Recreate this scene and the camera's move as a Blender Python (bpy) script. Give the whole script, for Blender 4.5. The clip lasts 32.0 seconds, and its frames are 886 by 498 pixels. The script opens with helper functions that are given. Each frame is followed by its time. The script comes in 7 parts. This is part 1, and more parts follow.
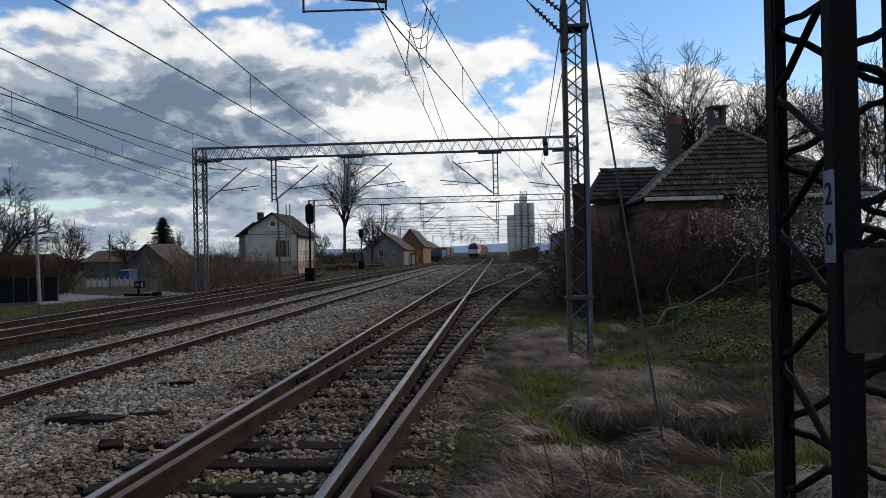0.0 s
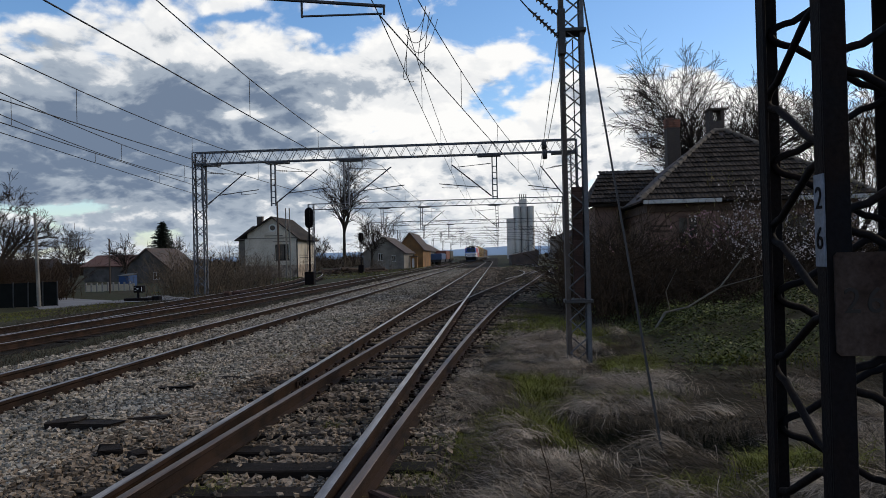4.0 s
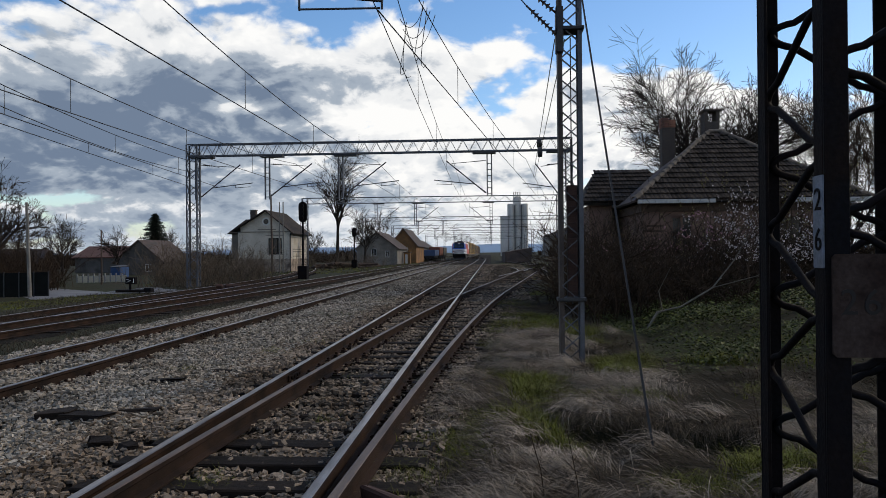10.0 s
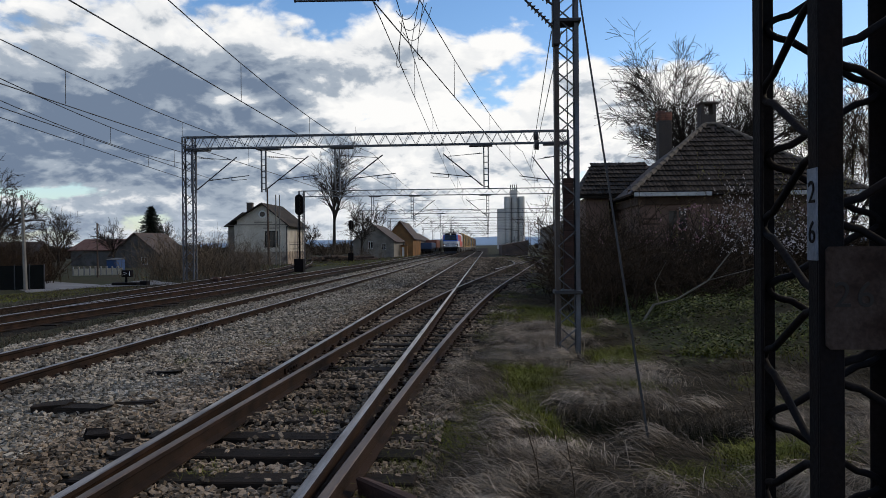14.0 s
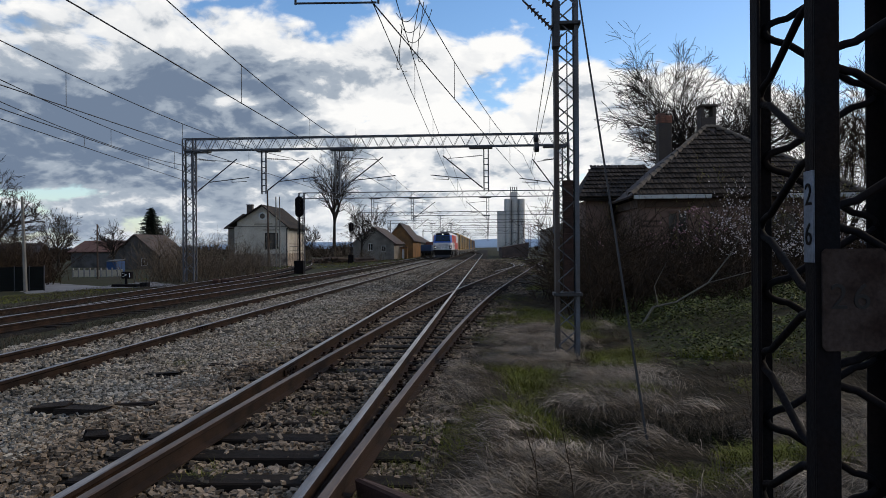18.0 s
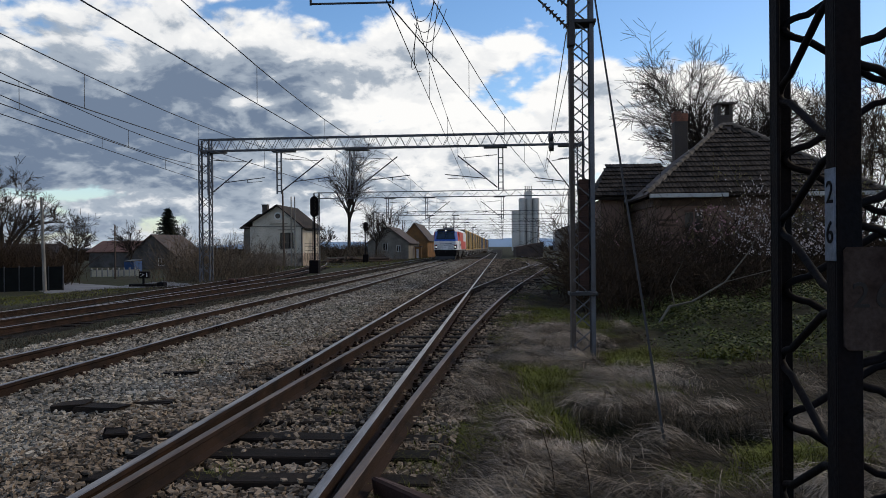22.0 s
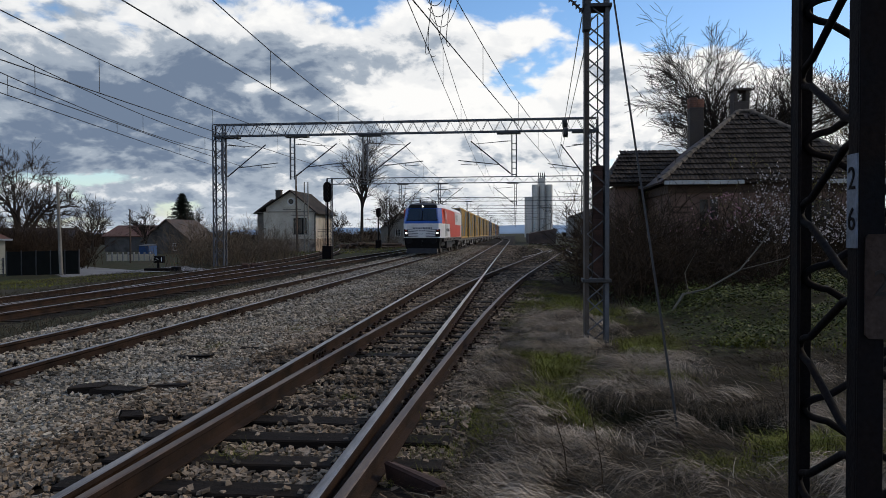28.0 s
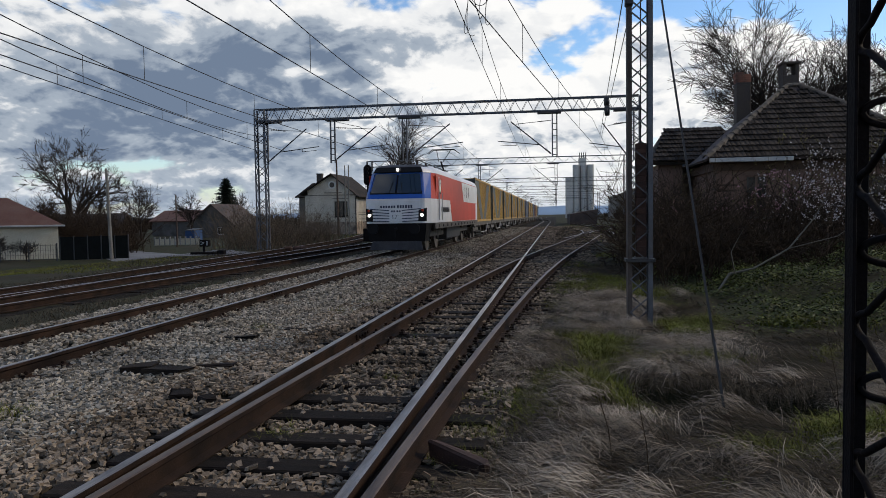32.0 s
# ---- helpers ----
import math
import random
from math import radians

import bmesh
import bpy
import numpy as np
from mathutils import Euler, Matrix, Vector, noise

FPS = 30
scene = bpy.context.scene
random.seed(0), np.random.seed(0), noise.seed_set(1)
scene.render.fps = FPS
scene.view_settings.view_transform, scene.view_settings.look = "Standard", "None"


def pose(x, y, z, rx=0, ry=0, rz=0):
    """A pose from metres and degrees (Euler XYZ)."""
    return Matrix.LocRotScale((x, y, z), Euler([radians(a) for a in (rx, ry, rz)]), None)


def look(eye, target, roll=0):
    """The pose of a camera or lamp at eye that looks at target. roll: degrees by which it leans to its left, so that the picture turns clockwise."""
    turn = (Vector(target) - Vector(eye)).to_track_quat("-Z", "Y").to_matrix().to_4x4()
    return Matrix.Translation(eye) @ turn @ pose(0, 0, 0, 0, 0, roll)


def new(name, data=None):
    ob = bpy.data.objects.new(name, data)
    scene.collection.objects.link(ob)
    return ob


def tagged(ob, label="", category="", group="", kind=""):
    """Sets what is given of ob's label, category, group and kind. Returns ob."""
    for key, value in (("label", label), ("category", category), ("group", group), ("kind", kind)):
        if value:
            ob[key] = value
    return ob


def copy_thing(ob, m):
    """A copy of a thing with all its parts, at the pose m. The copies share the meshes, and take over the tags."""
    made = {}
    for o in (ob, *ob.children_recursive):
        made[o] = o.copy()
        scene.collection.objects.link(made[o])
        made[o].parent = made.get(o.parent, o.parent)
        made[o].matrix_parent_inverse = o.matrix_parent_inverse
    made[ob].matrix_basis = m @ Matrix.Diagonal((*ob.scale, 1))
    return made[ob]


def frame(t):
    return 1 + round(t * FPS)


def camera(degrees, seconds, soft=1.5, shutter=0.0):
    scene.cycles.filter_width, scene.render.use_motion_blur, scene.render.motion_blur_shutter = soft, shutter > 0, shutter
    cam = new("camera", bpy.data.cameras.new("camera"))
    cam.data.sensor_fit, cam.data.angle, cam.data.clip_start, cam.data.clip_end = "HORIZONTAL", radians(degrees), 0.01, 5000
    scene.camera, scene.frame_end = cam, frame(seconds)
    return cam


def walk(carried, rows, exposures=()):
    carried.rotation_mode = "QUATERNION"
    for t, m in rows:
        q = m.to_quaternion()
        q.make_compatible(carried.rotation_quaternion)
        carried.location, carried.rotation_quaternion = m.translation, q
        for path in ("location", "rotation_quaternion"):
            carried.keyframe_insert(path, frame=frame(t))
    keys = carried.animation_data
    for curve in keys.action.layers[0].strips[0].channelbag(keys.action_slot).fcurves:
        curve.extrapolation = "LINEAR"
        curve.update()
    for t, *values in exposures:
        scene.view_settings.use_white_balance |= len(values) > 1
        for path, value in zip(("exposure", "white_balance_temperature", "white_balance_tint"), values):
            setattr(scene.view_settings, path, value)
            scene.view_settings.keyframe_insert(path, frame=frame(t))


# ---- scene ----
cam = camera(63.2, 32.0, soft=0.8)
PATH = [
    (0, (2.688, -0.026, 1.546), (2.535, 1.968, 1.557), -1.2),
    (0.5, (2.696, -0.021, 1.548), (2.552, 1.973, 1.552), -1.3),
    (1, (2.697, -0.025, 1.548), (2.542, 1.969, 1.563), -1.3),
    (1.5, (2.7, -0.038, 1.548), (2.555, 1.957, 1.565), -1.2),
    (2, (2.702, -0.032, 1.547), (2.554, 1.963, 1.562), -1.2),
    (2.5, (2.704, -0.036, 1.549), (2.553, 1.959, 1.564), -1.3),
    (3, (2.703, -0.037, 1.55), (2.547, 1.957, 1.568), -1.3),
    (3.5, (2.707, -0.044, 1.551), (2.555, 1.95, 1.572), -1.4),
    (5.5, (2.703, -0.046, 1.55), (2.542, 1.947, 1.566), -1.4),
    (6, (2.699, -0.047, 1.549), (2.533, 1.946, 1.565), -1.4),
    (6.5, (2.699, -0.043, 1.549), (2.542, 1.951, 1.561), -1.3),
    (7, (2.699, -0.042, 1.55), (2.542, 1.951, 1.563), -1.2),
    (7.5, (2.702, -0.048, 1.55), (2.569, 1.948, 1.563), -0.8),
    (8, (2.7, -0.048, 1.548), (2.568, 1.948, 1.542), -0.9),
    (8.5, (2.7, -0.045, 1.55), (2.565, 1.95, 1.555), -0.8),
    (9, (2.689, -0.044, 1.549), (2.553, 1.951, 1.556), -0.6),
    (9.5, (2.688, -0.043, 1.549), (2.553, 1.953, 1.558), -0.4),
    (10, (2.691, -0.036, 1.548), (2.557, 1.96, 1.558), -0.5),
    (10.5, (2.691, -0.043, 1.55), (2.549, 1.952, 1.568), -0.5),
    (11, (2.688, -0.047, 1.549), (2.547, 1.948, 1.562), -0.4),
    (11.5, (2.691, -0.049, 1.551), (2.548, 1.946, 1.564), -0.5),
    (12, (2.693, -0.046, 1.551), (2.55, 1.949, 1.56), -0.6),
    (12.5, (2.697, -0.047, 1.546), (2.56, 1.948, 1.547), -0.5),
    (13, (2.696, -0.051, 1.548), (2.56, 1.944, 1.542), -0.5),
    (13.5, (2.693, -0.041, 1.544), (2.566, 1.955, 1.526), -0.3),
    (14, (2.696, -0.039, 1.547), (2.571, 1.957, 1.537), -0.5),
    (14.5, (2.701, -0.038, 1.549), (2.58, 1.958, 1.543), -0.5),
    (16.5, (2.71, -0.049, 1.545), (2.598, 1.947, 1.535), -0.6),
    (17, (2.708, -0.043, 1.545), (2.596, 1.954, 1.536), -0.6),
    (17.5, (2.705, -0.045, 1.545), (2.585, 1.951, 1.537), -0.7),
    (18, (2.702, -0.049, 1.545), (2.577, 1.947, 1.541), -0.4),
    (18.5, (2.701, -0.049, 1.543), (2.573, 1.947, 1.544), -0.5),
    (19, (2.703, -0.044, 1.544), (2.57, 1.952, 1.537), -0.4),
    (19.5, (2.703, -0.044, 1.545), (2.573, 1.952, 1.538), -0.4),
    (20, (2.698, -0.043, 1.544), (2.557, 1.952, 1.536), -0.3),
    (20.5, (2.696, -0.046, 1.545), (2.551, 1.949, 1.541), -0.3),
    (21, (2.693, -0.047, 1.543), (2.542, 1.947, 1.539), -0.3),
    (21.5, (2.693, -0.05, 1.544), (2.534, 1.944, 1.542), -0.3),
    (22, (2.692, -0.052, 1.543), (2.527, 1.941, 1.538), -0.5),
    (22.5, (2.694, -0.053, 1.544), (2.525, 1.94, 1.532), -0.5),
    (23, (2.694, -0.045, 1.544), (2.524, 1.948, 1.533), -0.4),
    (23.5, (2.692, -0.047, 1.544), (2.519, 1.946, 1.532), -0.4),
    (24, (2.687, -0.051, 1.542), (2.511, 1.942, 1.529), -0.3),
    (24.5, (2.684, -0.046, 1.542), (2.505, 1.946, 1.523), -0.3),
    (25, (2.689, -0.045, 1.546), (2.498, 1.946, 1.532), -0.4),
    (25.5, (2.691, -0.051, 1.545), (2.501, 1.939, 1.53), -0.4),
    (27.5, (2.682, -0.045, 1.539), (2.488, 1.945, 1.502), -0.2),
    (28, (2.683, -0.039, 1.539), (2.483, 1.951, 1.496), -0.2),
    (28.5, (2.68, -0.043, 1.539), (2.475, 1.946, 1.496), -0.2),
    (29, (2.682, -0.041, 1.538), (2.469, 1.947, 1.49), -0.3),
    (29.5, (2.675, -0.052, 1.539), (2.456, 1.936, 1.491), -0.4),
    (30, (2.68, -0.041, 1.537), (2.462, 1.946, 1.479), -0.1),
    (30.5, (2.68, -0.037, 1.533), (2.446, 1.948, 1.468), -0.5),
    (31, (2.675, -0.037, 1.53), (2.425, 1.946, 1.465), -0.3),
    (31.5, (2.675, -0.04, 1.531), (2.389, 1.938, 1.455), -0.4),
    (32, (2.673, -0.027, 1.52), (2.362, 1.947, 1.428), -0.8),
]
walk(cam, [(t, look(eye, target, roll)) for t, eye, target, roll in PATH])

# ---------------------------------------------------------------- light
SUN_AZ, SUN_EL = radians(62), radians(34)
SUN_DIR = Vector((math.sin(SUN_AZ) * math.cos(SUN_EL), math.cos(SUN_AZ) * math.cos(SUN_EL), math.sin(SUN_EL)))
sun = new("sun", bpy.data.lights.new("sun", "SUN"))
sun.data.energy, sun.data.angle, sun.data.color = 1.6, radians(7), (1.0, 0.82, 0.56)
sun.matrix_world = look(SUN_DIR * 100, (0, 0, 0))


def make_world():
    """A broken deck of cumulus under a blue sky."""
    world = bpy.data.worlds.new("sky")
    scene.world = world
    world.use_nodes = True
    nt = world.node_tree
    nt.nodes.clear()
    N, L = nt.nodes.new, nt.links.new

    def math_node(op, a, b=None, clamp=False):
        n = N("ShaderNodeMath")
        n.operation, n.use_clamp = op, clamp
        for i, v in enumerate((a, b)):
            if v is None:
                continue
            if isinstance(v, (int, float)):
                n.inputs[i].default_value = v
            else:
                L(v, n.inputs[i])
        return n.outputs[0]

    def noise_node(vec, scale, detail, rough, distort=0.0):
        n = N("ShaderNodeTexNoise")
        n.inputs["Scale"].default_value = scale
        n.inputs["Detail"].default_value = detail
        n.inputs["Roughness"].default_value = rough
        n.inputs["Distortion"].default_value = distort
        L(vec, n.inputs["Vector"])
        return n.outputs["Fac"]

    def smooth(v, lo, hi):
        n = N("ShaderNodeMapRange")
        n.interpolation_type = "SMOOTHSTEP"
        L(v, n.inputs["Value"])
        n.inputs["From Min"].default_value, n.inputs["From Max"].default_value = lo, hi
        return n.outputs["Result"]

    def mix(fac, a, b):
        n = N("ShaderNodeMix")
        n.data_type = "RGBA"
        for sock, v in ((n.inputs[0], fac), (n.inputs[6], a), (n.inputs[7], b)):
            if isinstance(v, (tuple, float, int)):
                sock.default_value = v if not isinstance(v, tuple) else (*v, 1)
            else:
                L(v, sock)
        return n.outputs[2]

    sky = N("ShaderNodeTexSky")
    sky.sky_type, sky.sun_disc = "NISHITA", False
    sky.dust_density, sky.ozone_density = 0.4, 2.0
    sky.sun_elevation, sky.sun_rotation = SUN_EL, SUN_AZ
    coord = N("ShaderNodeTexCoord").outputs["Generated"]
    sep = N("ShaderNodeSeparateXYZ")
    L(coord, sep.inputs[0])
    z = math_node("MAXIMUM", sep.outputs[2], 0.0)
    den = math_node("ADD", z, 0.42)
    u, v = math_node("DIVIDE", sep.outputs[0], den), math_node("DIVIDE", sep.outputs[1], den)
    comb = N("ShaderNodeCombineXYZ")
    L(u, comb.inputs[0]), L(v, comb.inputs[1])
    shift = N("ShaderNodeVectorMath")
    shift.operation = "ADD"
    shift.inputs[1].default_value = CLOUD_SHIFT
    L(comb.outputs[0], shift.inputs[0])
    p = shift.outputs[0]
    # the heading and height of a direction, seen from the line
    ahead = math_node("MAXIMUM", sep.outputs[1], 0.08)
    turn, rise = math_node("DIVIDE", sep.outputs[0], ahead), math_node("DIVIDE", sep.outputs[2], ahead)
    facing = smooth(sep.outputs[1], 0.25, 0.6)

    def mass(at, size):
        """A soft oval about a heading and a height."""
        du = math_node("MULTIPLY", math_node("SUBTRACT", turn, at[0]), 1 / size[0])
        dv = math_node("MULTIPLY", math_node("SUBTRACT", rise, at[1]), 1 / size[1])
        r2 = math_node("ADD", math_node("MULTIPLY", du, du), math_node("MULTIPLY", dv, dv))
        return math_node("POWER", 2.718, math_node("MULTIPLY", r2, -1.0))

    def masses(rows):
        total = 0.0
        for at, size, amount in rows:
            total = math_node("ADD", math_node("MULTIPLY", mass(at, size), amount), total)
        return math_node("MULTIPLY", total, facing)

    warp = N("ShaderNodeTexNoise")
    warp.inputs["Scale"].default_value, warp.inputs["Detail"].default_value = 4.5, 5.0
    L(p, warp.inputs["Vector"])
    bent = N("ShaderNodeVectorMath")
    bent.operation = "MULTIPLY_ADD"
    bent.inputs[1].default_value = (0.11, 0.11, 0.11)
    L(warp.outputs["Color"], bent.inputs[0]), L(p, bent.inputs[2])

    def heap(vec):
        """Heaped puffs over a turbulent base."""
        cells = N("ShaderNodeTexVoronoi")
        cells.feature = "SMOOTH_F1"
        cells.inputs["Scale"].default_value, cells.inputs["Smoothness"].default_value = 6.5, 0.6
        cells.inputs["Detail"].default_value, cells.inputs["Roughness"].default_value = 3.5, 0.6
        L(vec, cells.inputs["Vector"])
        puff = math_node("MULTIPLY", math_node("SUBTRACT", 0.8, cells.outputs["Distance"]), 0.22)
        return math_node("ADD", puff, math_node("MULTIPLY", noise_node(vec, 3.0, 12.0, 0.6, 0.2), 0.8))

    body = heap(bent.outputs[0])
    lit = N("ShaderNodeVectorMath")
    lit.operation = "ADD"
    lit.inputs[1].default_value = (0.020, -0.036, 0.0)
    L(bent.outputs[0], lit.inputs[0])
    slope = math_node("SUBTRACT", body, heap(lit.outputs[0]))
    # where the broken deck is thick, and where it opens
    dense = math_node("ADD", body, masses(CLOUDS))
    dense = math_node("ADD", dense, math_node("MULTIPLY", smooth(math_node("SUBTRACT", 0.24, z), 0.0, 0.2), 0.19))
    cover = smooth(dense, 0.335, 0.44)
    thick = math_node("ADD", math_node("MULTIPLY", smooth(dense, 0.38, 0.66), 0.42), math_node("MULTIPLY", masses(GREYS), 0.72))
    # away from the sun the deck is greyer
    thick = math_node("ADD", thick, math_node("MULTIPLY", smooth(math_node("MULTIPLY", sep.outputs[0], -1.0), 0.05, 0.5), 0.26))
    mottle = math_node("SUBTRACT", noise_node(bent.outputs[0], 7.0, 9.0, 0.62), 0.5)
    grey = math_node("SUBTRACT", math_node("ADD", thick, math_node("MULTIPLY", mottle, 1.0)), math_node("MULTIPLY", slope, 3.2), clamp=True)
    ramp = N("ShaderNodeValToRGB")
    ramp.color_ramp.interpolation = "EASE"
    stops = ((0.0, (0.99, 0.985, 0.97)), (0.30, (0.86, 0.87, 0.88)), (0.62, (0.38, 0.44, 0.52)), (1.0, (0.165, 0.22, 0.315)))
    while len(ramp.color_ramp.elements) < len(stops):
        ramp.color_ramp.elements.new(0.5)
    for el, (at, col) in zip(ramp.color_ramp.elements, stops):
        el.position, el.color = at, (*col, 1)
    L(grey, ramp.inputs[0])
    blue = N("ShaderNodeVectorMath")
    blue.operation = "SCALE"
    blue.inputs[3].default_value = 0.155
    hue = N("ShaderNodeHueSaturation")
    hue.inputs["Saturation"].default_value = 1.2
    hue.inputs["Hue"].default_value = 0.503
    L(sky.outputs[0], hue.inputs["Color"])
    L(hue.outputs[0], blue.inputs[0])
    above = mix(cover, blue.outputs[0], ramp.outputs[0])
    # far decks near the horizon melt into pale grey-blue
    out = mix(smooth(z, 0.0, 0.09), mix(0.45, above, (0.50, 0.575, 0.68)), above)
    bg = N("ShaderNodeBackground")
    bg.inputs["Strength"].default_value = 1.0
    L(out, bg.inputs["Color"])
    o = N("ShaderNodeOutputWorld")
    L(bg.outputs[0], o.inputs[0])


CLOUD_SHIFT = (3.1, 1.7, 0.4)
# heading, height, half widths and amount of the cloud masses, and of their shade
CLOUDS = [
    ((-0.565, 0.280), (0.283, 0.085), 0.14),
    ((-0.541, 0.178), (0.283, 0.075), 0.18),
    ((-0.274, 0.233), (0.179, 0.066), 0.14),
    ((-0.102, 0.225), (0.113, 0.075), 0.10),
    ((-0.243, 0.335), (0.057, 0.013), -0.17),
    ((-0.368, 0.349), (0.057, 0.009), -0.12),
    ((-0.149, 0.182), (0.057, 0.019), -0.16),
    ((0.028, 0.284), (0.075, 0.026), 0.12),
    ((0.220, 0.327), (0.160, 0.057), -0.34),
    ((0.362, 0.296), (0.141, 0.066), -0.26),
    ((0.526, 0.304), (0.113, 0.104), -0.30),
    ((-0.027, 0.316), (0.042, 0.028), -0.18),
    ((-0.086, 0.327), (0.038, 0.011), -0.14),
    ((0.142, 0.194), (0.085, 0.075), 0.16),
    ((0.307, 0.170), (0.188, 0.066), 0.20),
    ((-0.596, 0.082), (0.104, 0.008), -0.13),
    ((-0.494, 0.065), (0.085, 0.013), 0.12),
    ((-0.086, 0.115), (0.377, 0.038), 0.06),
]
GREYS = [
    ((-0.640, 0.060), (0.240, 0.055), 0.26),
    ((-0.635, 0.182), (0.245, 0.071), 0.52),
    ((-0.486, 0.233), (0.151, 0.038), 0.16),
    ((-0.345, 0.233), (0.141, 0.036), 0.30),
    ((-0.180, 0.261), (0.104, 0.024), 0.40),
    ((0.008, 0.225), (0.085, 0.017), 0.38),
    ((0.150, 0.221), (0.057, 0.017), 0.34),
    ((-0.565, 0.033), (0.245, 0.028), 0.40),
    ((-0.384, 0.166), (0.113, 0.028), 0.22),
    ((-0.635, 0.115), (0.188, 0.023), 0.30),
    ((-0.604, 0.288), (0.151, 0.028), 0.20),
    ((-0.447, 0.304), (0.141, 0.024), -0.30),
    ((-0.189, 0.190), (0.047, 0.024), -0.50),
    ((-0.368, 0.210), (0.042, 0.017), -0.50),
    ((0.283, 0.170), (0.207, 0.066), -0.34),
    ((-0.494, 0.067), (0.075, 0.009), -0.55),
    ((-0.078, 0.182), (0.085, 0.057), -0.24),
    ((0.024, 0.284), (0.066, 0.024), -0.30),
    ((-0.243, 0.115), (0.235, 0.038), 0.10),
]
make_world()
scene.view_settings.exposure = 0.0

# ---------------------------------------------------------------- materials
def material(name, color, rough=0.8, metal=0.0, vary=0.25, scale=6.0, fine=60.0, bump=0.15, dark=None, patch=0.5,
             random_tint=0.0, emit=0.0, spec=0.4, stretch=(1, 1, 1)):
    """A surface with variation at two scales: broad stains towards the second colour, and fine grain with relief."""
    m = bpy.data.materials.new(name)
    m.use_nodes = True
    nt = m.node_tree
    b = nt.nodes["Principled BSDF"]
    N, L = nt.nodes.new, nt.links.new
    dark = dark or tuple(c * (1 - vary) for c in color)
    co = N("ShaderNodeTexCoord")
    mp = N("ShaderNodeMapping")
    mp.inputs["Scale"].default_value = stretch
    L(co.outputs["Object"], mp.inputs["Vector"])
    n1, n2 = N("ShaderNodeTexNoise"), N("ShaderNodeTexNoise")
    for n, s, d in ((n1, scale, 5), (n2, fine, 4)):
        n.inputs["Scale"].default_value, n.inputs["Detail"].default_value = s, d
        L(mp.outputs[0], n.inputs["Vector"])
    ramp = N("ShaderNodeMapRange")
    ramp.inputs["From Min"].default_value, ramp.inputs["From Max"].default_value = 0.5 - 0.25 * patch, 0.5 + 0.3 * patch
    L(n1.outputs["Fac"], ramp.inputs["Value"])
    mx = N("ShaderNodeMix")
    mx.data_type = "RGBA"
    mx.inputs[6].default_value, mx.inputs[7].default_value = (*color, 1), (*dark, 1)
    L(ramp.outputs[0], mx.inputs[0])
    g = N("ShaderNodeMapRange")
    g.inputs["From Min"].default_value, g.inputs["From Max"].default_value = 0.25, 0.75
    g.inputs["To Min"].default_value, g.inputs["To Max"].default_value = 1 - vary, 1 + vary * 0.6
    L(n2.outputs["Fac"], g.inputs["Value"])
    sc = N("ShaderNodeVectorMath")
    sc.operation = "SCALE"
    L(mx.outputs[2], sc.inputs[0]), L(g.outputs[0], sc.inputs[3])
    out = sc.outputs[0]
    if random_tint:
        info = N("ShaderNodeNewGeometry") if random_tint < 0 else N("ShaderNodeObjectInfo")
        r = N("ShaderNodeMapRange")
        a = abs(random_tint)
        r.inputs["To Min"].default_value, r.inputs["To Max"].default_value = 1 - a, 1 + a
        L(info.outputs["Random Per Island" if random_tint < 0 else "Random"], r.inputs["Value"])
        s2 = N("ShaderNodeVectorMath")
        s2.operation = "SCALE"
        L(out, s2.inputs[0]), L(r.outputs[0], s2.inputs[3])
        out = s2.outputs[0]
    L(out, b.inputs["Base Color"])
    b.inputs["Roughness"].default_value, b.inputs["Metallic"].default_value = rough, metal
    b.inputs["Specular IOR Level"].default_value = spec
    if bump:
        bp = N("ShaderNodeBump")
        bp.inputs["Strength"].default_value, bp.inputs["Distance"].default_value = bump, 0.02
        L(n2.outputs["Fac"], bp.inputs["Height"])
        L(bp.outputs[0], b.inputs["Normal"])
    if emit:
        b.inputs["Emission Color"].default_value, b.inputs["Emission Strength"].default_value = (*color, 1), emit
    return m


def glass(name, color, rough=0.05, shine=0.8):
    m = bpy.data.materials.new(name)
    m.use_nodes = True
    b = m.node_tree.nodes["Principled BSDF"]
    b.inputs["Base Color"].default_value = (*color, 1)
    b.inputs["Roughness"].default_value = rough
    b.inputs["Specular IOR Level"].default_value = shine
    return m


rust = material("rail_rust", (0.038, 0.022, 0.015), 0.85, 0.1, 0.35, 3, 90, 0.2, dark=(0.015, 0.010, 0.008), random_tint=0.1, spec=0.12)
rail_top = material("rail_head_steel", (0.30, 0.26, 0.23), 0.33, 0.8, 0.3, 2, 40, 0.03, dark=(0.075, 0.05, 0.037), stretch=(6, 0.6, 1))
rail_dull = material("rail_head_dull", (0.15, 0.105, 0.075), 0.5, 0.4, 0.3, 2, 40, 0.05, dark=(0.065, 0.042, 0.03), stretch=(6, 0.6, 1))
wood_dark = material("sleeper_wood", (0.022, 0.016, 0.012), 0.85, 0, 0.4, 4, 50, 0.4, dark=(0.010, 0.008, 0.007), random_tint=0.35, stretch=(0.4, 3, 3), spec=0.12)
# bed coloured near-black: the shade in the gaps between stones is painted in
gap_shade_mat = material("ballast_bed", (0.014, 0.011, 0.008), 0.95, 0, 0.6, 0.45, 26, 1.0, dark=(0.008, 0.007, 0.004), patch=0.9, spec=0.12)
stone_mat = material("ballast_stone", (0.25, 0.20, 0.15), 0.9, 0, 0.3, 0.7, 70, 0.25, dark=(0.10, 0.072, 0.048), patch=0.7, random_tint=-0.7, spec=0.12)
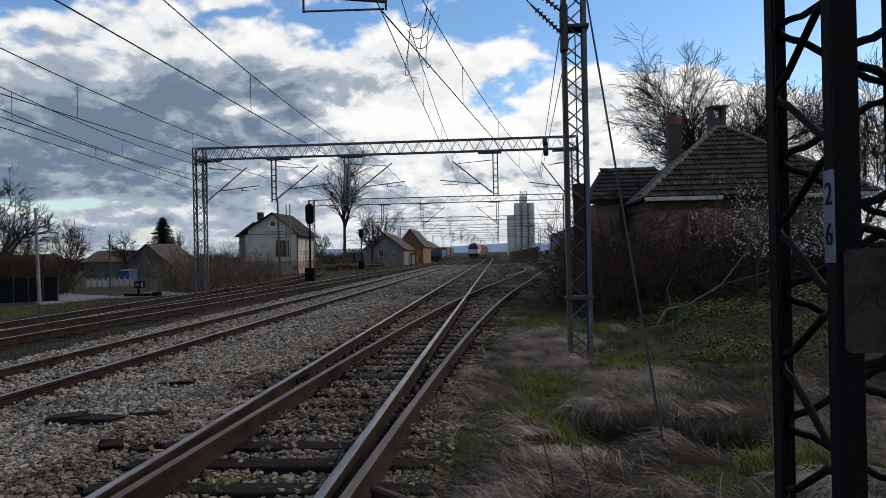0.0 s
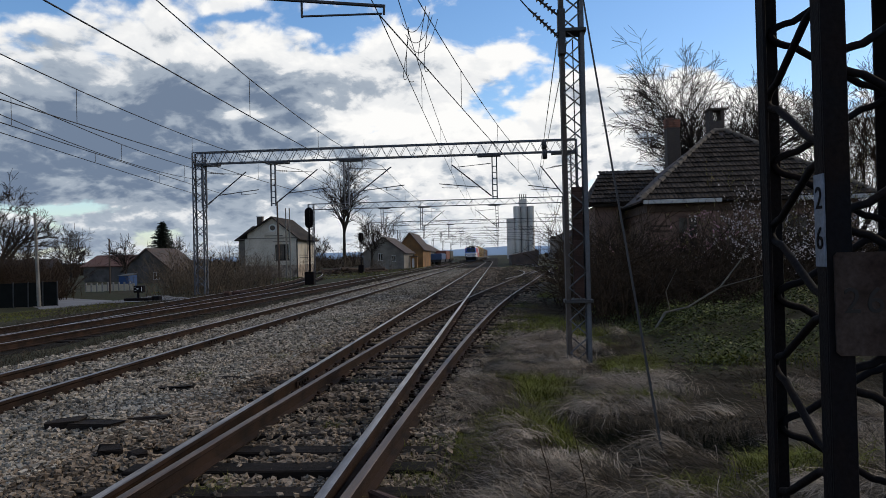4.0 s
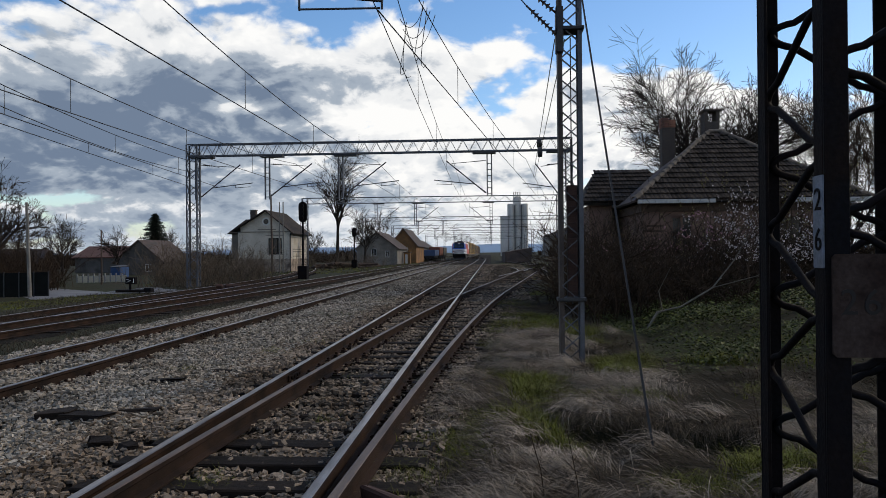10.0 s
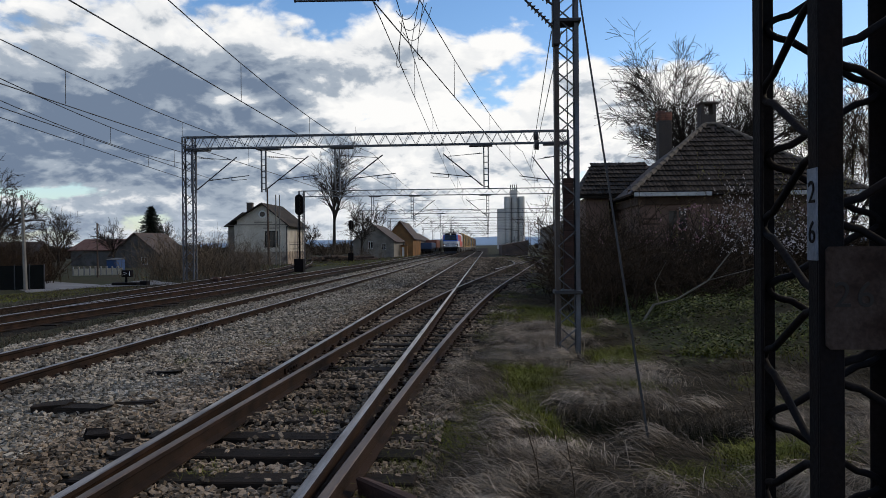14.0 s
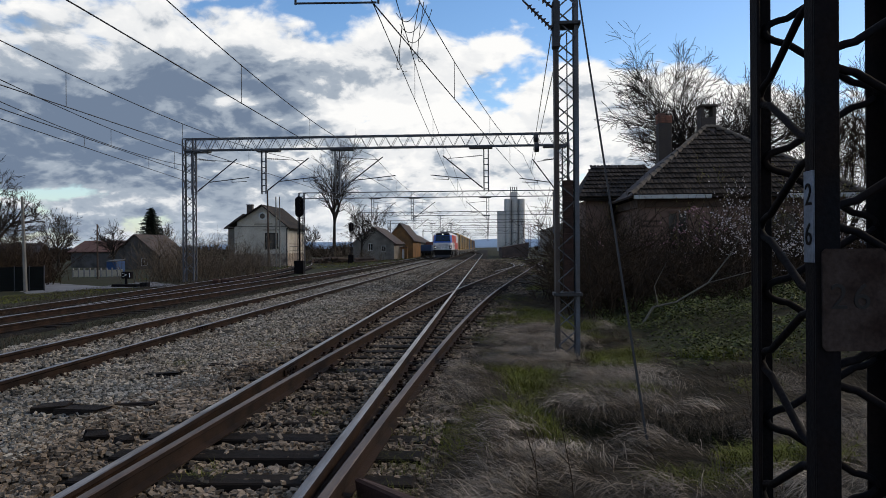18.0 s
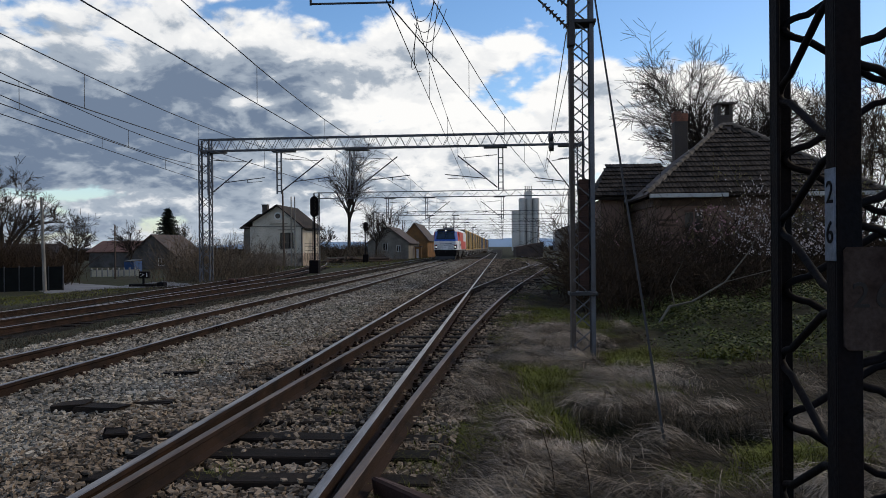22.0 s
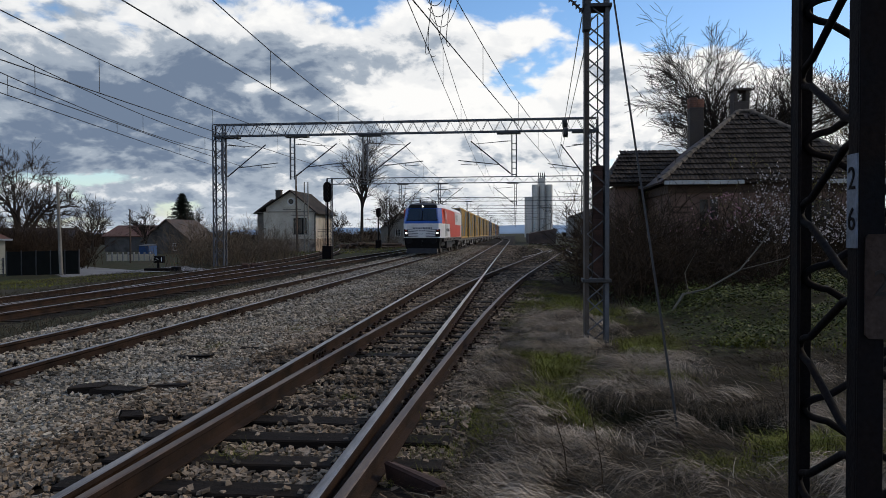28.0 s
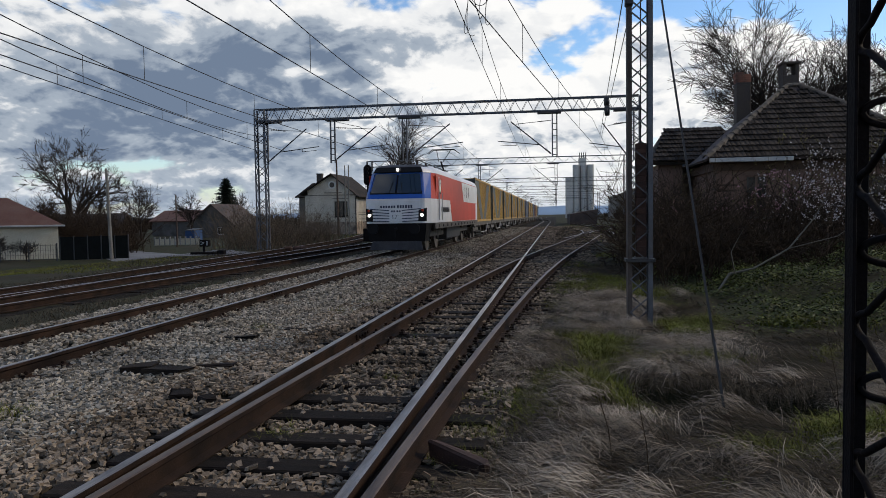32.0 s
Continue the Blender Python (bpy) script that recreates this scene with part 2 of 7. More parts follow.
stone_new = material("fresh_ballast_stone", (0.28, 0.25, 0.205), 0.9, 0, 0.3, 0.8, 70, 0.25, dark=(0.20, 0.165, 0.125), patch=0.7, random_tint=-0.7, spec=0.12)
soil = material("grass_soil", (0.036, 0.030, 0.017), 0.95, 0, 0.4, 0.35, 14, 0.8, dark=(0.024, 0.030, 0.010), patch=0.6, spec=0.12)
steel = material("galvanised_steel", (0.10, 0.11, 0.13), 0.6, 0.2, 0.3, 2, 40, 0.1, dark=(0.065, 0.06, 0.06))
# thatch colour darkened to stand for shade beneath the straw
thatch = material("shade_dark_thatch", (0.034, 0.025, 0.015), 0.95, 0, 0.6, 1.3, 30, 1.0, dark=(0.020, 0.021, 0.008), patch=0.8, stretch=(1, 2.4, 1), spec=0.12)
steel_brown = material("rust_stained_steel", (0.085, 0.068, 0.058), 0.75, 0.2, 0.35, 2, 40, 0.15, dark=(0.045, 0.034, 0.028))
steel_dark = material("weathered_steel", (0.055, 0.055, 0.058), 0.6, 0.5, 0.3, 3, 40, 0.1)
black_paint = material("black_pole_paint", (0.007, 0.007, 0.0085), 0.75, 0.0, 0.35, 4, 60, 0.15, dark=(0.012, 0.008, 0.007), spec=0.06)
wire_mat = material("wire_copper_dark", (0.045, 0.043, 0.042), 0.6, 0.6, 0.2, 2, 20, 0)

# ---------------------------------------------------------------- mesh tools
def part(name, bm, mat, parent=None, label="", smooth=False):
    """Links a bmesh as one mesh object under a thing, a part, or the scene."""
    me = bpy.data.meshes.new(name)
    bm.to_mesh(me)
    bm.free()
    return linked(name, me, mat, parent, label, smooth)


def linked(name, me, mat, parent=None, label="", smooth=False):
    for m in mat if isinstance(mat, (list, tuple)) else [mat]:
        me.materials.append(m)
    if smooth:
        me.shade_smooth()
    ob = new(name, me)
    ob.parent = parent
    if label:
        ob["label"] = label
    return ob


def raw(name, verts, faces, mat, parent=None, label="", smooth=False, mats=None):
    me = bpy.data.meshes.new(name)
    me.from_pydata(verts, [], faces)
    if mats is not None:
        me.polygons.foreach_set("material_index", mats)
    me.update()
    return linked(name, me, mat, parent, label, smooth)


def thing(name, label, category, at=(0, 0, 0), rz=0.0, group="", kind=""):
    ob = new(name)
    ob.matrix_world = pose(*at, 0, 0, rz)
    ob.empty_display_size = 0.3
    return tagged(ob, label, category, group, kind)


def box(bm, c, size, rot=None, bevel=0.0):
    m = Matrix.Translation(c) @ (rot if rot is not None else Matrix()) @ Matrix.Diagonal((*size, 1))
    vs = bmesh.ops.create_cube(bm, size=1.0, matrix=m)["verts"]
    if bevel:
        es = list({e for v in vs for e in v.link_edges})
        bmesh.ops.bevel(bm, geom=es, offset=bevel, segments=1, affect="EDGES")
    return vs


def span(bm, lo, hi, bevel=0.0):
    """A box from corner to corner."""
    lo, hi = Vector(lo), Vector(hi)
    return box(bm, (lo + hi) / 2, hi - lo, None, bevel)


def bar(bm, p, q, w=0.05, h=None):
    """A square bar from p to q."""
    p, q = Vector(p), Vector(q)
    d = q - p
    rot = d.to_track_quat("Z", "Y").to_matrix().to_4x4()
    return box(bm, (p + q) / 2, (w, h or w, d.length), rot)


def rod(bm, p, q, r=0.02, seg=6, r2=None):
    p, q = Vector(p), Vector(q)
    d = q - p
    m = Matrix.Translation((p + q) / 2) @ d.to_track_quat("Z", "Y").to_matrix().to_4x4()
    return bmesh.ops.create_cone(bm, cap_ends=True, segments=seg, radius1=r, radius2=r if r2 is None else r2, depth=d.length, matrix=m)["verts"]


def poly(bm, pts):
    return bm.faces.new([bm.verts.new(p) for p in pts])


def prism(bm, pts, axis, depth):
    """A closed outline pushed along a vector."""
    a = [bm.verts.new(p) for p in pts]
    push = Vector(axis) * depth
    b = [bm.verts.new(Vector(p) + push) for p in pts]
    bm.faces.new(a), bm.faces.new(b[::-1])
    for i in range(len(a)):
        j = (i + 1) % len(a)
        bm.faces.new((a[j], a[i], b[i], b[j]))
    bmesh.ops.recalc_face_normals(bm, faces=bm.faces)


def tube(verts, faces, path, radii, sides=5):
    """Adds a tapered tube along a path to the lists."""
    base = len(verts)
    n = len(path)
    up = Vector((0.31, 0.17, 0.93))
    for i, p in enumerate(path):
        p = Vector(p)
        d = (Vector(path[min(i + 1, n - 1)]) - Vector(path[max(i - 1, 0)])).normalized()
        a = d.cross(up)
        if a.length < 1e-3:
            a = d.cross(Vector((1, 0, 0)))
        a.normalize()
        b = d.cross(a)
        for k in range(sides):
            ang = 2 * math.pi * k / sides
            verts.append(p + (a * math.cos(ang) + b * math.sin(ang)) * radii[i])
    for i in range(n - 1):
        for k in range(sides):
            k2 = (k + 1) % sides
            faces.append((base + i * sides + k, base + i * sides + k2, base + (i + 1) * sides + k2, base + (i + 1) * sides + k))


def sweep(path, profile, closed=True):
    """Verts and faces of an x-z profile carried along a path in the ground plane."""
    verts, faces = [], []
    n, m = len(path), len(profile)
    for i, p in enumerate(path):
        p = Vector(p)
        d = Vector(path[min(i + 1, n - 1)]) - Vector(path[max(i - 1, 0)])
        d.z = 0
        d.normalize()
        side = Vector((d.y, -d.x, 0))
        for u, w in profile:
            verts.append(p + side * u + Vector((0, 0, w)))
    for i in range(n - 1):
        for k in range(m if closed else m - 1):
            k2 = (k + 1) % m
            faces.append((i * m + k, i * m + k2, (i + 1) * m + k2, (i + 1) * m + k))
    if closed:
        faces.append(tuple(range(m))[::-1])
        faces.append(tuple((n - 1) * m + k for k in range(m)))
    return verts, faces


def smoothed(v, lo, hi):
    v = min(1.0, max(0.0, (v - lo) / (hi - lo)))
    return v * v * (3 - 2 * v)

# ---------------------------------------------------------------- ground and tracks
def toe(y):
    """Offset of the diverging route of the near turnout."""
    if y < -6.3:
        return 0.0
    if y < 30:
        return (0.038 * (y + 6.3)) ** 2
    return 1.903 + (y - 30) * 0.1048


def side_x(y):
    """Centre of the second track beyond the main line."""
    pts = ((-40, -9.9), (0, -9.55), (15, -9.1), (28, -8.65), (45, -8.42), (84, -8.3), (500, -8.3))
    for (a, xa), (b, xb) in zip(pts, pts[1:]):
        if y <= b:
            return xa + (xb - xa) * (y - a) / (b - a)
    return pts[-1][1]


def hollow(x, y):
    """A washed-out dip with a steep back edge in the grassy shoulder."""
    back = 7.35 - 0.10 * (x - 4.2) + 0.10 * noise.noise((x * 1.6, 0, 4))
    return smoothed(x, 3.15, 3.7) * (1 - smoothed(x, 5.0, 5.7)) * smoothed(y, back - 1.5, back - 0.35) * (1 - smoothed(y, back - 0.12, back + 0.16))


def ground_z(x, y):
    """Height of the soil."""
    z = -0.34
    z += 0.06 * noise.noise((x * 0.35, y * 0.35, 0.3)) + 0.03 * noise.noise((x * 1.3, y * 1.3, 2.3))
    # grassy shoulder beside the turnout, with a hollow across it
    right = smoothed(x, 1.9, 3.0)
    z += right * (0.10 + 0.12 * noise.noise((x * 0.9, y * 0.9, 5.0)) + 0.055 * noise.noise((x * 2.1, y * 2.1, 8.0)))
    z -= 0.34 * hollow(x, y)
    # bank below the brick house
    bank = smoothed(x - 0.12 * (y - 12), 5.2, 9.5) * smoothed(y, 9, 15) * smoothed(80 - y, 0, 30)
    z += 0.55 * bank
    # low field on the far side of the yard
    z -= 0.12 * smoothed(-x, 12.5, 16) + 0.98 * smoothed(-x - 0.12 * max(0, y - 40), 16.5, 27)
    z += 1.0 * smoothed(abs(x) + y * 0.3, 150, 600)
    return z


def make_ground():
    def axis(lo, hi, near_lo, near_hi, step):
        vals = list(np.arange(near_lo, near_hi + 1e-6, step))
        s, v = step, near_hi
        while v < hi:
            s *= 1.35
            v += s
            vals.append(min(v, hi))
        s, v = step, near_lo
        while v > lo:
            s *= 1.35
            v -= s
            vals.insert(0, max(v, lo))
        return vals

    xs, ys = axis(-2500, 2500, -26, 13, 0.22), axis(-300, 4500, -1, 40, 0.22)
    verts = [(x, y, ground_z(x, y)) for y in ys for x in xs]
    n = len(xs)
    faces = [(j * n + i, j * n + i + 1, (j + 1) * n + i + 1, (j + 1) * n + i) for j in range(len(ys) - 1) for i in range(n - 1)]
    mats = []
    for j in range(len(ys) - 1):
        for i in range(n - 1):
            x, y = xs[i], ys[j]
            e = 0.5 * noise.noise((x * 0.9, y * 0.9, 12))
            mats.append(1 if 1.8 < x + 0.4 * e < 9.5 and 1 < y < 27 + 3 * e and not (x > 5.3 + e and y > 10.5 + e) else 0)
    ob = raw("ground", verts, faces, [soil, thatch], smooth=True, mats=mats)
    tagged(ob, "rough soil with thin dry and green grass", "ground", kind="structure")


make_ground()

RAIL = [(-0.036, 0), (-0.036, -0.034), (-0.010, -0.052), (-0.010, -0.135), (-0.068, -0.152), (-0.068, -0.165),
        (0.068, -0.165), (0.068, -0.152), (0.010, -0.135), (0.010, -0.052), (0.036, -0.034), (0.036, 0), (0.026, 0.006), (-0.026, 0.006)]
STEPS = [y * 0.5 for y in range(-16, 40)] + [20 + y * 2 for y in range(0, 46)] + [112 + y * 8 for y in range(0, 45)]


def rail(parent, fx, z, y0, y1, label="", name="rail", top=None):
    path = [(fx(y), y, z) for y in STEPS if y0 <= y <= y1]
    v, f = sweep(path, RAIL)
    m = len(RAIL)
    mats = []
    for i in range(len(path) - 1):
        mats += [0] * (m - 3) + [1, 1, 1]
    mats += [0, 0]
    return raw(name, v, f, [rust, top or rail_top], parent, label, mats=mats)


def bent_rail(parent, pts):
    v, f = sweep(pts, RAIL)
    m = len(RAIL)
    raw("guard_rail", v, f, [rust, rail_top], parent, mats=([0] * (m - 3) + [1, 1, 1]) * (len(pts) - 1) + [0, 0])


def far_bend(y):
    return -((max(0, y - 150)) ** 2) / 1500


def sleeper_mesh(length, w=0.24, h=0.15):
    bm = bmesh.new()
    box(bm, (0, 0, -h / 2), (length, w, h), None, 0.012)
    me = bpy.data.meshes.new("sleeper")
    bm.to_mesh(me)
    bm.free()
    me.materials.append(wood_dark)
    return me


def sleepers(parent, rows, z):
    """rows: (centre x, y, length, turn in degrees). Lengths are rounded so that alike timbers share a mesh."""
    shared = {}
    for x, y, length, turn in rows:
        key = round(length * 5) / 5
        if key not in shared:
            shared[key] = sleeper_mesh(key)
        ob = new("sleeper", shared[key])
        ob.parent = parent
        ob.matrix_basis = pose(x, y, z + random.uniform(-0.012, 0.012), random.uniform(-1, 1), random.uniform(-0.5, 0.5), turn + random.uniform(-1.2, 1.2))


def make_tracks():
    turnout = thing("railway_turnout", "worn rusty turnout with dark wooden timbers in grey ballast", "track", kind="structure")
    rail(turnout, lambda y: far_bend(y), 0, -8, 400)
    rail(turnout, lambda y: 1.507 + far_bend(y), 0, -8, 400)
    rail(turnout, lambda y: toe(y), 0, -4, 70, top=rail_dull)
    rail(turnout, lambda y: 1.507 + toe(y), 0, -8, 90, top=rail_dull)
    # flared guard rails and the start of a second set of points further on
    bent_rail(turnout, [(3.1, 46, 0), (4.3, 54, 0), (4.9, 60, 0), (5.0, 66, 0), (4.7, 72, 0)])
    bent_rail(turnout, [(5.2, 58, 0), (5.9, 64, 0), (6.6, 68, 0), (7.1, 66, 0), (7.2, 60, 0), (6.9, 54, 0)])
    bent_rail(turnout, [(5.2, 120, 0), (6.5, 98, 0), (7.9, 82, 0)])
    bent_rail(turnout, [(6.7, 120, 0), (8.0, 100, 0), (9.4, 84, 0)])
    rows, y = [], 1.62
    while y < 95:
        s = toe(y)
        if y < 48:
            rows.append(((1.507 + s) / 2, y, 2.6 + s - 0.2, 0))
        else:
            rows.append((0.7535, y, 2.5, 0))
            if y < 86:
                rows.append((0.7535 + s, y + 0.2, 2.5, -6))
        y += 0.6
    sleepers(turnout, rows, -0.168)

    main = thing("railway_track", "main line track with rusty rails on dark sleepers", "track", kind="structure")
    for x in (-4.768, -3.26):
        rail(main, lambda y, x=x: x, -0.05, -8, 460)
    sleepers(main, [(-4.014, 0.5 + 0.6 * i, 2.5, 0) for i in range(150)], -0.218)

    side = thing("railway_track", "overgrown side track with rusty rails on dark sleepers", "track", kind="structure")
    for o in (-0.7535, 0.7535):
        rail(side, lambda y, o=o: side_x(y) + o, -0.15, -8, 460)
    sleepers(side, [(side_x(4 + 0.62 * i), 4 + 0.62 * i, 2.5, 0) for i in range(120)], -0.318)

    branch = thing("railway_track", "rusty branch track leaving the side track", "track", kind="structure")

    def bx(y):
        return -9.2 - 0.052 * (y - 2) - max(0, y - 36) ** 2 * 0.0022
    for o in (-0.7535, 0.7535):
        rail(branch, lambda y, o=o: bx(y) + o - 0.35, -0.145, 2, 84)
    sleepers(branch, [(bx(14 + 0.62 * i) - 0.35, 14.3 + 0.62 * i, 2.5, 3) for i in range(90)], -0.312)


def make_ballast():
    """Banked beds under the tracks, as sheets with shoulders, coloured near-black for shaded stone gaps."""
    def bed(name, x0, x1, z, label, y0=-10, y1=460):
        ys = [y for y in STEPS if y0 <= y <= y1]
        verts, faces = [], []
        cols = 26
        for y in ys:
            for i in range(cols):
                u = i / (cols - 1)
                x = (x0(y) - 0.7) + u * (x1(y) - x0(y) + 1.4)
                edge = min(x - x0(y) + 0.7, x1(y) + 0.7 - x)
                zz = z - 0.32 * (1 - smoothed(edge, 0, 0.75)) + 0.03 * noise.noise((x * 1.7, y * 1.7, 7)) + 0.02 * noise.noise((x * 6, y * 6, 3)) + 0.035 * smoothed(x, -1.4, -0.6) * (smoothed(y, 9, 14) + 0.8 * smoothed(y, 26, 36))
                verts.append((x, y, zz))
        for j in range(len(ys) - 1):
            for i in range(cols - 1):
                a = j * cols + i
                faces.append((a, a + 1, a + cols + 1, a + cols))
        ob = raw(name, verts, faces, gap_shade_mat, smooth=True)
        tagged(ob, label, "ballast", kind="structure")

    bed("ballast_bed", lambda y: -5.6, lambda y: 2.3 + min(toe(y), 7.0) * (y < 90), -0.238, "ballast bed between the rails, near-black for shade between stones")
    bed("ballast_bed", lambda y: side_x(y) - 1.2, lambda y: side_x(y) + 1.2, -0.33, "old ballast bed grown over with grass, near-black for shaded gaps")


def make_fastenings(y0=2.8, y1=30):
    """Base plates with bolts where the near rails cross their sleepers."""
    bm = bmesh.new()
    box(bm, (0, 0, 0.008), (0.36, 0.17, 0.016))
    for sx in (-1, 1):
        box(bm, (sx * 0.095, 0, 0.026), (0.06, 0.11, 0.026), None, 0.004)
        rod(bm, (sx * 0.10, 0, 0.03), (sx * 0.10, 0, 0.075), 0.016, 6)
        rod(bm, (sx * 0.10, 0, 0.05), (sx * 0.10, 0, 0.068), 0.026, 6)
    me = bpy.data.meshes.new("base_plate")
    bm.to_mesh(me)
    bm.free()
    me.materials.append(rust)
    tracks = [o for o in scene.objects if o.parent is None and o.name.startswith("railway_")]
    near, main = tracks[0], tracks[1]
    y = 1.62
    while y < y1:
        if y > y0:
            s = toe(y)
            for x in (0.0, 1.507) + ((s, 1.507 + s) if s > 0.32 else ()):
                ob = new("base_plate", me)
                ob.parent = near
                ob.matrix_basis = pose(x, y, -0.168)
        y += 0.6
    for i in range(10, 46):
        for x in (-4.768, -3.26):
            ob = new("base_plate", me)
            ob.parent = main
            ob.matrix_basis = pose(x, 0.5 + 0.6 * i, -0.218)
    # fishplate at the joint of the near rail
    for x, y in ((0.0, 9.55), (-3.26, 14.6), (1.507 + toe(16), 16.0)):
        bm = bmesh.new()
        for sx in (-1, 1):
            box(bm, (sx * 0.025, 0, -0.09), (0.022, 0.6, 0.075), None, 0.004)
            for k in (-0.2, -0.07, 0.07, 0.2):
                rod(bm, (sx * 0.03, k, -0.09), (sx * 0.055, k, -0.09), 0.02, 6)
        ob = part("fishplate", bm, rust, near)
        ob.matrix_basis = pose(x, y, 0)


make_tracks()
make_ballast()
make_fastenings()

# ---------------------------------------------------------------- overhead line
def lattice_leg(parent, x, y, z0, z1, w, d, leg, pitch, thick=0.025, lace_mat=None, leg_mats=None):
    """A laced upright: two channels where leg_mats names their steel, or else four corner angles laced on all sides."""
    h = d / 2
    for sx in (-1, 1):
        cx = x + sx * (w / 2 - leg / 2)
        if leg_mats:
            bm = bmesh.new()
            o, q = sx * leg / 2, sx * (leg / 2 - 0.02)
            prism(bm, [(cx + o, y - h, z0), (cx - o, y - h, z0), (cx - o, y - h + 0.014, z0), (cx + q, y - h + 0.014, z0), (cx + q, y + h - 0.014, z0), (cx - o, y + h - 0.014, z0), (cx - o, y + h, z0), (cx + o, y + h, z0)], (0, 0, 1), z1 - z0)
            part("leg", bm, leg_mats[sx > 0], parent)
            continue
        for sy in (-1, 1):
            bm = bmesh.new()
            o, e = sx * leg / 2, y + sy * h
            prism(bm, [(cx + o, e, z0), (cx - o, e, z0), (cx - o, e - sy * 0.014, z0), (cx + o - sx * 0.014, e - sy * 0.014, z0), (cx + o - sx * 0.014, e - sy * leg, z0), (cx + o, e - sy * leg, z0)], (0, 0, 1), z1 - z0)
            part("leg", bm, steel, parent)
    n = int((z1 - z0) / pitch)
    faces = [((x - w / 2 + leg * 0.6, y + sy * h), (x + w / 2 - leg * 0.6, y + sy * h), sy > 0) for sy in (-1, 1)]
    if not leg_mats:
        faces += [((x + sx * w / 2, y - h + leg * 0.6), (x + sx * w / 2, y + h - leg * 0.6), sx > 0) for sx in (-1, 1)]
    for p, q, odd in faces:
        bm = bmesh.new()
        for i in range(n):
            a, b = (p, q) if (i + odd) % 2 else (q, p)
            bar(bm, (*a, z0 + i * pitch), (*b, z0 + (i + 1) * pitch), thick, thick * 0.5)
        part("lacing", bm, lace_mat or steel, parent)["kind"] = "stuff"


def make_tension_mast():
    mast = thing("catenary_mast", "tall grey lattice steel mast with rusty tension weights", "mast", (3.973, 11.7, -0.3))
    lattice_leg(mast, 0, 0, 0, 9.2, 0.385, 0.24, 0.07, 0.26, 0.034, steel, (steel_brown, steel))
    for z in (5.42, 1.08):
        bm = bmesh.new()
        box(bm, (0, 0, z), (0.45, 0.36, 0.055), None, 0.006)
        for sx in (-0.2, 0.2):
            rod(bm, (sx, -0.2, z), (sx, -0.16, z), 0.018)
        part("collar", bm, steel_dark, mast, "dark bolted collar")
    # stack of tension weights inside the mast
    for i in range(21):
        bm = bmesh.new()
        box(bm, (0.02, 0.0, 1.17 + i * 0.085), (0.16, 0.16, 0.0845), None, 0.006)
        part("tension_weight", bm, rust_iron, mast, "rusty cast iron weight")
    bm = bmesh.new()
    rod(bm, (0.02, 0, 1.0), (0.02, 0, 5.3), 0.010)
    part("weight_rod", bm, steel_dark, mast)
    bm = bmesh.new()
    box(bm, (0, 0, -0.07), (0.6, 0.5, 0.16), None, 0.03)
    part("footing", bm, concrete, mast, "weathered concrete footing")


def make_insulator(parent, p, q, n=8, r=0.06, body=0.018):
    bm = bmesh.new()
    p, q = Vector(p), Vector(q)
    rod(bm, p, q, body)
    for i in range(n):
        c = p.lerp(q, 0.18 + 0.64 * i / (n - 1))
        d = (q - p).normalized()
        rod(bm, c - d * 0.012, c + d * 0.02, r, 10, r * 0.35)
    part("insulator", bm, porcelain, parent, "dark brown ribbed porcelain insulator")


def lattice_beam(parent, x0, x1, y, z0, z1, d=0.45, step=0.75, chord=0.07):
    for z in (z0, z1):
        for sy in (-1, 1):
            bm = bmesh.new()
            bar(bm, (x0, y + sy * d / 2, z), (x1, y + sy * d / 2, z), chord, chord)
            part("chord", bm, steel, parent)
    lace = bmesh.new()
    n = int((x1 - x0) / step)
    for i in range(n):
        a, b = x0 + (x1 - x0) * i / n, x0 + (x1 - x0) * (i + 1) / n
        for sy in (-1, 1):
            m = (a + b) / 2
            bar(lace, (a, y + sy * d / 2, z0), (m, y + sy * d / 2, z1), 0.05, 0.02)
            bar(lace, (m, y + sy * d / 2, z1), (b, y + sy * d / 2, z0), 0.05, 0.02)
        for z in (z0, z1):
            bar(lace, (a, y - d / 2, z), (b, y + d / 2, z), 0.03, 0.02)
    part("beam_lacing", lace, steel, parent)["kind"] = "stuff"


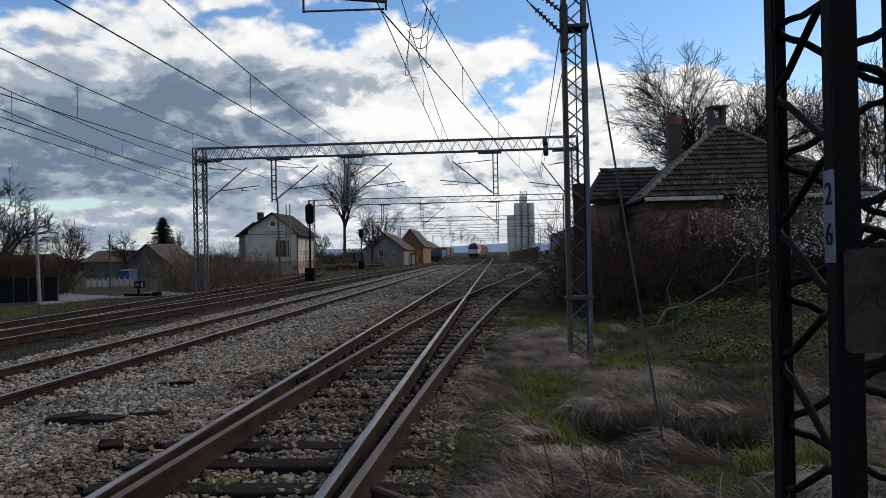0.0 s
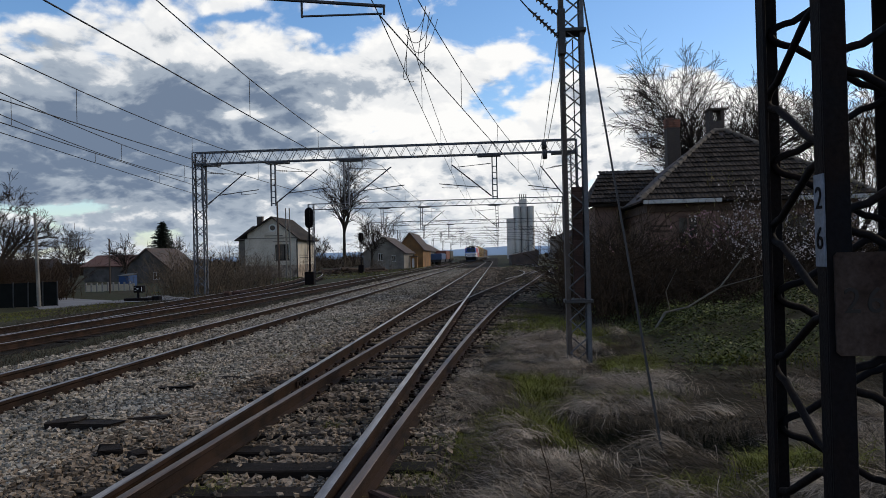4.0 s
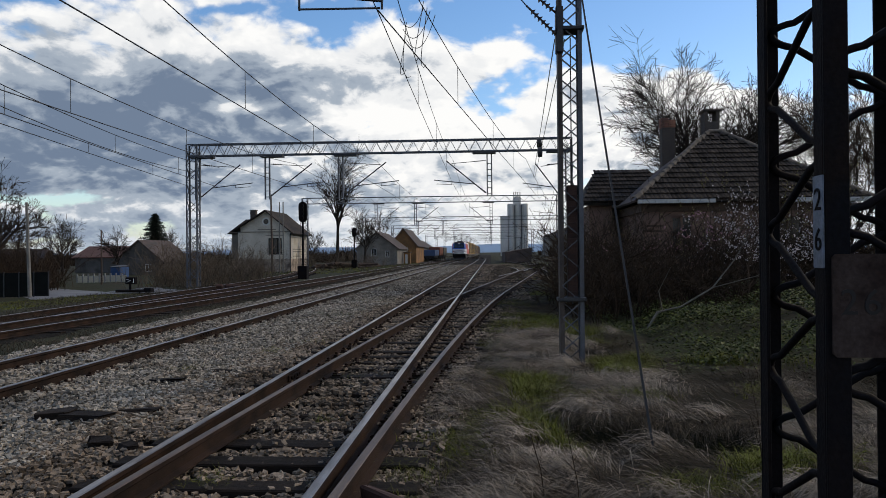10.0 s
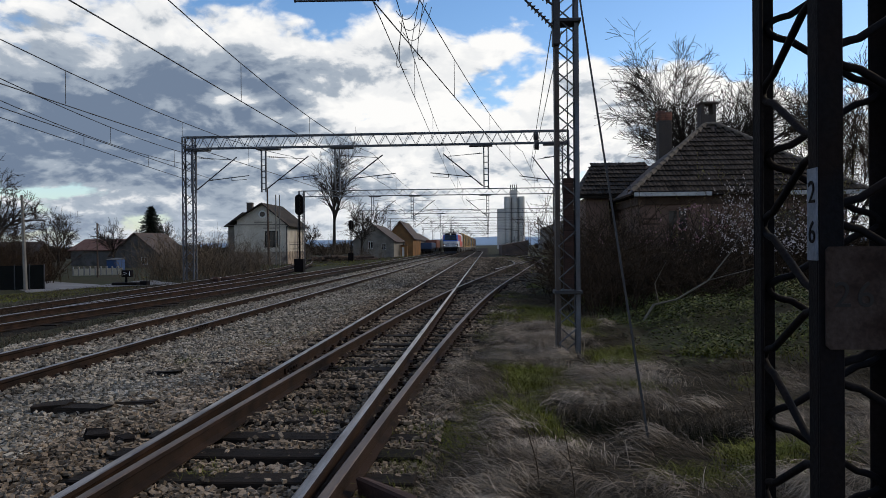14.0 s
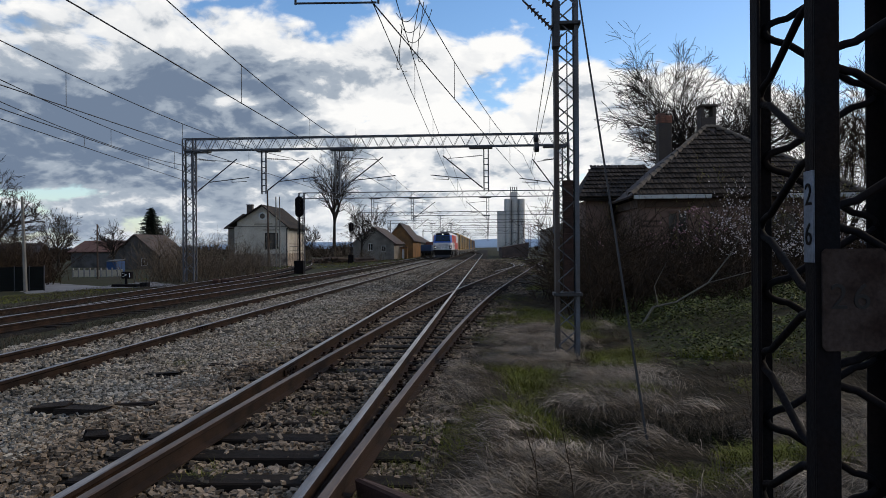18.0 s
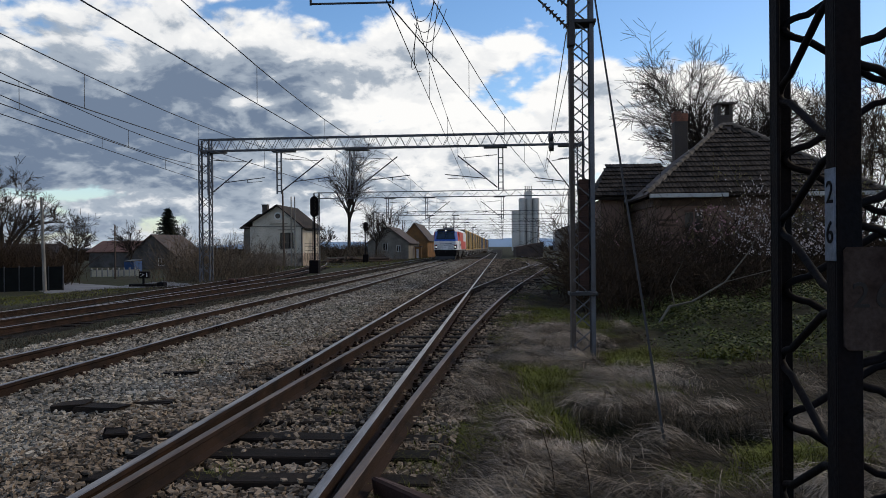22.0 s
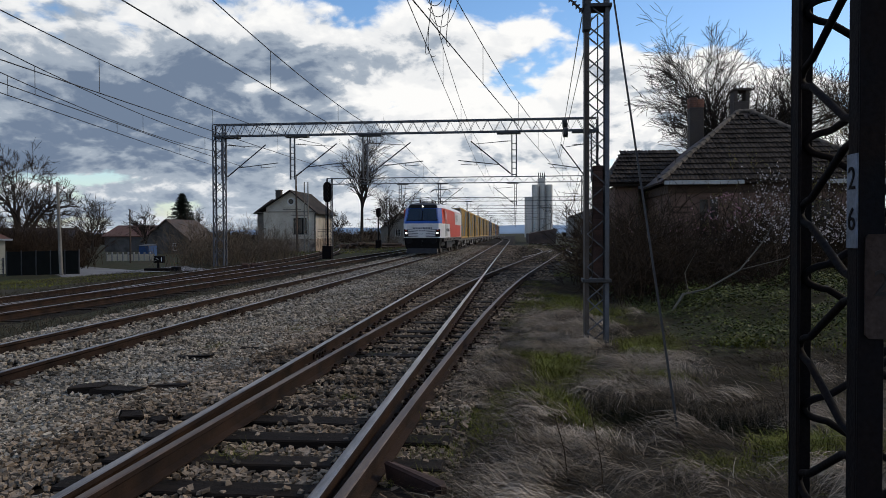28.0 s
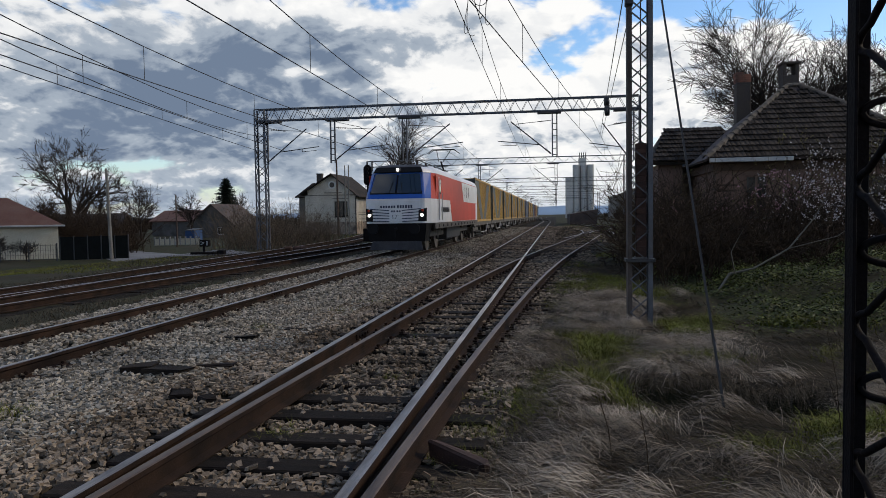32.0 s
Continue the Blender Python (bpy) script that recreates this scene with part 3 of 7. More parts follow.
def cantilever(parent, x, y, zt, direction, reach, wire_z):
    """A dropper post with its bracket: raked tube, stay with insulators, and steady arm."""
    s = direction
    post = bmesh.new()
    for o in (-0.13, 0.13):
        box(post, (x + o, y, (zt + wire_z - 0.75) / 2), (0.07, 0.12, zt - wire_z + 0.75))
    for i in range(6):
        z = wire_z - 0.6 + i * (zt - wire_z + 0.3) / 6
        box(post, (x, y, z), (0.2, 0.02, 0.05))
    part("dropper_post", post, steel, parent)
    clamp = bmesh.new()
    box(clamp, (x + 0.3 * s, y, zt - 0.02), (1.35, 0.5, 0.13))
    part("clamp", clamp, steel_dark, parent)
    foot, head = Vector((x + 0.2 * s, y, wire_z - 0.55)), Vector((x + reach * s, y, wire_z + 1.35))
    tubes = bmesh.new()
    rod(tubes, foot, head, 0.036)
    rod(tubes, (x + 0.2 * s, y, wire_z + 1.35), (x + (reach - 0.3) * s, y, wire_z + 1.2), 0.018)
    rod(tubes, foot.lerp(head, 0.28), (x + (reach + 0.75) * s, y, wire_z + 0.25), 0.026)
    rod(tubes, (x + (reach - 0.3) * s, y, wire_z + 0.14), (x + (reach - 0.3) * s, y, wire_z - 0.05), 0.02)
    rod(tubes, (x + (reach - 0.3) * s, y, wire_z - 0.03), (x + (reach + 0.6) * s, y, wire_z + 0.02), 0.016)
    part("bracket", tubes, steel_dark, parent)
    make_insulator(parent, foot, foot.lerp(head, 0.16), 5, 0.075)
    make_insulator(parent, (x + 0.25 * s, y, wire_z + 1.35), (x + 0.95 * s, y, wire_z + 1.30), 5, 0.06)


def make_gantry(y, xl, xr, posts, z1=8.12, depth=0.68, near=False):
    g = thing("catenary_gantry", "grey lattice steel portal carrying overhead line brackets", "gantry", group="portals along the line")
    for x in (xl, xr):
        lattice_leg(g, x, y, -0.6, z1, 0.70, 0.5, 0.085, 0.5 if near else 0.7, 0.06)
    lattice_beam(g, xl - 0.25, xr + 0.25, y, z1 - depth, z1, 0.45, 0.72 if near else 1.4)
    for x, s, reach, wz in posts:
        cantilever(g, x, y, z1 - depth - 0.06, s, reach, wz)
    return g


def make_wire(name, pts, r, label, parent=None):
    v, f = [], []
    tube(v, f, pts, [r] * len(pts), 4)
    ob = raw(name, v, f, wire_mat, parent)
    if parent is None:
        tagged(ob, label, "wire")
    return ob


def sag(p, q, drop, n=10):
    p, q = Vector(p), Vector(q)
    return [p.lerp(q, i / n) - Vector((0, 0, 4 * drop * (i / n) * (1 - i / n))) for i in range(n + 1)]


def make_catenary(x_of, spans, contact_z, messenger_z, r=0.014, hangers=3, label="overhead contact line with droppers"):
    line = thing("overhead_line", label, "overhead wire", group="overhead lines")
    for a, b in zip(spans, spans[1:]):
        xa, xb = x_of(a), x_of(b)
        low = sag((xa, a, contact_z), (xb, b, contact_z), 0.03, 6)
        high = sag((xa, a, messenger_z), (xb, b, messenger_z), 0.55, 12)
        make_wire("contact_wire", low, r, "", line)
        make_wire("messenger_wire", high, r, "", line)
        for i in range(1, hangers + 1):
            u = i / (hangers + 1)
            y = a + (b - a) * u
            zt = messenger_z - 4 * 0.55 * u * (1 - u)
            make_wire("dropper", [(xa + (xb - xa) * u, y, contact_z), (xa + (xb - xa) * u, y, zt)], r * 0.6, "", line)


rust_iron = material("rusty_cast_iron", (0.05, 0.024, 0.017), 0.85, 0.1, 0.4, 6, 60, 0.25, random_tint=0.3)
porcelain = material("brown_porcelain", (0.028, 0.018, 0.015), 0.25, 0, 0.2, 5, 40, 0)
concrete = material("concrete", (0.30, 0.29, 0.27), 0.9, 0, 0.3, 2, 50, 0.3)

plate_blue = material("worn_pale_paint", (0.14, 0.165, 0.21), 0.6, 0, 0.3, 14, 80, 0.1, dark=(0.10, 0.11, 0.13))
plate_rust = material("rusty_plate", (0.055, 0.040, 0.034), 0.9, 0.0, 0.35, 9, 70, 0.15, dark=(0.026, 0.016, 0.013), spec=0.08)
plate_ink = material("faded_numeral", (0.012, 0.009, 0.008), 0.7, 0, 0.2, 9, 70, 0)
make_tension_mast()
GANTRIES = [42, 84, 132, 172, 216, 262, 312, 365]
make_gantry(42, -15.1, 7.05, [(-14.8, 1, 2.6, 5.55), (-10.56, 1, 2.7, 5.55), (-6.14, 1, 2.7, 5.55), (2.62, -1, 2.5, 5.55), (6.9, -1, 1.6, 5.3)], near=True)
for yy, a, b in zip(GANTRIES[1:], (-19.3, -20.8, -21, -21, -21, -21, -21), (10.6, 14.9, 15, 15, 15, 15, 15)):
    make_gantry(yy, a, b, [(-10.8, 1, 2.7, 5.55), (-6.14, 1, 2.7, 5.55), (2.7, -1, 2.5, 5.55)])

# portal overhead of the viewer: its beam and brackets, with the tension mast as its right leg
over = thing("catenary_gantry", "grey lattice steel portal carrying overhead line brackets", "gantry", group="portals along the line")
lattice_leg(over, -16.5, 11.7, -0.6, 8.3, 0.5, 0.4, 0.09, 0.42, 0.03)
lattice_beam(over, -16.7, 3.75, 11.7, 7.5, 8.2, 0.4, 0.8)
bm = bmesh.new()
for o in (-0.13, 0.13):
    box(bm, (-2.6 + o, 11.7, 6.8), (0.07, 0.12, 1.5))
part("dropper_post", bm, steel, over)
bm = bmesh.new()
rod(bm, (-2.5, 11.7, 6.1), (0.95, 11.7, 5.70), 0.03)
rod(bm, (0.93, 11.7, 5.72), (0.93, 11.7, 5.56), 0.02)
rod(bm, (-0.45, 11.7, 5.60), (0.9, 11.7, 5.58), 0.018)
rod(bm, (-0.45, 11.7, 5.86), (-0.45, 11.7, 5.58), 0.02)
part("bracket", bm, steel_dark, over)

SPANS = [-30, 11.7] + GANTRIES
make_catenary(lambda y: -4.0, SPANS, 5.55, 6.98)
make_catenary(lambda y: -9.0 + max(0, y - 30) * 0.01 if y < 90 else -8.4, SPANS, 5.55, 6.9)
make_catenary(lambda y: 0.85 if y < 30 else 0.5, SPANS, 5.55, 6.95, r=0.011)
make_catenary(lambda y: -8.9 - 0.114 * (y - 1.7), [-30, 11.7, 42], 5.55, 6.75)
make_catenary(lambda y: -8.94 - 0.145 * y, [-30, 11.7, 42], 5.55, 6.5)
make_catenary(lambda y: 0.9 + 0.128 * (y - 12), [11.7, 42, 84], 5.55, 6.95)
line = thing("tension_wire", "pair of anchored tension wires with pulleys", "wire")
for dx in (0, 0.16):
    make_wire("wire", [(3.75 + dx, 11.75, 5.0), (5.15 + dx * 0.6, 42, 5.85)], 0.009, "", line)
for z, y in ((6.07, 30.0), (5.62, 29.6)):
    bm = bmesh.new()
    rod(bm, (4.62, y, z), (4.8, y, z), 0.2, 14)
    part("pulley", bm, steel_dark, line)
guy = thing("guy_wire", "taut dark steel guy wire from mast to ground", "wire", (4.03, 5.92, -0.25))
make_wire("cable", [(0, 0, -0.1), (-0.172, 2.89, 4.6), (-0.30, 5.7, 9.1)], 0.013, "", guy)
bm = bmesh.new()
rod(bm, (0, 0, -0.1), (0, 0.12, 0.12), 0.03)
part("anchor", bm, rust_iron, guy)
# anchored insulator strings on the tension mast
anchor = thing("tension_insulator", "dark ribbed insulator strings anchored to the mast", "insulator", (3.83, 11.6, 0))
for (a, b) in (((-0.02, 0, 4.98), (-0.55, -0.25, 5.42)), ((-0.05, 0, 5.36), (-0.62, -0.28, 5.75)), ((-0.02, 0.1, 5.75), (-0.6, -0.1, 6.1))):
    make_insulator(anchor, a, b, 7, 0.055)
    e = Vector(b) + (Vector(b) - Vector(a)) * 6
    make_wire("wire", [b, (e.x, e.y - 1.5, e.z)], 0.012, "", anchor)
bm = bmesh.new()
box(bm, (-0.02, 0.02, 5.1), (0.12, 0.2, 0.75), None, 0.02)
part("anchor_plate", bm, steel_dark, anchor)
# jumper loops between the near wires
jump = thing("jumper_loops", "thin drooping jumper cables between overhead wires", "wire")
for a, b, low in (((0.86, 14.6, 6.35), (1.32, 15.0, 6.7), 6.0), ((0.88, 15.0, 6.25), (1.42, 15.4, 6.75), 5.85), ((0.9, 15.4, 6.15), (1.5, 15.8, 6.8), 5.72), ((0.86, 15.6, 6.3), (0.86, 15.6, 5.55), 5.2), ((0.95, 15.0, 6.4), (0.9, 16.2, 5.55), 5.3), ((1.3, 15.2, 6.9), (1.22, 14.7, 5.55), 5.4), ((1.34, 15.6, 6.9), (1.34, 15.2, 5.55), 5.35)):
    a, b = Vector(a), Vector(b)
    pts = []
    for i in range(13):
        u = i / 12
        p = a.lerp(b, u)
        mid = (a.z + b.z) / 2
        p.z -= (mid - low) * 4 * u * (1 - u) * 0.55
        p.x -= 0.12 * math.sin(math.pi * u) * (1 if a.z - b.z > 0.3 else 0)
        pts.append(p)
    make_wire("cable", pts, 0.008, "", jump)


def make_near_pole():
    pole = thing("lattice_pole", "black painted lattice steel pole with a rusty number plate", "pole", (3.715, 2.25, -0.3))
    w, d, h = 0.503, 0.55, 6.5
    for cx, cy, sx, sy in ((0, 0, 1, 1), (0, d, 1, -1), (w, 0, -1, 1), (w, d, -1, -1)):
        bm = bmesh.new()
        a, t = 0.075, 0.012
        span(bm, (min(cx, cx + sx * a), min(cy, cy + sy * t), -0.2), (max(cx, cx + sx * a), max(cy, cy + sy * t), h), 0.002)
        span(bm, (min(cx, cx + sx * t), min(cy + sy * t, cy + sy * a), -0.2), (max(cx, cx + sx * t), max(cy + sy * t, cy + sy * a), h), 0.002)
        part("leg", bm, black_paint, pole)

    def zigzag(p, q, out, phase, name):
        """Bent round bar between two legs, with rounded turns."""
        p, q, out = Vector(p), Vector(q), Vector(out)
        pts, half, z = [], 0.2475, -0.3 + phase
        side = 0
        width = (q - p)
        while z < h:
            for k in range(-5, 6):
                ang = k / 5 * 1.25
                u = 1 - (1 - math.cos(ang)) * 0.30
                uu = u if side else 1 - u
                pts.append(p + width * (0.04 + 0.92 * uu) + Vector((0, 0, z + math.sin(ang) * 0.05)) + out)
            z += half
            side = 1 - side
        v, f = [], []
        tube(v, f, pts, [0.0135] * len(pts), 8)
        raw(name, v, f, black_paint, pole, smooth=True)

    zigzag((0.0, d - 0.03, 0), (0.0, 0.03, 0), (0.02, 0, 0), 0.23, "lacing_bar")
    zigzag((0.03, d, 0), (w - 0.03, d, 0), (0, -0.02, 0), 0.487, "lacing_bar")
    zigzag((0.03, 0, 0), (w - 0.03, 0, 0), (0, 0.02, 0), 0.254, "lacing_bar")
    zigzag((w, d - 0.03, 0), (w, 0.03, 0), (-0.02, 0, 0), 0.2, "lacing_bar")
    # number plates: a narrow upright one on the side flange and a rusty one in front
    bm = bmesh.new()
    span(bm, (-0.006, 0.002, 1.79), (-0.001, 0.07, 2.078), 0.001)
    strip = part("number_strip", bm, plate_blue, pole, "worn pale strip with black numerals")
    bm = bmesh.new()
    prism(bm, [(0.112 + sx * (0.097 - q) , -0.012, 1.675 + sz * (0.158 - r)) for sx, sz, q, r in ((-1, -1, 0, 0.012), (-1, -1, 0.012, 0), (1, -1, 0.022, 0), (1, -1, 0.006, 0.008), (1, -1, 0, 0.026), (1, 1, 0, 0.015), (1, 1, 0.015, 0), (-1, 1, 0.01, 0), (-1, 1, 0, 0.01))], (0, 1, 0), 0.008)
    plate = part("number_plate", bm, plate_rust, pole, "rusty plate with faded numerals")

    def numeral(text, size, m, mat, parent):
        cu = bpy.data.curves.new("numeral", "FONT")
        cu.body, cu.size, cu.extrude, cu.align_x, cu.align_y = text, size, 0.0012, "CENTER", "CENTER"
        tmp = bpy.data.objects.new("numeral", cu)
        me = bpy.data.meshes.new_from_object(tmp)
        bpy.data.objects.remove(tmp)
        ob = linked("numeral", me, mat, parent)
        ob.matrix_basis = m
    for k, ch in enumerate("26"):
        numeral(ch, 0.10, pose(-0.0075, 0.033, 2.0 - 0.125 * k, 90, 0, -90), black_paint, strip)
        numeral(ch, 0.112, pose(0.063 + 0.068 * k, -0.0145, 1.682, 90, 0, 0), plate_ink, plate)
    return pole


near_pole = make_near_pole()

# ---------------------------------------------------------------- houses and far buildings
plaster_white = material("white_render", (0.58, 0.53, 0.44), 0.9, 0, 0.25, 0.7, 9, 0.25, dark=(0.30, 0.265, 0.215), patch=1.1)
plinth_mat = material("stained_plinth", (0.36, 0.29, 0.22), 0.9, 0, 0.3, 1.6, 12, 0.3, dark=(0.10, 0.075, 0.06), patch=0.6)
plaster_soot = material("dark_grey_render", (0.10, 0.095, 0.09), 0.9, 0, 0.3, 0.8, 12, 0.2, dark=(0.05, 0.046, 0.042))
plaster_grey = material("grey_render", (0.24, 0.22, 0.19), 0.9, 0, 0.3, 0.8, 12, 0.2, dark=(0.10, 0.09, 0.078), patch=0.9)
plaster_pink = material("pink_render", (0.21, 0.13, 0.10), 0.9, 0, 0.25, 0.9, 15, 0.25, dark=(0.13, 0.085, 0.065))
plaster_cream = material("cream_render", (0.52, 0.47, 0.36), 0.9, 0, 0.15, 0.6, 10, 0.1, dark=(0.42, 0.37, 0.28))
plaster_ochre = material("ochre_render", (0.27, 0.135, 0.045), 0.9, 0, 0.3, 0.6, 10, 0.2, dark=(0.13, 0.075, 0.035))
tile_mat = material("roof_tile", (0.040, 0.031, 0.025), 0.85, 0, 0.4, 1.2, 30, 0.25, dark=(0.020, 0.018, 0.015), random_tint=0.5, spec=0.12)
tile_pale = material("weathered_hip_tile", (0.11, 0.088, 0.068), 0.85, 0, 0.35, 2, 30, 0.25, dark=(0.05, 0.042, 0.034), random_tint=0.35)
tile_red = material("red_roof_tile", (0.085, 0.036, 0.024), 0.85, 0, 0.35, 0.7, 14, 0.4, dark=(0.10, 0.052, 0.04))
roof_dark = material("old_dark_roof", (0.085, 0.06, 0.05), 0.9, 0, 0.35, 0.8, 12, 0.5, dark=(0.05, 0.04, 0.036))
brick_red = material("chimney_brick", (0.22, 0.095, 0.06), 0.9, 0, 0.3, 3, 25, 0.3, dark=(0.11, 0.06, 0.045))
# chimney render darkened in colour, for faces turned away from the sun
backlit_dark = material("backlit_dark_render", (0.065, 0.052, 0.042), 0.9, 0, 0.3, 3, 25, 0.3, dark=(0.055, 0.045, 0.04))
old_wood = material("old_board", (0.085, 0.055, 0.038), 0.85, 0, 0.3, 2, 30, 0.3)
zinc = material("zinc_gutter", (0.40, 0.40, 0.39), 0.5, 0.4, 0.2, 2, 20, 0.1)
silo_mat = material("silo_concrete", (0.52, 0.50, 0.46), 0.9, 0, 0.15, 0.15, 2, 0.1, dark=(0.40, 0.39, 0.36))
dark_glass = glass("dark_window_glass", (0.008, 0.009, 0.011), 0.12, 0.35)
paint_white = material("white_window_paint", (0.60, 0.60, 0.58), 0.6, 0, 0.15, 3, 20, 0.05)
asphalt = material("worn_asphalt", (0.16, 0.16, 0.165), 0.85, 0, 0.2, 0.5, 20, 0.2, dark=(0.11, 0.11, 0.115))
fence_dark = material("dark_fence", (0.008, 0.009, 0.008), 0.75, 0, 0.25, 2, 20, 0.1, spec=0.08)
# blue colour and emission stand in for haze over the hills
hill_haze_mat = material("haze_glow_hill", (0.24, 0.32, 0.44), 1.0, 0, 0.12, 0.004, 0.02, 0, emit=0.35)
blue_shed = material("blue_sheet", (0.02, 0.06, 0.16), 0.6, 0, 0.15, 2, 20, 0)


def wall_y(bm, x0, x1, y, z0, z1, holes=(), t=0.3):
    """A wall across y with rectangular openings (xa, xb, za, zb) that go through it."""
    xs = sorted({x0, x1, *(v for h in holes for v in h[:2])})
    zs = sorted({z0, z1, *(v for h in holes for v in h[2:])})
    for a, b in zip(xs, xs[1:]):
        for c, d in zip(zs, zs[1:]):
            m, n = (a + b) / 2, (c + d) / 2
            if not any(h[0] < m < h[1] and h[2] < n < h[3] for h in holes):
                span(bm, (a, y, c), (b, y + t, d))
    bmesh.ops.remove_doubles(bm, verts=bm.verts, dist=1e-4)


def window(parent, x0, x1, y, z0, z1, panes=2, mat=None, sill=True):
    w = bmesh.new()
    for a, b, c, d in ((x0, x0 + 0.07, z0, z1), (x1 - 0.07, x1, z0, z1), (x0 + 0.07, x1 - 0.07, z0, z0 + 0.07), (x0 + 0.07, x1 - 0.07, z1 - 0.07, z1)):
        span(w, (a, y + 0.08, c), (b, y + 0.15, d))
    for i in range(1, panes):
        m = x0 + (x1 - x0) * i / panes
        span(w, (m - 0.035, y + 0.085, z0 + 0.07), (m + 0.035, y + 0.145, z1 - 0.07))
    f = part("window", w, mat or paint_white, parent)
    g = bmesh.new()
    span(g, (x0 + 0.05, y + 0.11, z0 + 0.05), (x1 - 0.05, y + 0.12, z1 - 0.05))
    part("pane", g, dark_glass, f, "dark reflecting pane")
    if sill:
        s = bmesh.new()
        span(s, (x0 - 0.1, y - 0.07, z0 - 0.08), (x1 + 0.1, y + 0.1, z0 - 0.005), 0.01)
        part("sill", s, plaster_grey, f)


def slab(bm, a, b, c, d, t=0.12):
    """A roof plane with thickness from four corners."""
    a, b, c, d = (Vector(p) for p in (a, b, c, d))
    n = (b - a).cross(d - a).normalized()
    top = [bm.verts.new(p) for p in (a, b, c, d)]
    low = [bm.verts.new(p - n * t) for p in (a, b, c, d)]
    bm.faces.new(top), bm.faces.new(low[::-1])
    for i in range(4):
        j = (i + 1) % 4
        bm.faces.new((top[j], top[i], low[i], low[j]))


def gable_house(name, label, x0, x1, y0, y1, z0, eave, ridge, wall_mat, roof_mat, axis="x", over=0.4, group="", windows=()):
    """A plain house: four walls with gables, two roof planes, windows on the side towards the line."""
    t = thing(name, label, "house", group=group)
    holes = [(a, b, c, d) for a, b, c, d in windows]
    bm = bmesh.new()
    wall_y(bm, x0, x1, y0, z0, eave, holes)
    part("front_wall", bm, wall_mat, t)
    for n, lo, hi in (("back_wall", (x0, y1 - 0.3, z0), (x1, y1, eave)), ("side_wall", (x0, y0 + 0.3, z0), (x0 + 0.3, y1 - 0.3, eave)), ("side_wall", (x1 - 0.3, y0 + 0.3, z0), (x1, y1 - 0.3, eave))):
        bm = bmesh.new()
        span(bm, lo, hi)
        part(n, bm, wall_mat, t)
    mx, my = (x0 + x1) / 2, (y0 + y1) / 2
    drop = over * (ridge - eave) / (((x1 - x0) if axis == "y" else (y1 - y0)) / 2)
    for s in (-1, 1):
        bm = bmesh.new()
        if axis == "y":
            xe = x1 + over if s > 0 else x0 - over
            pts = [(xe, y0 - over, eave - drop), (xe, y1 + over, eave - drop), (mx, y1 + over, ridge), (mx, y0 - over, ridge)]
        else:
            ye = y1 + over if s > 0 else y0 - over
            pts = [(x1 + over, ye, eave - drop), (x0 - over, ye, eave - drop), (x0 - over, my, ridge), (x1 + over, my, ridge)]
        slab(bm, *(pts if s > 0 else pts[::-1]))
        bmesh.ops.recalc_face_normals(bm, faces=bm.faces)
        part("roof", bm, roof_mat, t)
    for s in (0, 1):
        bm = bmesh.new()
        if axis == "y":
            y = y0 + 0.002 if s == 0 else y1 - 0.302
            prism(bm, [(x0, y, eave), (x1, y, eave), (mx, y, ridge - 0.13)], (0, 1, 0), 0.3)
        else:
            x = x0 + 0.002 if s == 0 else x1 - 0.302
            prism(bm, [(x, y0, eave), (x, y1, eave), (x, my, ridge - 0.13)], (1, 0, 0), 0.3)
        part("gable", bm, wall_mat, t)
    for h in windows:
        window(t, h[0], h[1], y0, h[2], h[3])
    return t


def chimney(parent, x, y, z0, z1, w, mat, cap=True, name="chimney"):
    bm = bmesh.new()
    box(bm, (x, y, (z0 + z1) / 2), (w, w, z1 - z0), None, 0.015)
    c = part(name, bm, mat, parent)
    if cap:
        bm = bmesh.new()
        box(bm, (x, y, z1 + 0.04), (w + 0.12, w + 0.12, 0.08), None, 0.01)
        part("chimney_cap", bm, concrete, c)
    return c


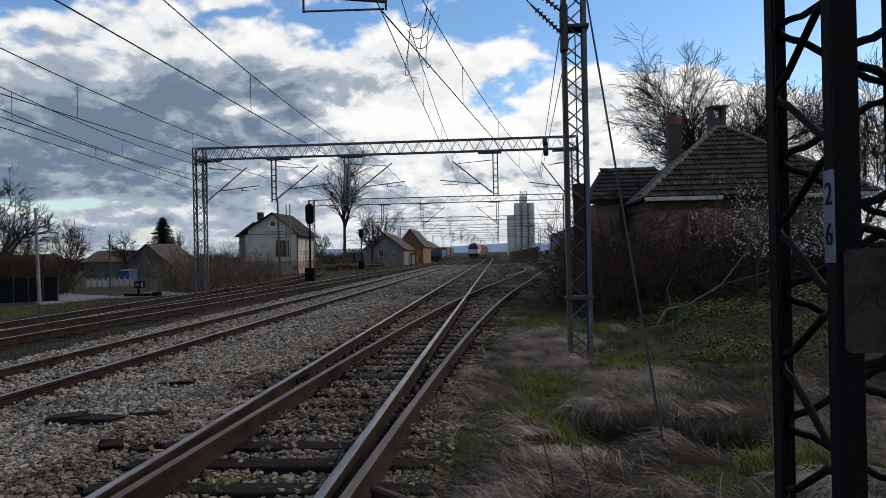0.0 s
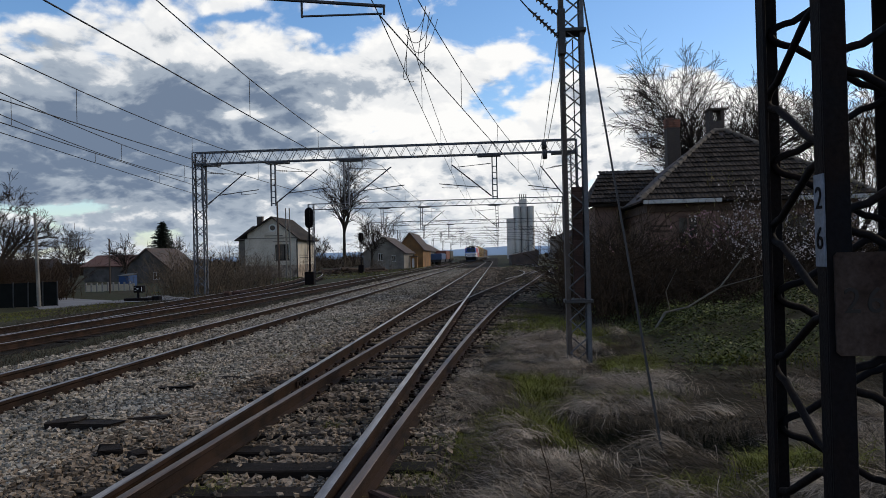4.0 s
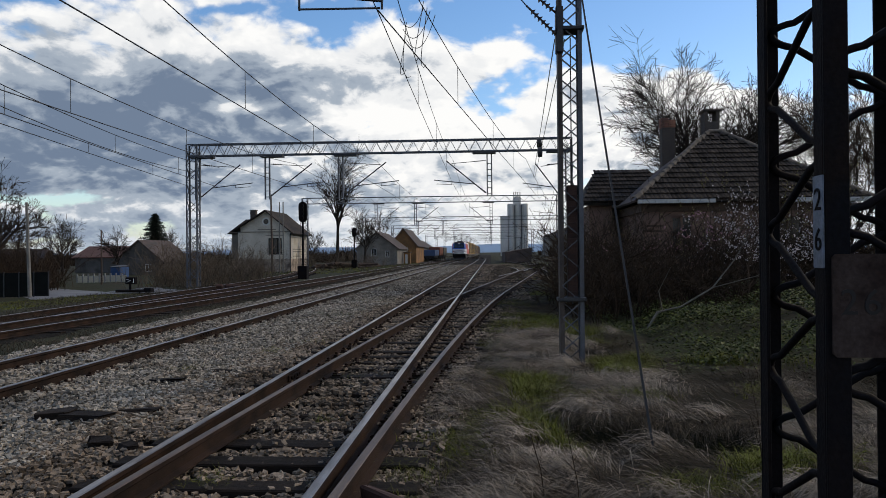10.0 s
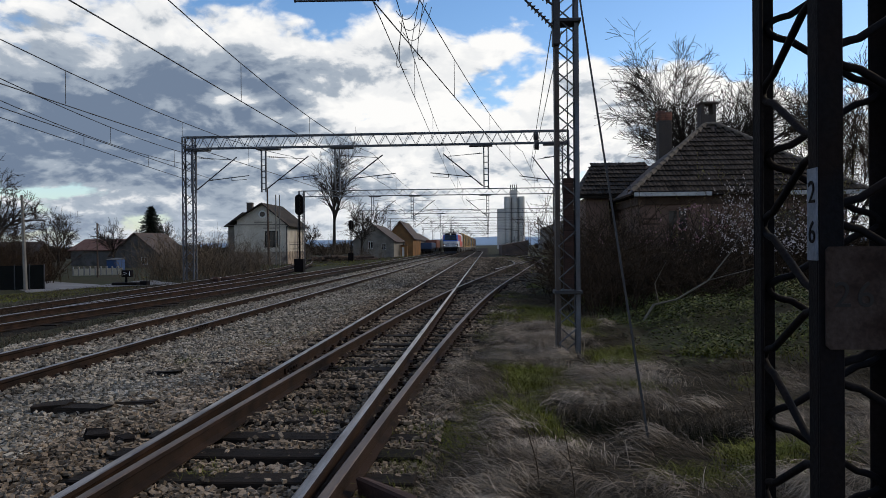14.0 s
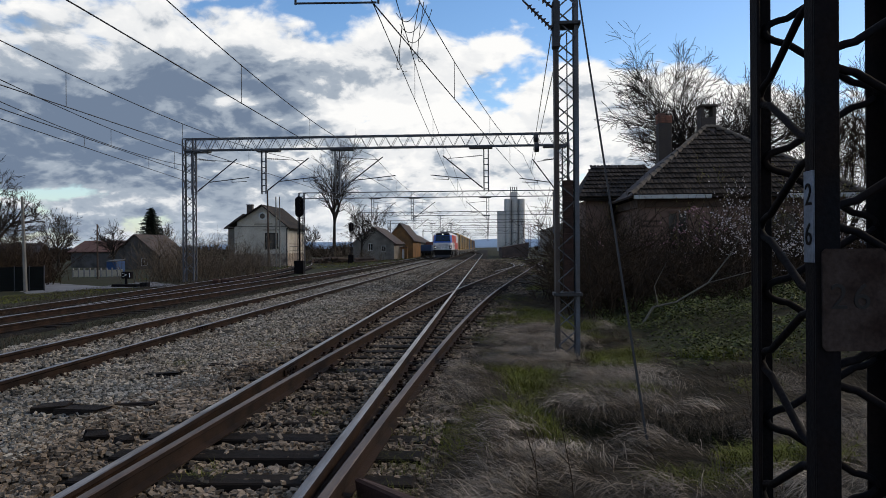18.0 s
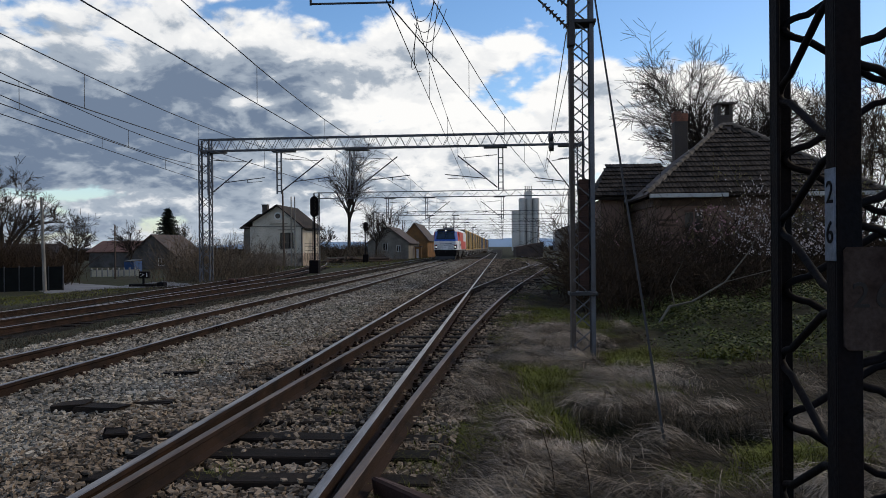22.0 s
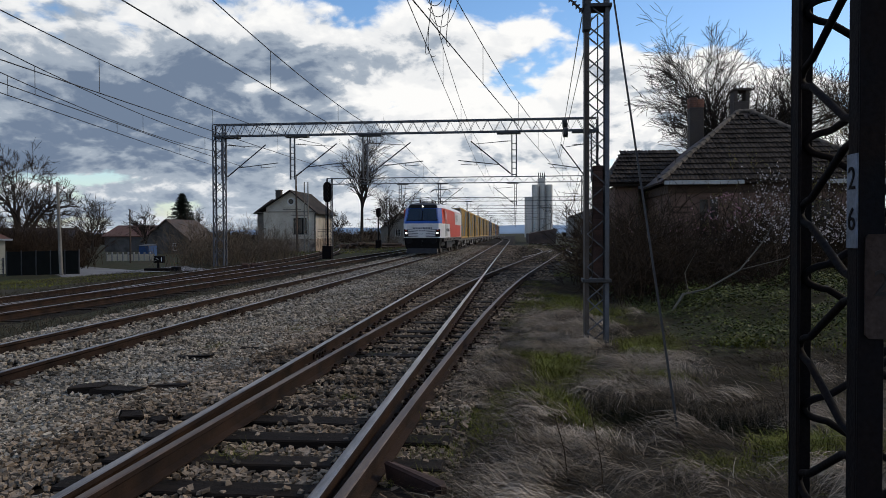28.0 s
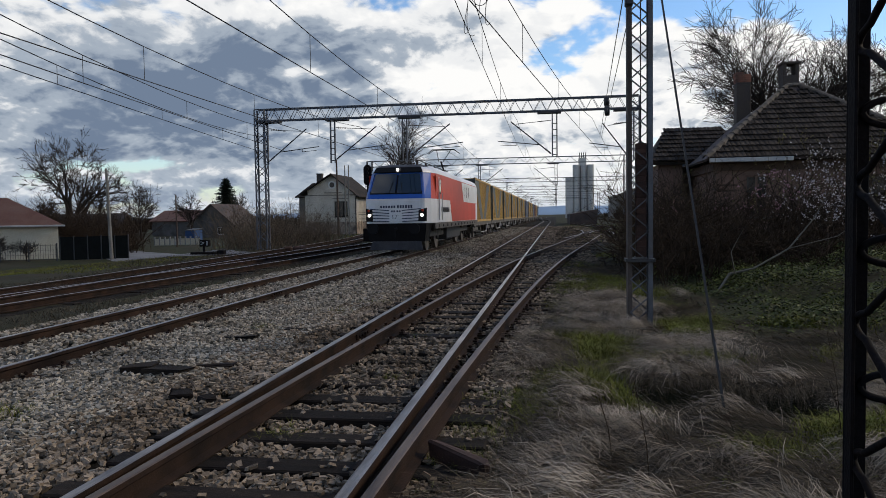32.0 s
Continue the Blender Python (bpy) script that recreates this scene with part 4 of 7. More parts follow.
def make_brick_house():
    t = thing("brick_house", "derelict low house with a mossy brown tiled hip roof", "house")
    bm = bmesh.new()
    wall_y(bm, 8.0, 14.95, 25.5, -0.4, 2.9, [(8.95, 9.7, 1.35, 2.75), (12.4, 13.4, 1.3, 2.7), (8.1, 8.7, 2.2, 2.27), (8.1, 8.7, 2.38, 2.45)])
    part("front_wall", bm, plaster_pink, t)
    bm = bmesh.new()
    span(bm, (8.03, 25.56, 2.15), (8.8, 25.6, 2.5))
    part("vent_backing", bm, old_wood, t)
    window(t, 8.95, 9.7, 25.5, 1.35, 2.75, 2, plaster_pink)
    window(t, 12.4, 13.4, 25.5, 1.3, 2.7, 2, old_wood)
    for lo, hi in (((8.0, 25.8, -0.4), (8.3, 33, 2.9)), ((14.65, 25.8, -0.4), (14.95, 33, 2.9)), ((8.3, 32.7, -0.4), (14.65, 33, 2.9))):
        bm = bmesh.new()
        span(bm, lo, hi)
        part("side_wall", bm, plaster_pink, t)
    bm = bmesh.new()
    span(bm, (7.9, 25.4, 2.9), (15.05, 33.1, 3.2))
    part("eave_board", bm, old_wood, t, "dark brown boarded eave")
    for a, b in ((7.7, 10.3), (12.7, 15.4)):
        bm = bmesh.new()
        span(bm, (a, 24.92, 3.16), (b, 25.06, 3.30), 0.01)
        part("gutter", bm, zinc, t, "pale metal gutter")
    # roof underlay: four sloping planes
    FL, FR, BL, BR = (7.6, 25, 3.28), (15.45, 25, 3.28), (7.6, 33.3, 3.28), (15.45, 33.3, 3.28)
    RL, RR = (11.3, 29.05, 6.2), (11.75, 29.05, 6.2)
    for pts in ((FL, FR, RR, RL), (BR, BL, RL, RR)):
        bm = bmesh.new()
        slab(bm, *pts, 0.08)
        part("roof_plane", bm, roof_dark, t)
    for pts in ((BL, FL, RL), (FR, BR, RR)):
        bm = bmesh.new()
        a, b, c = (Vector(p) for p in pts)
        prism(bm, [a, b, c], -(b - a).cross(c - a).normalized(), 0.08)
        part("roof_plane", bm, roof_dark, t)
    # interlocking tiles on the front plane
    up = (Vector((0, 4.05, 2.92))).normalized()
    nrm = Vector((1, 0, 0)).cross(up)
    frame3 = Matrix((Vector((1, 0, 0)), up, nrm)).transposed().to_4x4()
    vs, fs = [], []
    prof = [(-0.125, 0.0), (-0.10, 0.022), (-0.05, 0.022), (-0.025, 0.004), (0.025, 0.004), (0.05, 0.022), (0.10, 0.022), (0.125, 0.0)]
    for k, (yy, lift) in enumerate(((0.0, 0.062), (0.40, 0.004))):
        vs += [(x, yy, z + lift) for x, z in prof]
    vs += [(x, 0.0, z + 0.006) for x, z in prof]
    n = len(prof)
    fs += [(i, i + 1, n + i + 1, n + i) for i in range(n - 1)]
    fs += [(2 * n + i, 2 * n + i + 1, i + 1, i) for i in range(n - 1)]
    tile = bpy.data.meshes.new("tile")
    tile.from_pydata(vs, [], fs)
    tile.materials.append(tile_mat)
    L = math.hypot(4.05, 2.92)
    rows = 14
    for r in range(rows):
        v = r / rows
        x0, x1 = 7.6 + 3.7 * v + 0.08, 15.45 - 3.7 * v - 0.08
        cnt = max(1, int((x1 - x0) / 0.29))
        for c in range(cnt):
            x = x0 + 0.145 + (x1 - x0 - 0.29) * c / max(1, cnt - 1)
            ob = new("tile", tile)
            ob.parent = t
            p = Vector((x, 25, 3.285)) + up * (v * L - 0.03) + nrm * 0.012
            ob.matrix_basis = Matrix.Translation(p) @ frame3 @ pose(0, 0, 0, random.uniform(-1.2, 1.2), random.uniform(-1, 1), random.uniform(-1.2, 1.2)) @ Matrix.Diagonal((1.17, 1, 1, 1))
    # hip and ridge tiles
    half = bmesh.new()
    for i in range(7):
        a, b = math.pi * i / 7, math.pi * (i + 1) / 7
        quad = [(math.cos(q) * rr, yy, math.sin(q) * rr) for q, yy, rr in ((a, 0, 0.12), (b, 0, 0.12), (b, 0.38, 0.10), (a, 0.38, 0.10))]
        poly(half, quad)
    bmesh.ops.remove_doubles(half, verts=half.verts, dist=1e-4)
    hip = bpy.data.meshes.new("hip_tile")
    half.to_mesh(hip)
    half.free()
    hip.materials.append(tile_pale)
    for a, b, m in ((FL, RL, 17), (FR, RR, 17), (RL, RR, 2)):
        a, b = Vector(a), Vector(b)
        d = (b - a).normalized()
        side = d.cross(Vector((0, 0, 1))).normalized()
        rot = Matrix((side, d, side.cross(d))).transposed().to_4x4()
        for i in range(m):
            ob = new("hip_tile", hip)
            ob.parent = t
            ob.matrix_basis = Matrix.Translation(a.lerp(b, i / m) + Vector((0, 0, 0.02))) @ rot @ pose(0, 0, 0, random.uniform(-2, 2), 0, random.uniform(-3, 3))
    # chimneys
    c = chimney(t, 10.5, 32.4, 4.6, 6.95, 0.56, backlit_dark, False)
    for i in range(10):
        bm = bmesh.new()
        box(bm, (10.5 + random.uniform(-0.02, 0.02) + (0.15 if i % 2 else -0.15), 32.4, 7.0 + (i // 2) * 0.085), (0.29, 0.56, 0.075), None, 0.01)
        if i < 9:
            part("brick", bm, brick_red, c)
        else:
            bm.free()
    c = chimney(t, 12.0, 31.2, 4.9, 6.95, 0.62, backlit_dark, False)
    for sx in (-0.24, 0.24):
        bm = bmesh.new()
        box(bm, (12.0 + sx, 31.2, 7.17), (0.14, 0.6, 0.44))
        part("chimney_cheek", bm, backlit_dark, c)
    bm = bmesh.new()
    box(bm, (12.0, 31.2, 7.44), (0.78, 0.74, 0.1), None, 0.02)
    part("chimney_cap", bm, backlit_dark, c)
    # tiles on the annex
    up = Vector((0, 2.4, 1.5)).normalized()
    nrm = Vector((1, 0, 0)).cross(up)
    frame3 = Matrix((Vector((1, 0, 0)), up, nrm)).transposed().to_4x4()
    for r in range(8):
        v = r / 8
        for c in range(12):
            x = 6.45 + 0.85 * v + 0.29 * c
            if x < 10.05 - 0.8 * v:
                ob = new("tile", tile)
                ob.parent = t
                ob.matrix_basis = Matrix.Translation(Vector((x, 28.6, 3.47)) + up * (v * 2.83 - 0.03) + nrm * 0.012) @ frame3 @ pose(0, 0, 0, random.uniform(-1.5, 1.5), random.uniform(-1, 1), random.uniform(-1.5, 1.5)) @ Matrix.Diagonal((1.17, 1, 1, 1))
    # annex behind
    bm = bmesh.new()
    slab(bm, (6.3, 28.6, 3.45), (10.2, 28.6, 3.45), (9.4, 31, 4.95), (7.15, 31, 4.95))
    part("annex_roof", bm, tile_mat, t)
    bm = bmesh.new()
    slab(bm, (6.3, 33.4, 3.45), (6.3, 28.6, 3.45), (7.15, 31, 4.95), (7.15, 31.2, 4.95))
    part("annex_roof", bm, tile_mat, t)
    bm = bmesh.new()
    span(bm, (6.6, 29, -0.3), (7.5, 33, 3.4))
    part("annex_wall", bm, plaster_pink, t)


def make_station_house():
    t = thing("railway_house", "small two-part white rendered railway house with brown gable roof", "house")
    x0, x1, y0, y1, z0, e, rz, xm = -26.0, -20.0, 80, 87.6, -0.7, 4.05, 6.55, -22.75
    bm = bmesh.new()
    wall_y(bm, x0, x1, y0, 1.0, e, [(-22.5, -20.95, 1.55, 3.35)])
    part("front_wall", bm, plaster_white, t)
    bm = bmesh.new()
    span(bm, (x0 - 0.06, y0 - 0.06, z0), (x1 + 0.06, y1 + 0.06, 1.0))
    part("plinth", bm, plinth_mat, t, "stained brown plinth")
    bm = bmesh.new()
    span(bm, (x1 - 0.3, y0 + 0.3, 1.0), (x1, y1, e))
    part("side_wall", bm, plaster_white, t)
    bm = bmesh.new()
    span(bm, (x0, y0 + 0.3, 1.0), (x0 + 0.3, y1, e))
    part("side_wall", bm, plaster_white, t)
    bm = bmesh.new()
    prism(bm, [(x0 + 0.3, y0, e), (x1, y0, e), (x1, y0, e + 0.1), (xm, y0, rz - 0.15), (x0 + 0.3, y0, e + 0.75)], (0, 1, 0), 0.3)
    part("gable", bm, plaster_white, t)
    bm = bmesh.new()
    rod(bm, (xm, y0 - 0.03, 5.25), (xm, y0 + 0.02, 5.25), 0.45, 20)
    part("round_window_frame", bm, paint_white, t)
    bm = bmesh.new()
    rod(bm, (xm, y0 - 0.045, 5.25), (xm, y0 - 0.02, 5.25), 0.3, 20)
    part("round_window", bm, dark_glass, t, "dark round attic window")
    for z, a, b in ((4.02, x0 + 0.1, x1), (3.62, -22.7, -20.8), (4.3, -23.7, -21.6)):
        bm = bmesh.new()
        span(bm, (a, y0 - 0.07, z), (b, y0 - 0.002, z + 0.1))
        part("cornice", bm, plaster_grey, t)
    window(t, -22.5, -20.95, y0, 1.55, 3.35, 3, fence_dark)
    # panelled side wall towards the line
    for za, zb in ((3.6, 3.75), (1.75, 1.85), (1.25, 1.33), (2.05, 2.12)):
        bm = bmesh.new()
        span(bm, (x1 + 0.002, 81.2, za), (x1 + 0.05, 86.6, zb))
        part("moulding", bm, plaster_grey, t)
    for pts in (((x1 + 0.55, y0 - 0.5, 3.85), (x1 + 0.55, y1 + 0.5, 3.85), (xm, y1 + 0.5, rz), (xm, y0 - 0.5, rz)),
                ((xm, y0 - 0.5, rz), (xm, y1 + 0.5, rz), (x0 - 0.6, y1 + 0.5, 4.2), (x0 - 0.6, y0 - 0.5, 4.2))):
        bm = bmesh.new()
        slab(bm, *pts)
        part("roof", bm, tile_mat, t)
    bm = bmesh.new()
    slab(bm, (-28.0, 82, 4.0), (-25.2, 82, 4.0), (-24.4, 85, 5.75), (-26.8, 85, 5.75))
    part("roof", bm, tile_mat, t)
    bm = bmesh.new()
    slab(bm, (-28.0, 88, 4.0), (-28.0, 82, 4.0), (-26.8, 85, 5.75), (-26.8, 85.2, 5.75))
    part("roof", bm, tile_mat, t)
    bm = bmesh.new()
    span(bm, (-27.6, 82.4, z0), (-26.05, 87.4, 4.0))
    part("wing_wall", bm, plaster_grey, t)
    chimney(t, -25.5, 84, 4.6, 6.75, 0.65, backlit_dark)
    bm = bmesh.new()
    rod(bm, (x1 + 0.05, y0 - 0.08, -0.6), (x1 + 0.05, y0 - 0.08, 3.8), 0.07, 8)
    rod(bm, (x1 + 0.05, y0 - 0.08, 3.8), (x1 + 0.45, y0 - 0.3, 4.0), 0.07, 8)
    part("downpipe", bm, steel_dark, t)


def make_far_buildings():
    gable_house("grey_shed", "old grey rendered storehouse with brown gable roof", -19.0, -12.4, 115, 128, -0.6, 2.5, 5.0, plaster_grey, roof_dark, "y", windows=((-16.6, -15.8, 1.1, 2.3), (-14.4, -13.7, 0.9, 1.9)))
    gable_house("ochre_house", "weathered ochre rendered station building with brown roof", -15.8, -11.0, 131, 146, -0.6, 3.2, 6.1, plaster_ochre, roof_dark, "y", windows=((-13.5, -12.6, 0.9, 2.6),))
    gable_house("goods_shed", "long low goods shed with a shallow roof", -17.5, -11.8, 148, 182, -0.5, 2.9, 4.6, plaster_grey, roof_dark, "y")
    t = thing("kiosk", "small yellow painted trackside cabin", "cabin", (-11.6, 122, -0.4))
    bm = bmesh.new()
    span(bm, (-0.55, -0.5, 0), (0.55, 0.5, 2.0))
    part("body", bm, plaster_ochre, t)
    bm = bmesh.new()
    span(bm, (-0.7, -0.65, 2.0), (0.7, 0.65, 2.12))
    part("roof", bm, roof_dark, t)
    bm = bmesh.new()
    span(bm, (-0.3, -0.53, 0.1), (0.1, -0.502, 1.7))
    part("door", bm, paint_white, t)
    # village across the yard
    gable_house("cottage", "low grey cottage with a dark gable roof", -54.0, -46.4, 105, 115, -1.6, 0.7, 3.9, plaster_soot, roof_dark, "y", windows=((-49.3, -48.3, -0.9, 0.2),))
    gable_house("cottage", "low cottage with a red brown roof", -68, -53.5, 118, 128, -1.6, 1.4, 3.2, plaster_soot, tile_red, "x")
    gable_house("cottage", "small cottage with a red brown roof", -63, -58.5, 88, 94, -1.5, 0.4, 1.6, plaster_cream, roof_dark, "y")
    gable_house("barn", "dark brown barn behind the garden fence", -54, -43.5, 70, 73.5, -1.5, 0.6, 2.3, old_wood, roof_dark, "x")
    gable_house("barn", "dark brown barn with a sagging roof", -68, -56, 72, 76, -1.5, 0.9, 2.6, old_wood, roof_dark, "x")
    t = thing("garden_house", "cream rendered house with a red tiled hip roof", "house", (-36.6, 52, -1.5), 37)
    for n, lo, hi in (("front_wall", (-15, 0, 0), (0, 0.3, 2.75)), ("side_wall", (-0.3, 0.3, 0), (0, 7.7, 2.75)), ("side_wall", (-15, 0.3, 0), (-14.7, 7.7, 2.75)), ("back_wall", (-15, 7.7, 0), (0, 8, 2.75))):
        bm = bmesh.new()
        span(bm, lo, hi)
        part(n, bm, plaster_cream, t)
    A, B, C, D, R1, R2 = (0.45, -0.45, 2.7), (0.45, 8.45, 2.7), (-15.45, 8.45, 2.7), (-15.45, -0.45, 2.7), (-3.6, 4, 5.0), (-11.5, 4, 5.0)
    for pts in ((D, A, R1, R2), (B, C, R2, R1)):
        bm = bmesh.new()
        slab(bm, *pts, 0.1)
        part("roof", bm, tile_red, t)
    for pts in ((A, B, R1), (C, D, R2)):
        bm = bmesh.new()
        p = [Vector(q) for q in pts]
        prism(bm, p, -(p[1] - p[0]).cross(p[2] - p[0]).normalized(), 0.1)
        part("roof", bm, tile_red, t)
    bm = bmesh.new()
    span(bm, (-15.5, -0.55, 2.6), (0.5, -0.42, 2.74), 0.02)
    part("gutter", bm, zinc, t)
    chimney(t, -5, 4.5, 4.2, 5.6, 0.5, brick_red)
    t = thing("blue_shed", "small blue sheet metal shed", "shed", (-41.5, 82, -1.5))
    bm = bmesh.new()
    span(bm, (-0.6, 0, 0), (0.6, 2, 1.7))
    part("body", bm, blue_shed, t)
    bm = bmesh.new()
    slab(bm, (-0.7, -0.1, 1.7), (0.7, -0.1, 1.7), (0.7, 2.1, 1.9), (-0.7, 2.1, 1.9), 0.05)
    part("roof", bm, steel_dark, t)
    # loading ramp and sheds beside the silo
    t = thing("loading_ramp", "dark stone loading ramp beside the track", "ramp")
    bm = bmesh.new()
    prism(bm, [(4.9, 118, -0.5), (9.2, 118, -0.5), (9.2, 118, 2.25), (4.9, 118, 1.5)], (0, 1, 0), 30)
    part("body", bm, roof_dark, t)
    gable_house("warehouse", "dark warehouse beside the silo", 24, 40, 260, 300, -0.5, 8, 11, plaster_grey, roof_dark, "y")
    # silo
    t = thing("grain_silo", "tall grey concrete grain silo with a lower tower", "silo", (0, 330, 0))
    for x in (12.0, 15.0, 18.0):
        bm = bmesh.new()
        rod(bm, (x, 1.5, -0.5), (x, 1.5, 23.6), 1.55, 20)
        part("silo_bin", bm, silo_mat, t)
    bm = bmesh.new()
    span(bm, (10.4, 3, -0.5), (19.6, 12, 23.7))
    part("bin_block", bm, silo_mat, t)
    bm = bmesh.new()
    span(bm, (7.0, 0.5, -0.5), (10.38, 9, 18.0))
    part("lower_tower", bm, silo_mat, t)
    bm = bmesh.new()
    span(bm, (13.0, 3.5, 23.7), (16.4, 9, 27.0))
    part("head_house", bm, silo_mat, t)
    for x in (13.3, 14.2, 15.1, 16.1):
        bm = bmesh.new()
        rod(bm, (x, 4, 27), (x, 4, 29.3), 0.22)
        part("vent_pipe", bm, steel_dark, t)
    bm = bmesh.new()
    for i, x in enumerate((13.5, 16.5)):
        span(bm, (x - 0.12, -0.3, 2), (x + 0.12, 0.1, 23))
    part("ladder_shaft", bm, steel_dark, t)
    # distant hills, their air haze painted as pale blue with a faint glow
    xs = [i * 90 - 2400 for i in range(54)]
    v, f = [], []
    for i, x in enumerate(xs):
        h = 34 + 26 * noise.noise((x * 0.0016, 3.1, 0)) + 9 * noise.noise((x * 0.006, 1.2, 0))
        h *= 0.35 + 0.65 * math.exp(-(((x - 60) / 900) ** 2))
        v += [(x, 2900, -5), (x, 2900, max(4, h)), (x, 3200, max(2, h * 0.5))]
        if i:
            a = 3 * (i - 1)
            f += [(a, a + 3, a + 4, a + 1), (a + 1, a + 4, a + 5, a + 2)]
    tagged(raw("backdrop", v, f, hill_haze_mat, smooth=True), "distant hills with blue haze put into colour and glow", "hill", kind="structure")


def make_left_side():
    # village road: a strip with raised edge stones
    path = [(-95, 92), (-60, 74), (-42, 63), (-31, 54.5), (-23.5, 45.5), (-18.5, 38.5), (-15.8, 35)]
    pts = []
    for (xa, ya), (xb, yb) in zip(path, path[1:]):
        for k in range(6):
            pts.append((xa + (xb - xa) * k / 6, ya + (yb - ya) * k / 6))
    pts.append(path[-1])
    v, f = [], []
    for i, (x, y) in enumerate(pts):
        a, b = pts[max(0, i - 1)], pts[min(len(pts) - 1, i + 1)]
        d = Vector((b[0] - a[0], b[1] - a[1], 0)).normalized()
        s = Vector((d.y, -d.x, 0))
        for k in range(7):
            o = (k / 6 - 0.5) * 6.0
            p = Vector((x, y, 0)) + s * o
            v.append((p.x, p.y, max(ground_z(p.x, p.y), -1.6) + 0.09 - 0.015 * abs(o)))
        if i:
            q = 7 * (i - 1)
            f += [(q + k, q + k + 1, q + k + 8, q + k + 7) for k in range(6)]
    tagged(raw("road", v, f, asphalt, smooth=True), "worn pale grey village road", "road", kind="structure")
    # dark sheet fence and wire fence
    t = thing("garden_fence", "dark sheet metal garden fence on steel posts", "fence")
    a, b = Vector((-33.7, 48.3, -1.45)), Vector((-29.4, 50.2, -1.4))
    for i in range(5):
        p, q = a.lerp(b, i / 5), a.lerp(b, (i + 1) / 5)
        bm = bmesh.new()
        bar(bm, p + Vector((0, 0, 0.92)) + (q - p) * 0.02, q + Vector((0, 0, 0.92)) - (q - p) * 0.02, 0.03, 1.72)
        part("panel", bm, fence_dark, t)
    for i in range(6):
        p = a.lerp(b, i / 5)
        bm = bmesh.new()
        box(bm, p + Vector((0, 0, 0.9)), (0.07, 0.07, 1.9))
        part("post", bm, steel_dark, t)
    t = thing("wire_fence", "thin dark wire fence on steel posts", "fence")
    a, b = Vector((-48, 42.6, -1.45)), Vector((-33.9, 48.2, -1.45))
    for i in range(9):
        bm = bmesh.new()
        box(bm, a.lerp(b, i / 8) + Vector((0, 0, 0.65)), (0.07, 0.07, 1.4))
        part("post", bm, steel_dark, t)
    for z in (0.15, 0.5, 0.85, 1.2):
        bm = bmesh.new()
        bar(bm, a + Vector((0, 0, z)), b + Vector((0, 0, z)), 0.02)
        part("rail", bm, steel_dark, t)
    for i in range(90):
        bm = bmesh.new()
        p = a.lerp(b, (i + 0.5) / 90)
        bar(bm, p + Vector((0, 0, 0.1)), p + Vector((0, 0, 1.28)), 0.018)
        part("picket", bm, steel_dark, t)
    # concrete panel fence further on
    t = thing("concrete_fence", "pale concrete panel fence along the road", "fence")
    a, b = Vector((-43.2, 77, -1.5)), Vector((-38.0, 78, -1.45))
    for i in range(9):
        p, q = a.lerp(b, i / 9), a.lerp(b, (i + 1) / 9)
        bm = bmesh.new()
        bar(bm, p.lerp(q, 0.1) + Vector((0, 0, 0.42)), p.lerp(q, 0.9) + Vector((0, 0, 0.42)), 0.06, 0.75)
        part("panel", bm, plaster_cream, t)
        bm = bmesh.new()
        box(bm, p + Vector((0, 0, 0.5)), (0.14, 0.14, 1.05))
        part("post", bm, concrete, t)
    # poles
    def pole(name, label, x, y, z, h, lean, r, mat, arm=False, group=""):
        t = thing(name, label, "pole", (x, y, z), group=group)
        bm = bmesh.new()
        rod(bm, (0, 0, -0.3), (lean, 0, h), r, 8, r * 0.65)
        part("shaft", bm, mat, t)
        if arm:
            bm = bmesh.new()
            rod(bm, (lean, 0, h - 0.35), (lean + 0.9, 0, h - 1.0), 0.03)
            part("bracket", bm, steel_dark, t)
            for k in (0.7, 0.95):
                bm = bmesh.new()
                rod(bm, (lean + k, 0, h - 1.15), (lean + k, 0, h - 0.85), 0.07)
                part("insulator", bm, porcelain, t)
    pole("utility_pole", "leaning weathered concrete utility pole by the fence", -29.8, 48.7, -1.4, 6.75, -0.22, 0.14, plaster_grey, True)
    pole("utility_pole", "thin dark wooden utility pole", -37.6, 72, -1.4, 5.6, 0, 0.1, old_wood)
    pole("utility_pole", "dark wooden pole before the railway house", -20.2, 74, -0.5, 8.1, -0.1, 0.13, old_wood)
    pole("utility_pole", "thin grey post before the railway house", -19.85, 75.5, -0.5, 7.6, 0, 0.09, plaster_grey, group="thin posts")
    pole("utility_pole", "thin grey post before the railway house", -19.45, 75.5, -0.5, 7.6, 0, 0.09, plaster_grey, group="thin posts")
    # ground signal marker beside the branch
    t = thing("ground_signal", "small black ground signal with a white sideways chevron", "signal", (-16.0, 36.2, -0.45))
    bm = bmesh.new()
    span(bm, (-0.72, -0.25, 0), (0.62, 0.25, 0.22), 0.03)
    part("base", bm, black_paint, t)
    bm = bmesh.new()
    rod(bm, (-0.05, 0, 0.2), (-0.05, 0, 0.55), 0.06)
    part("stem", bm, black_paint, t)
    bm = bmesh.new()
    span(bm, (-0.25, -0.12, 0.5), (0.28, 0.12, 0.86), 0.02)
    part("lamp_box", bm, black_paint, t)
    for p, q in (((-0.17, -0.128, 0.77), (0.05, -0.128, 0.69)), ((0.05, -0.128, 0.69), (-0.17, -0.128, 0.60)), ((0.20, -0.128, 0.79), (0.20, -0.128, 0.57))):
        bm = bmesh.new()
        bar(bm, p, q, 0.045, 0.012)
        part("white_stroke", bm, paint_white, t)
    bm = bmesh.new()
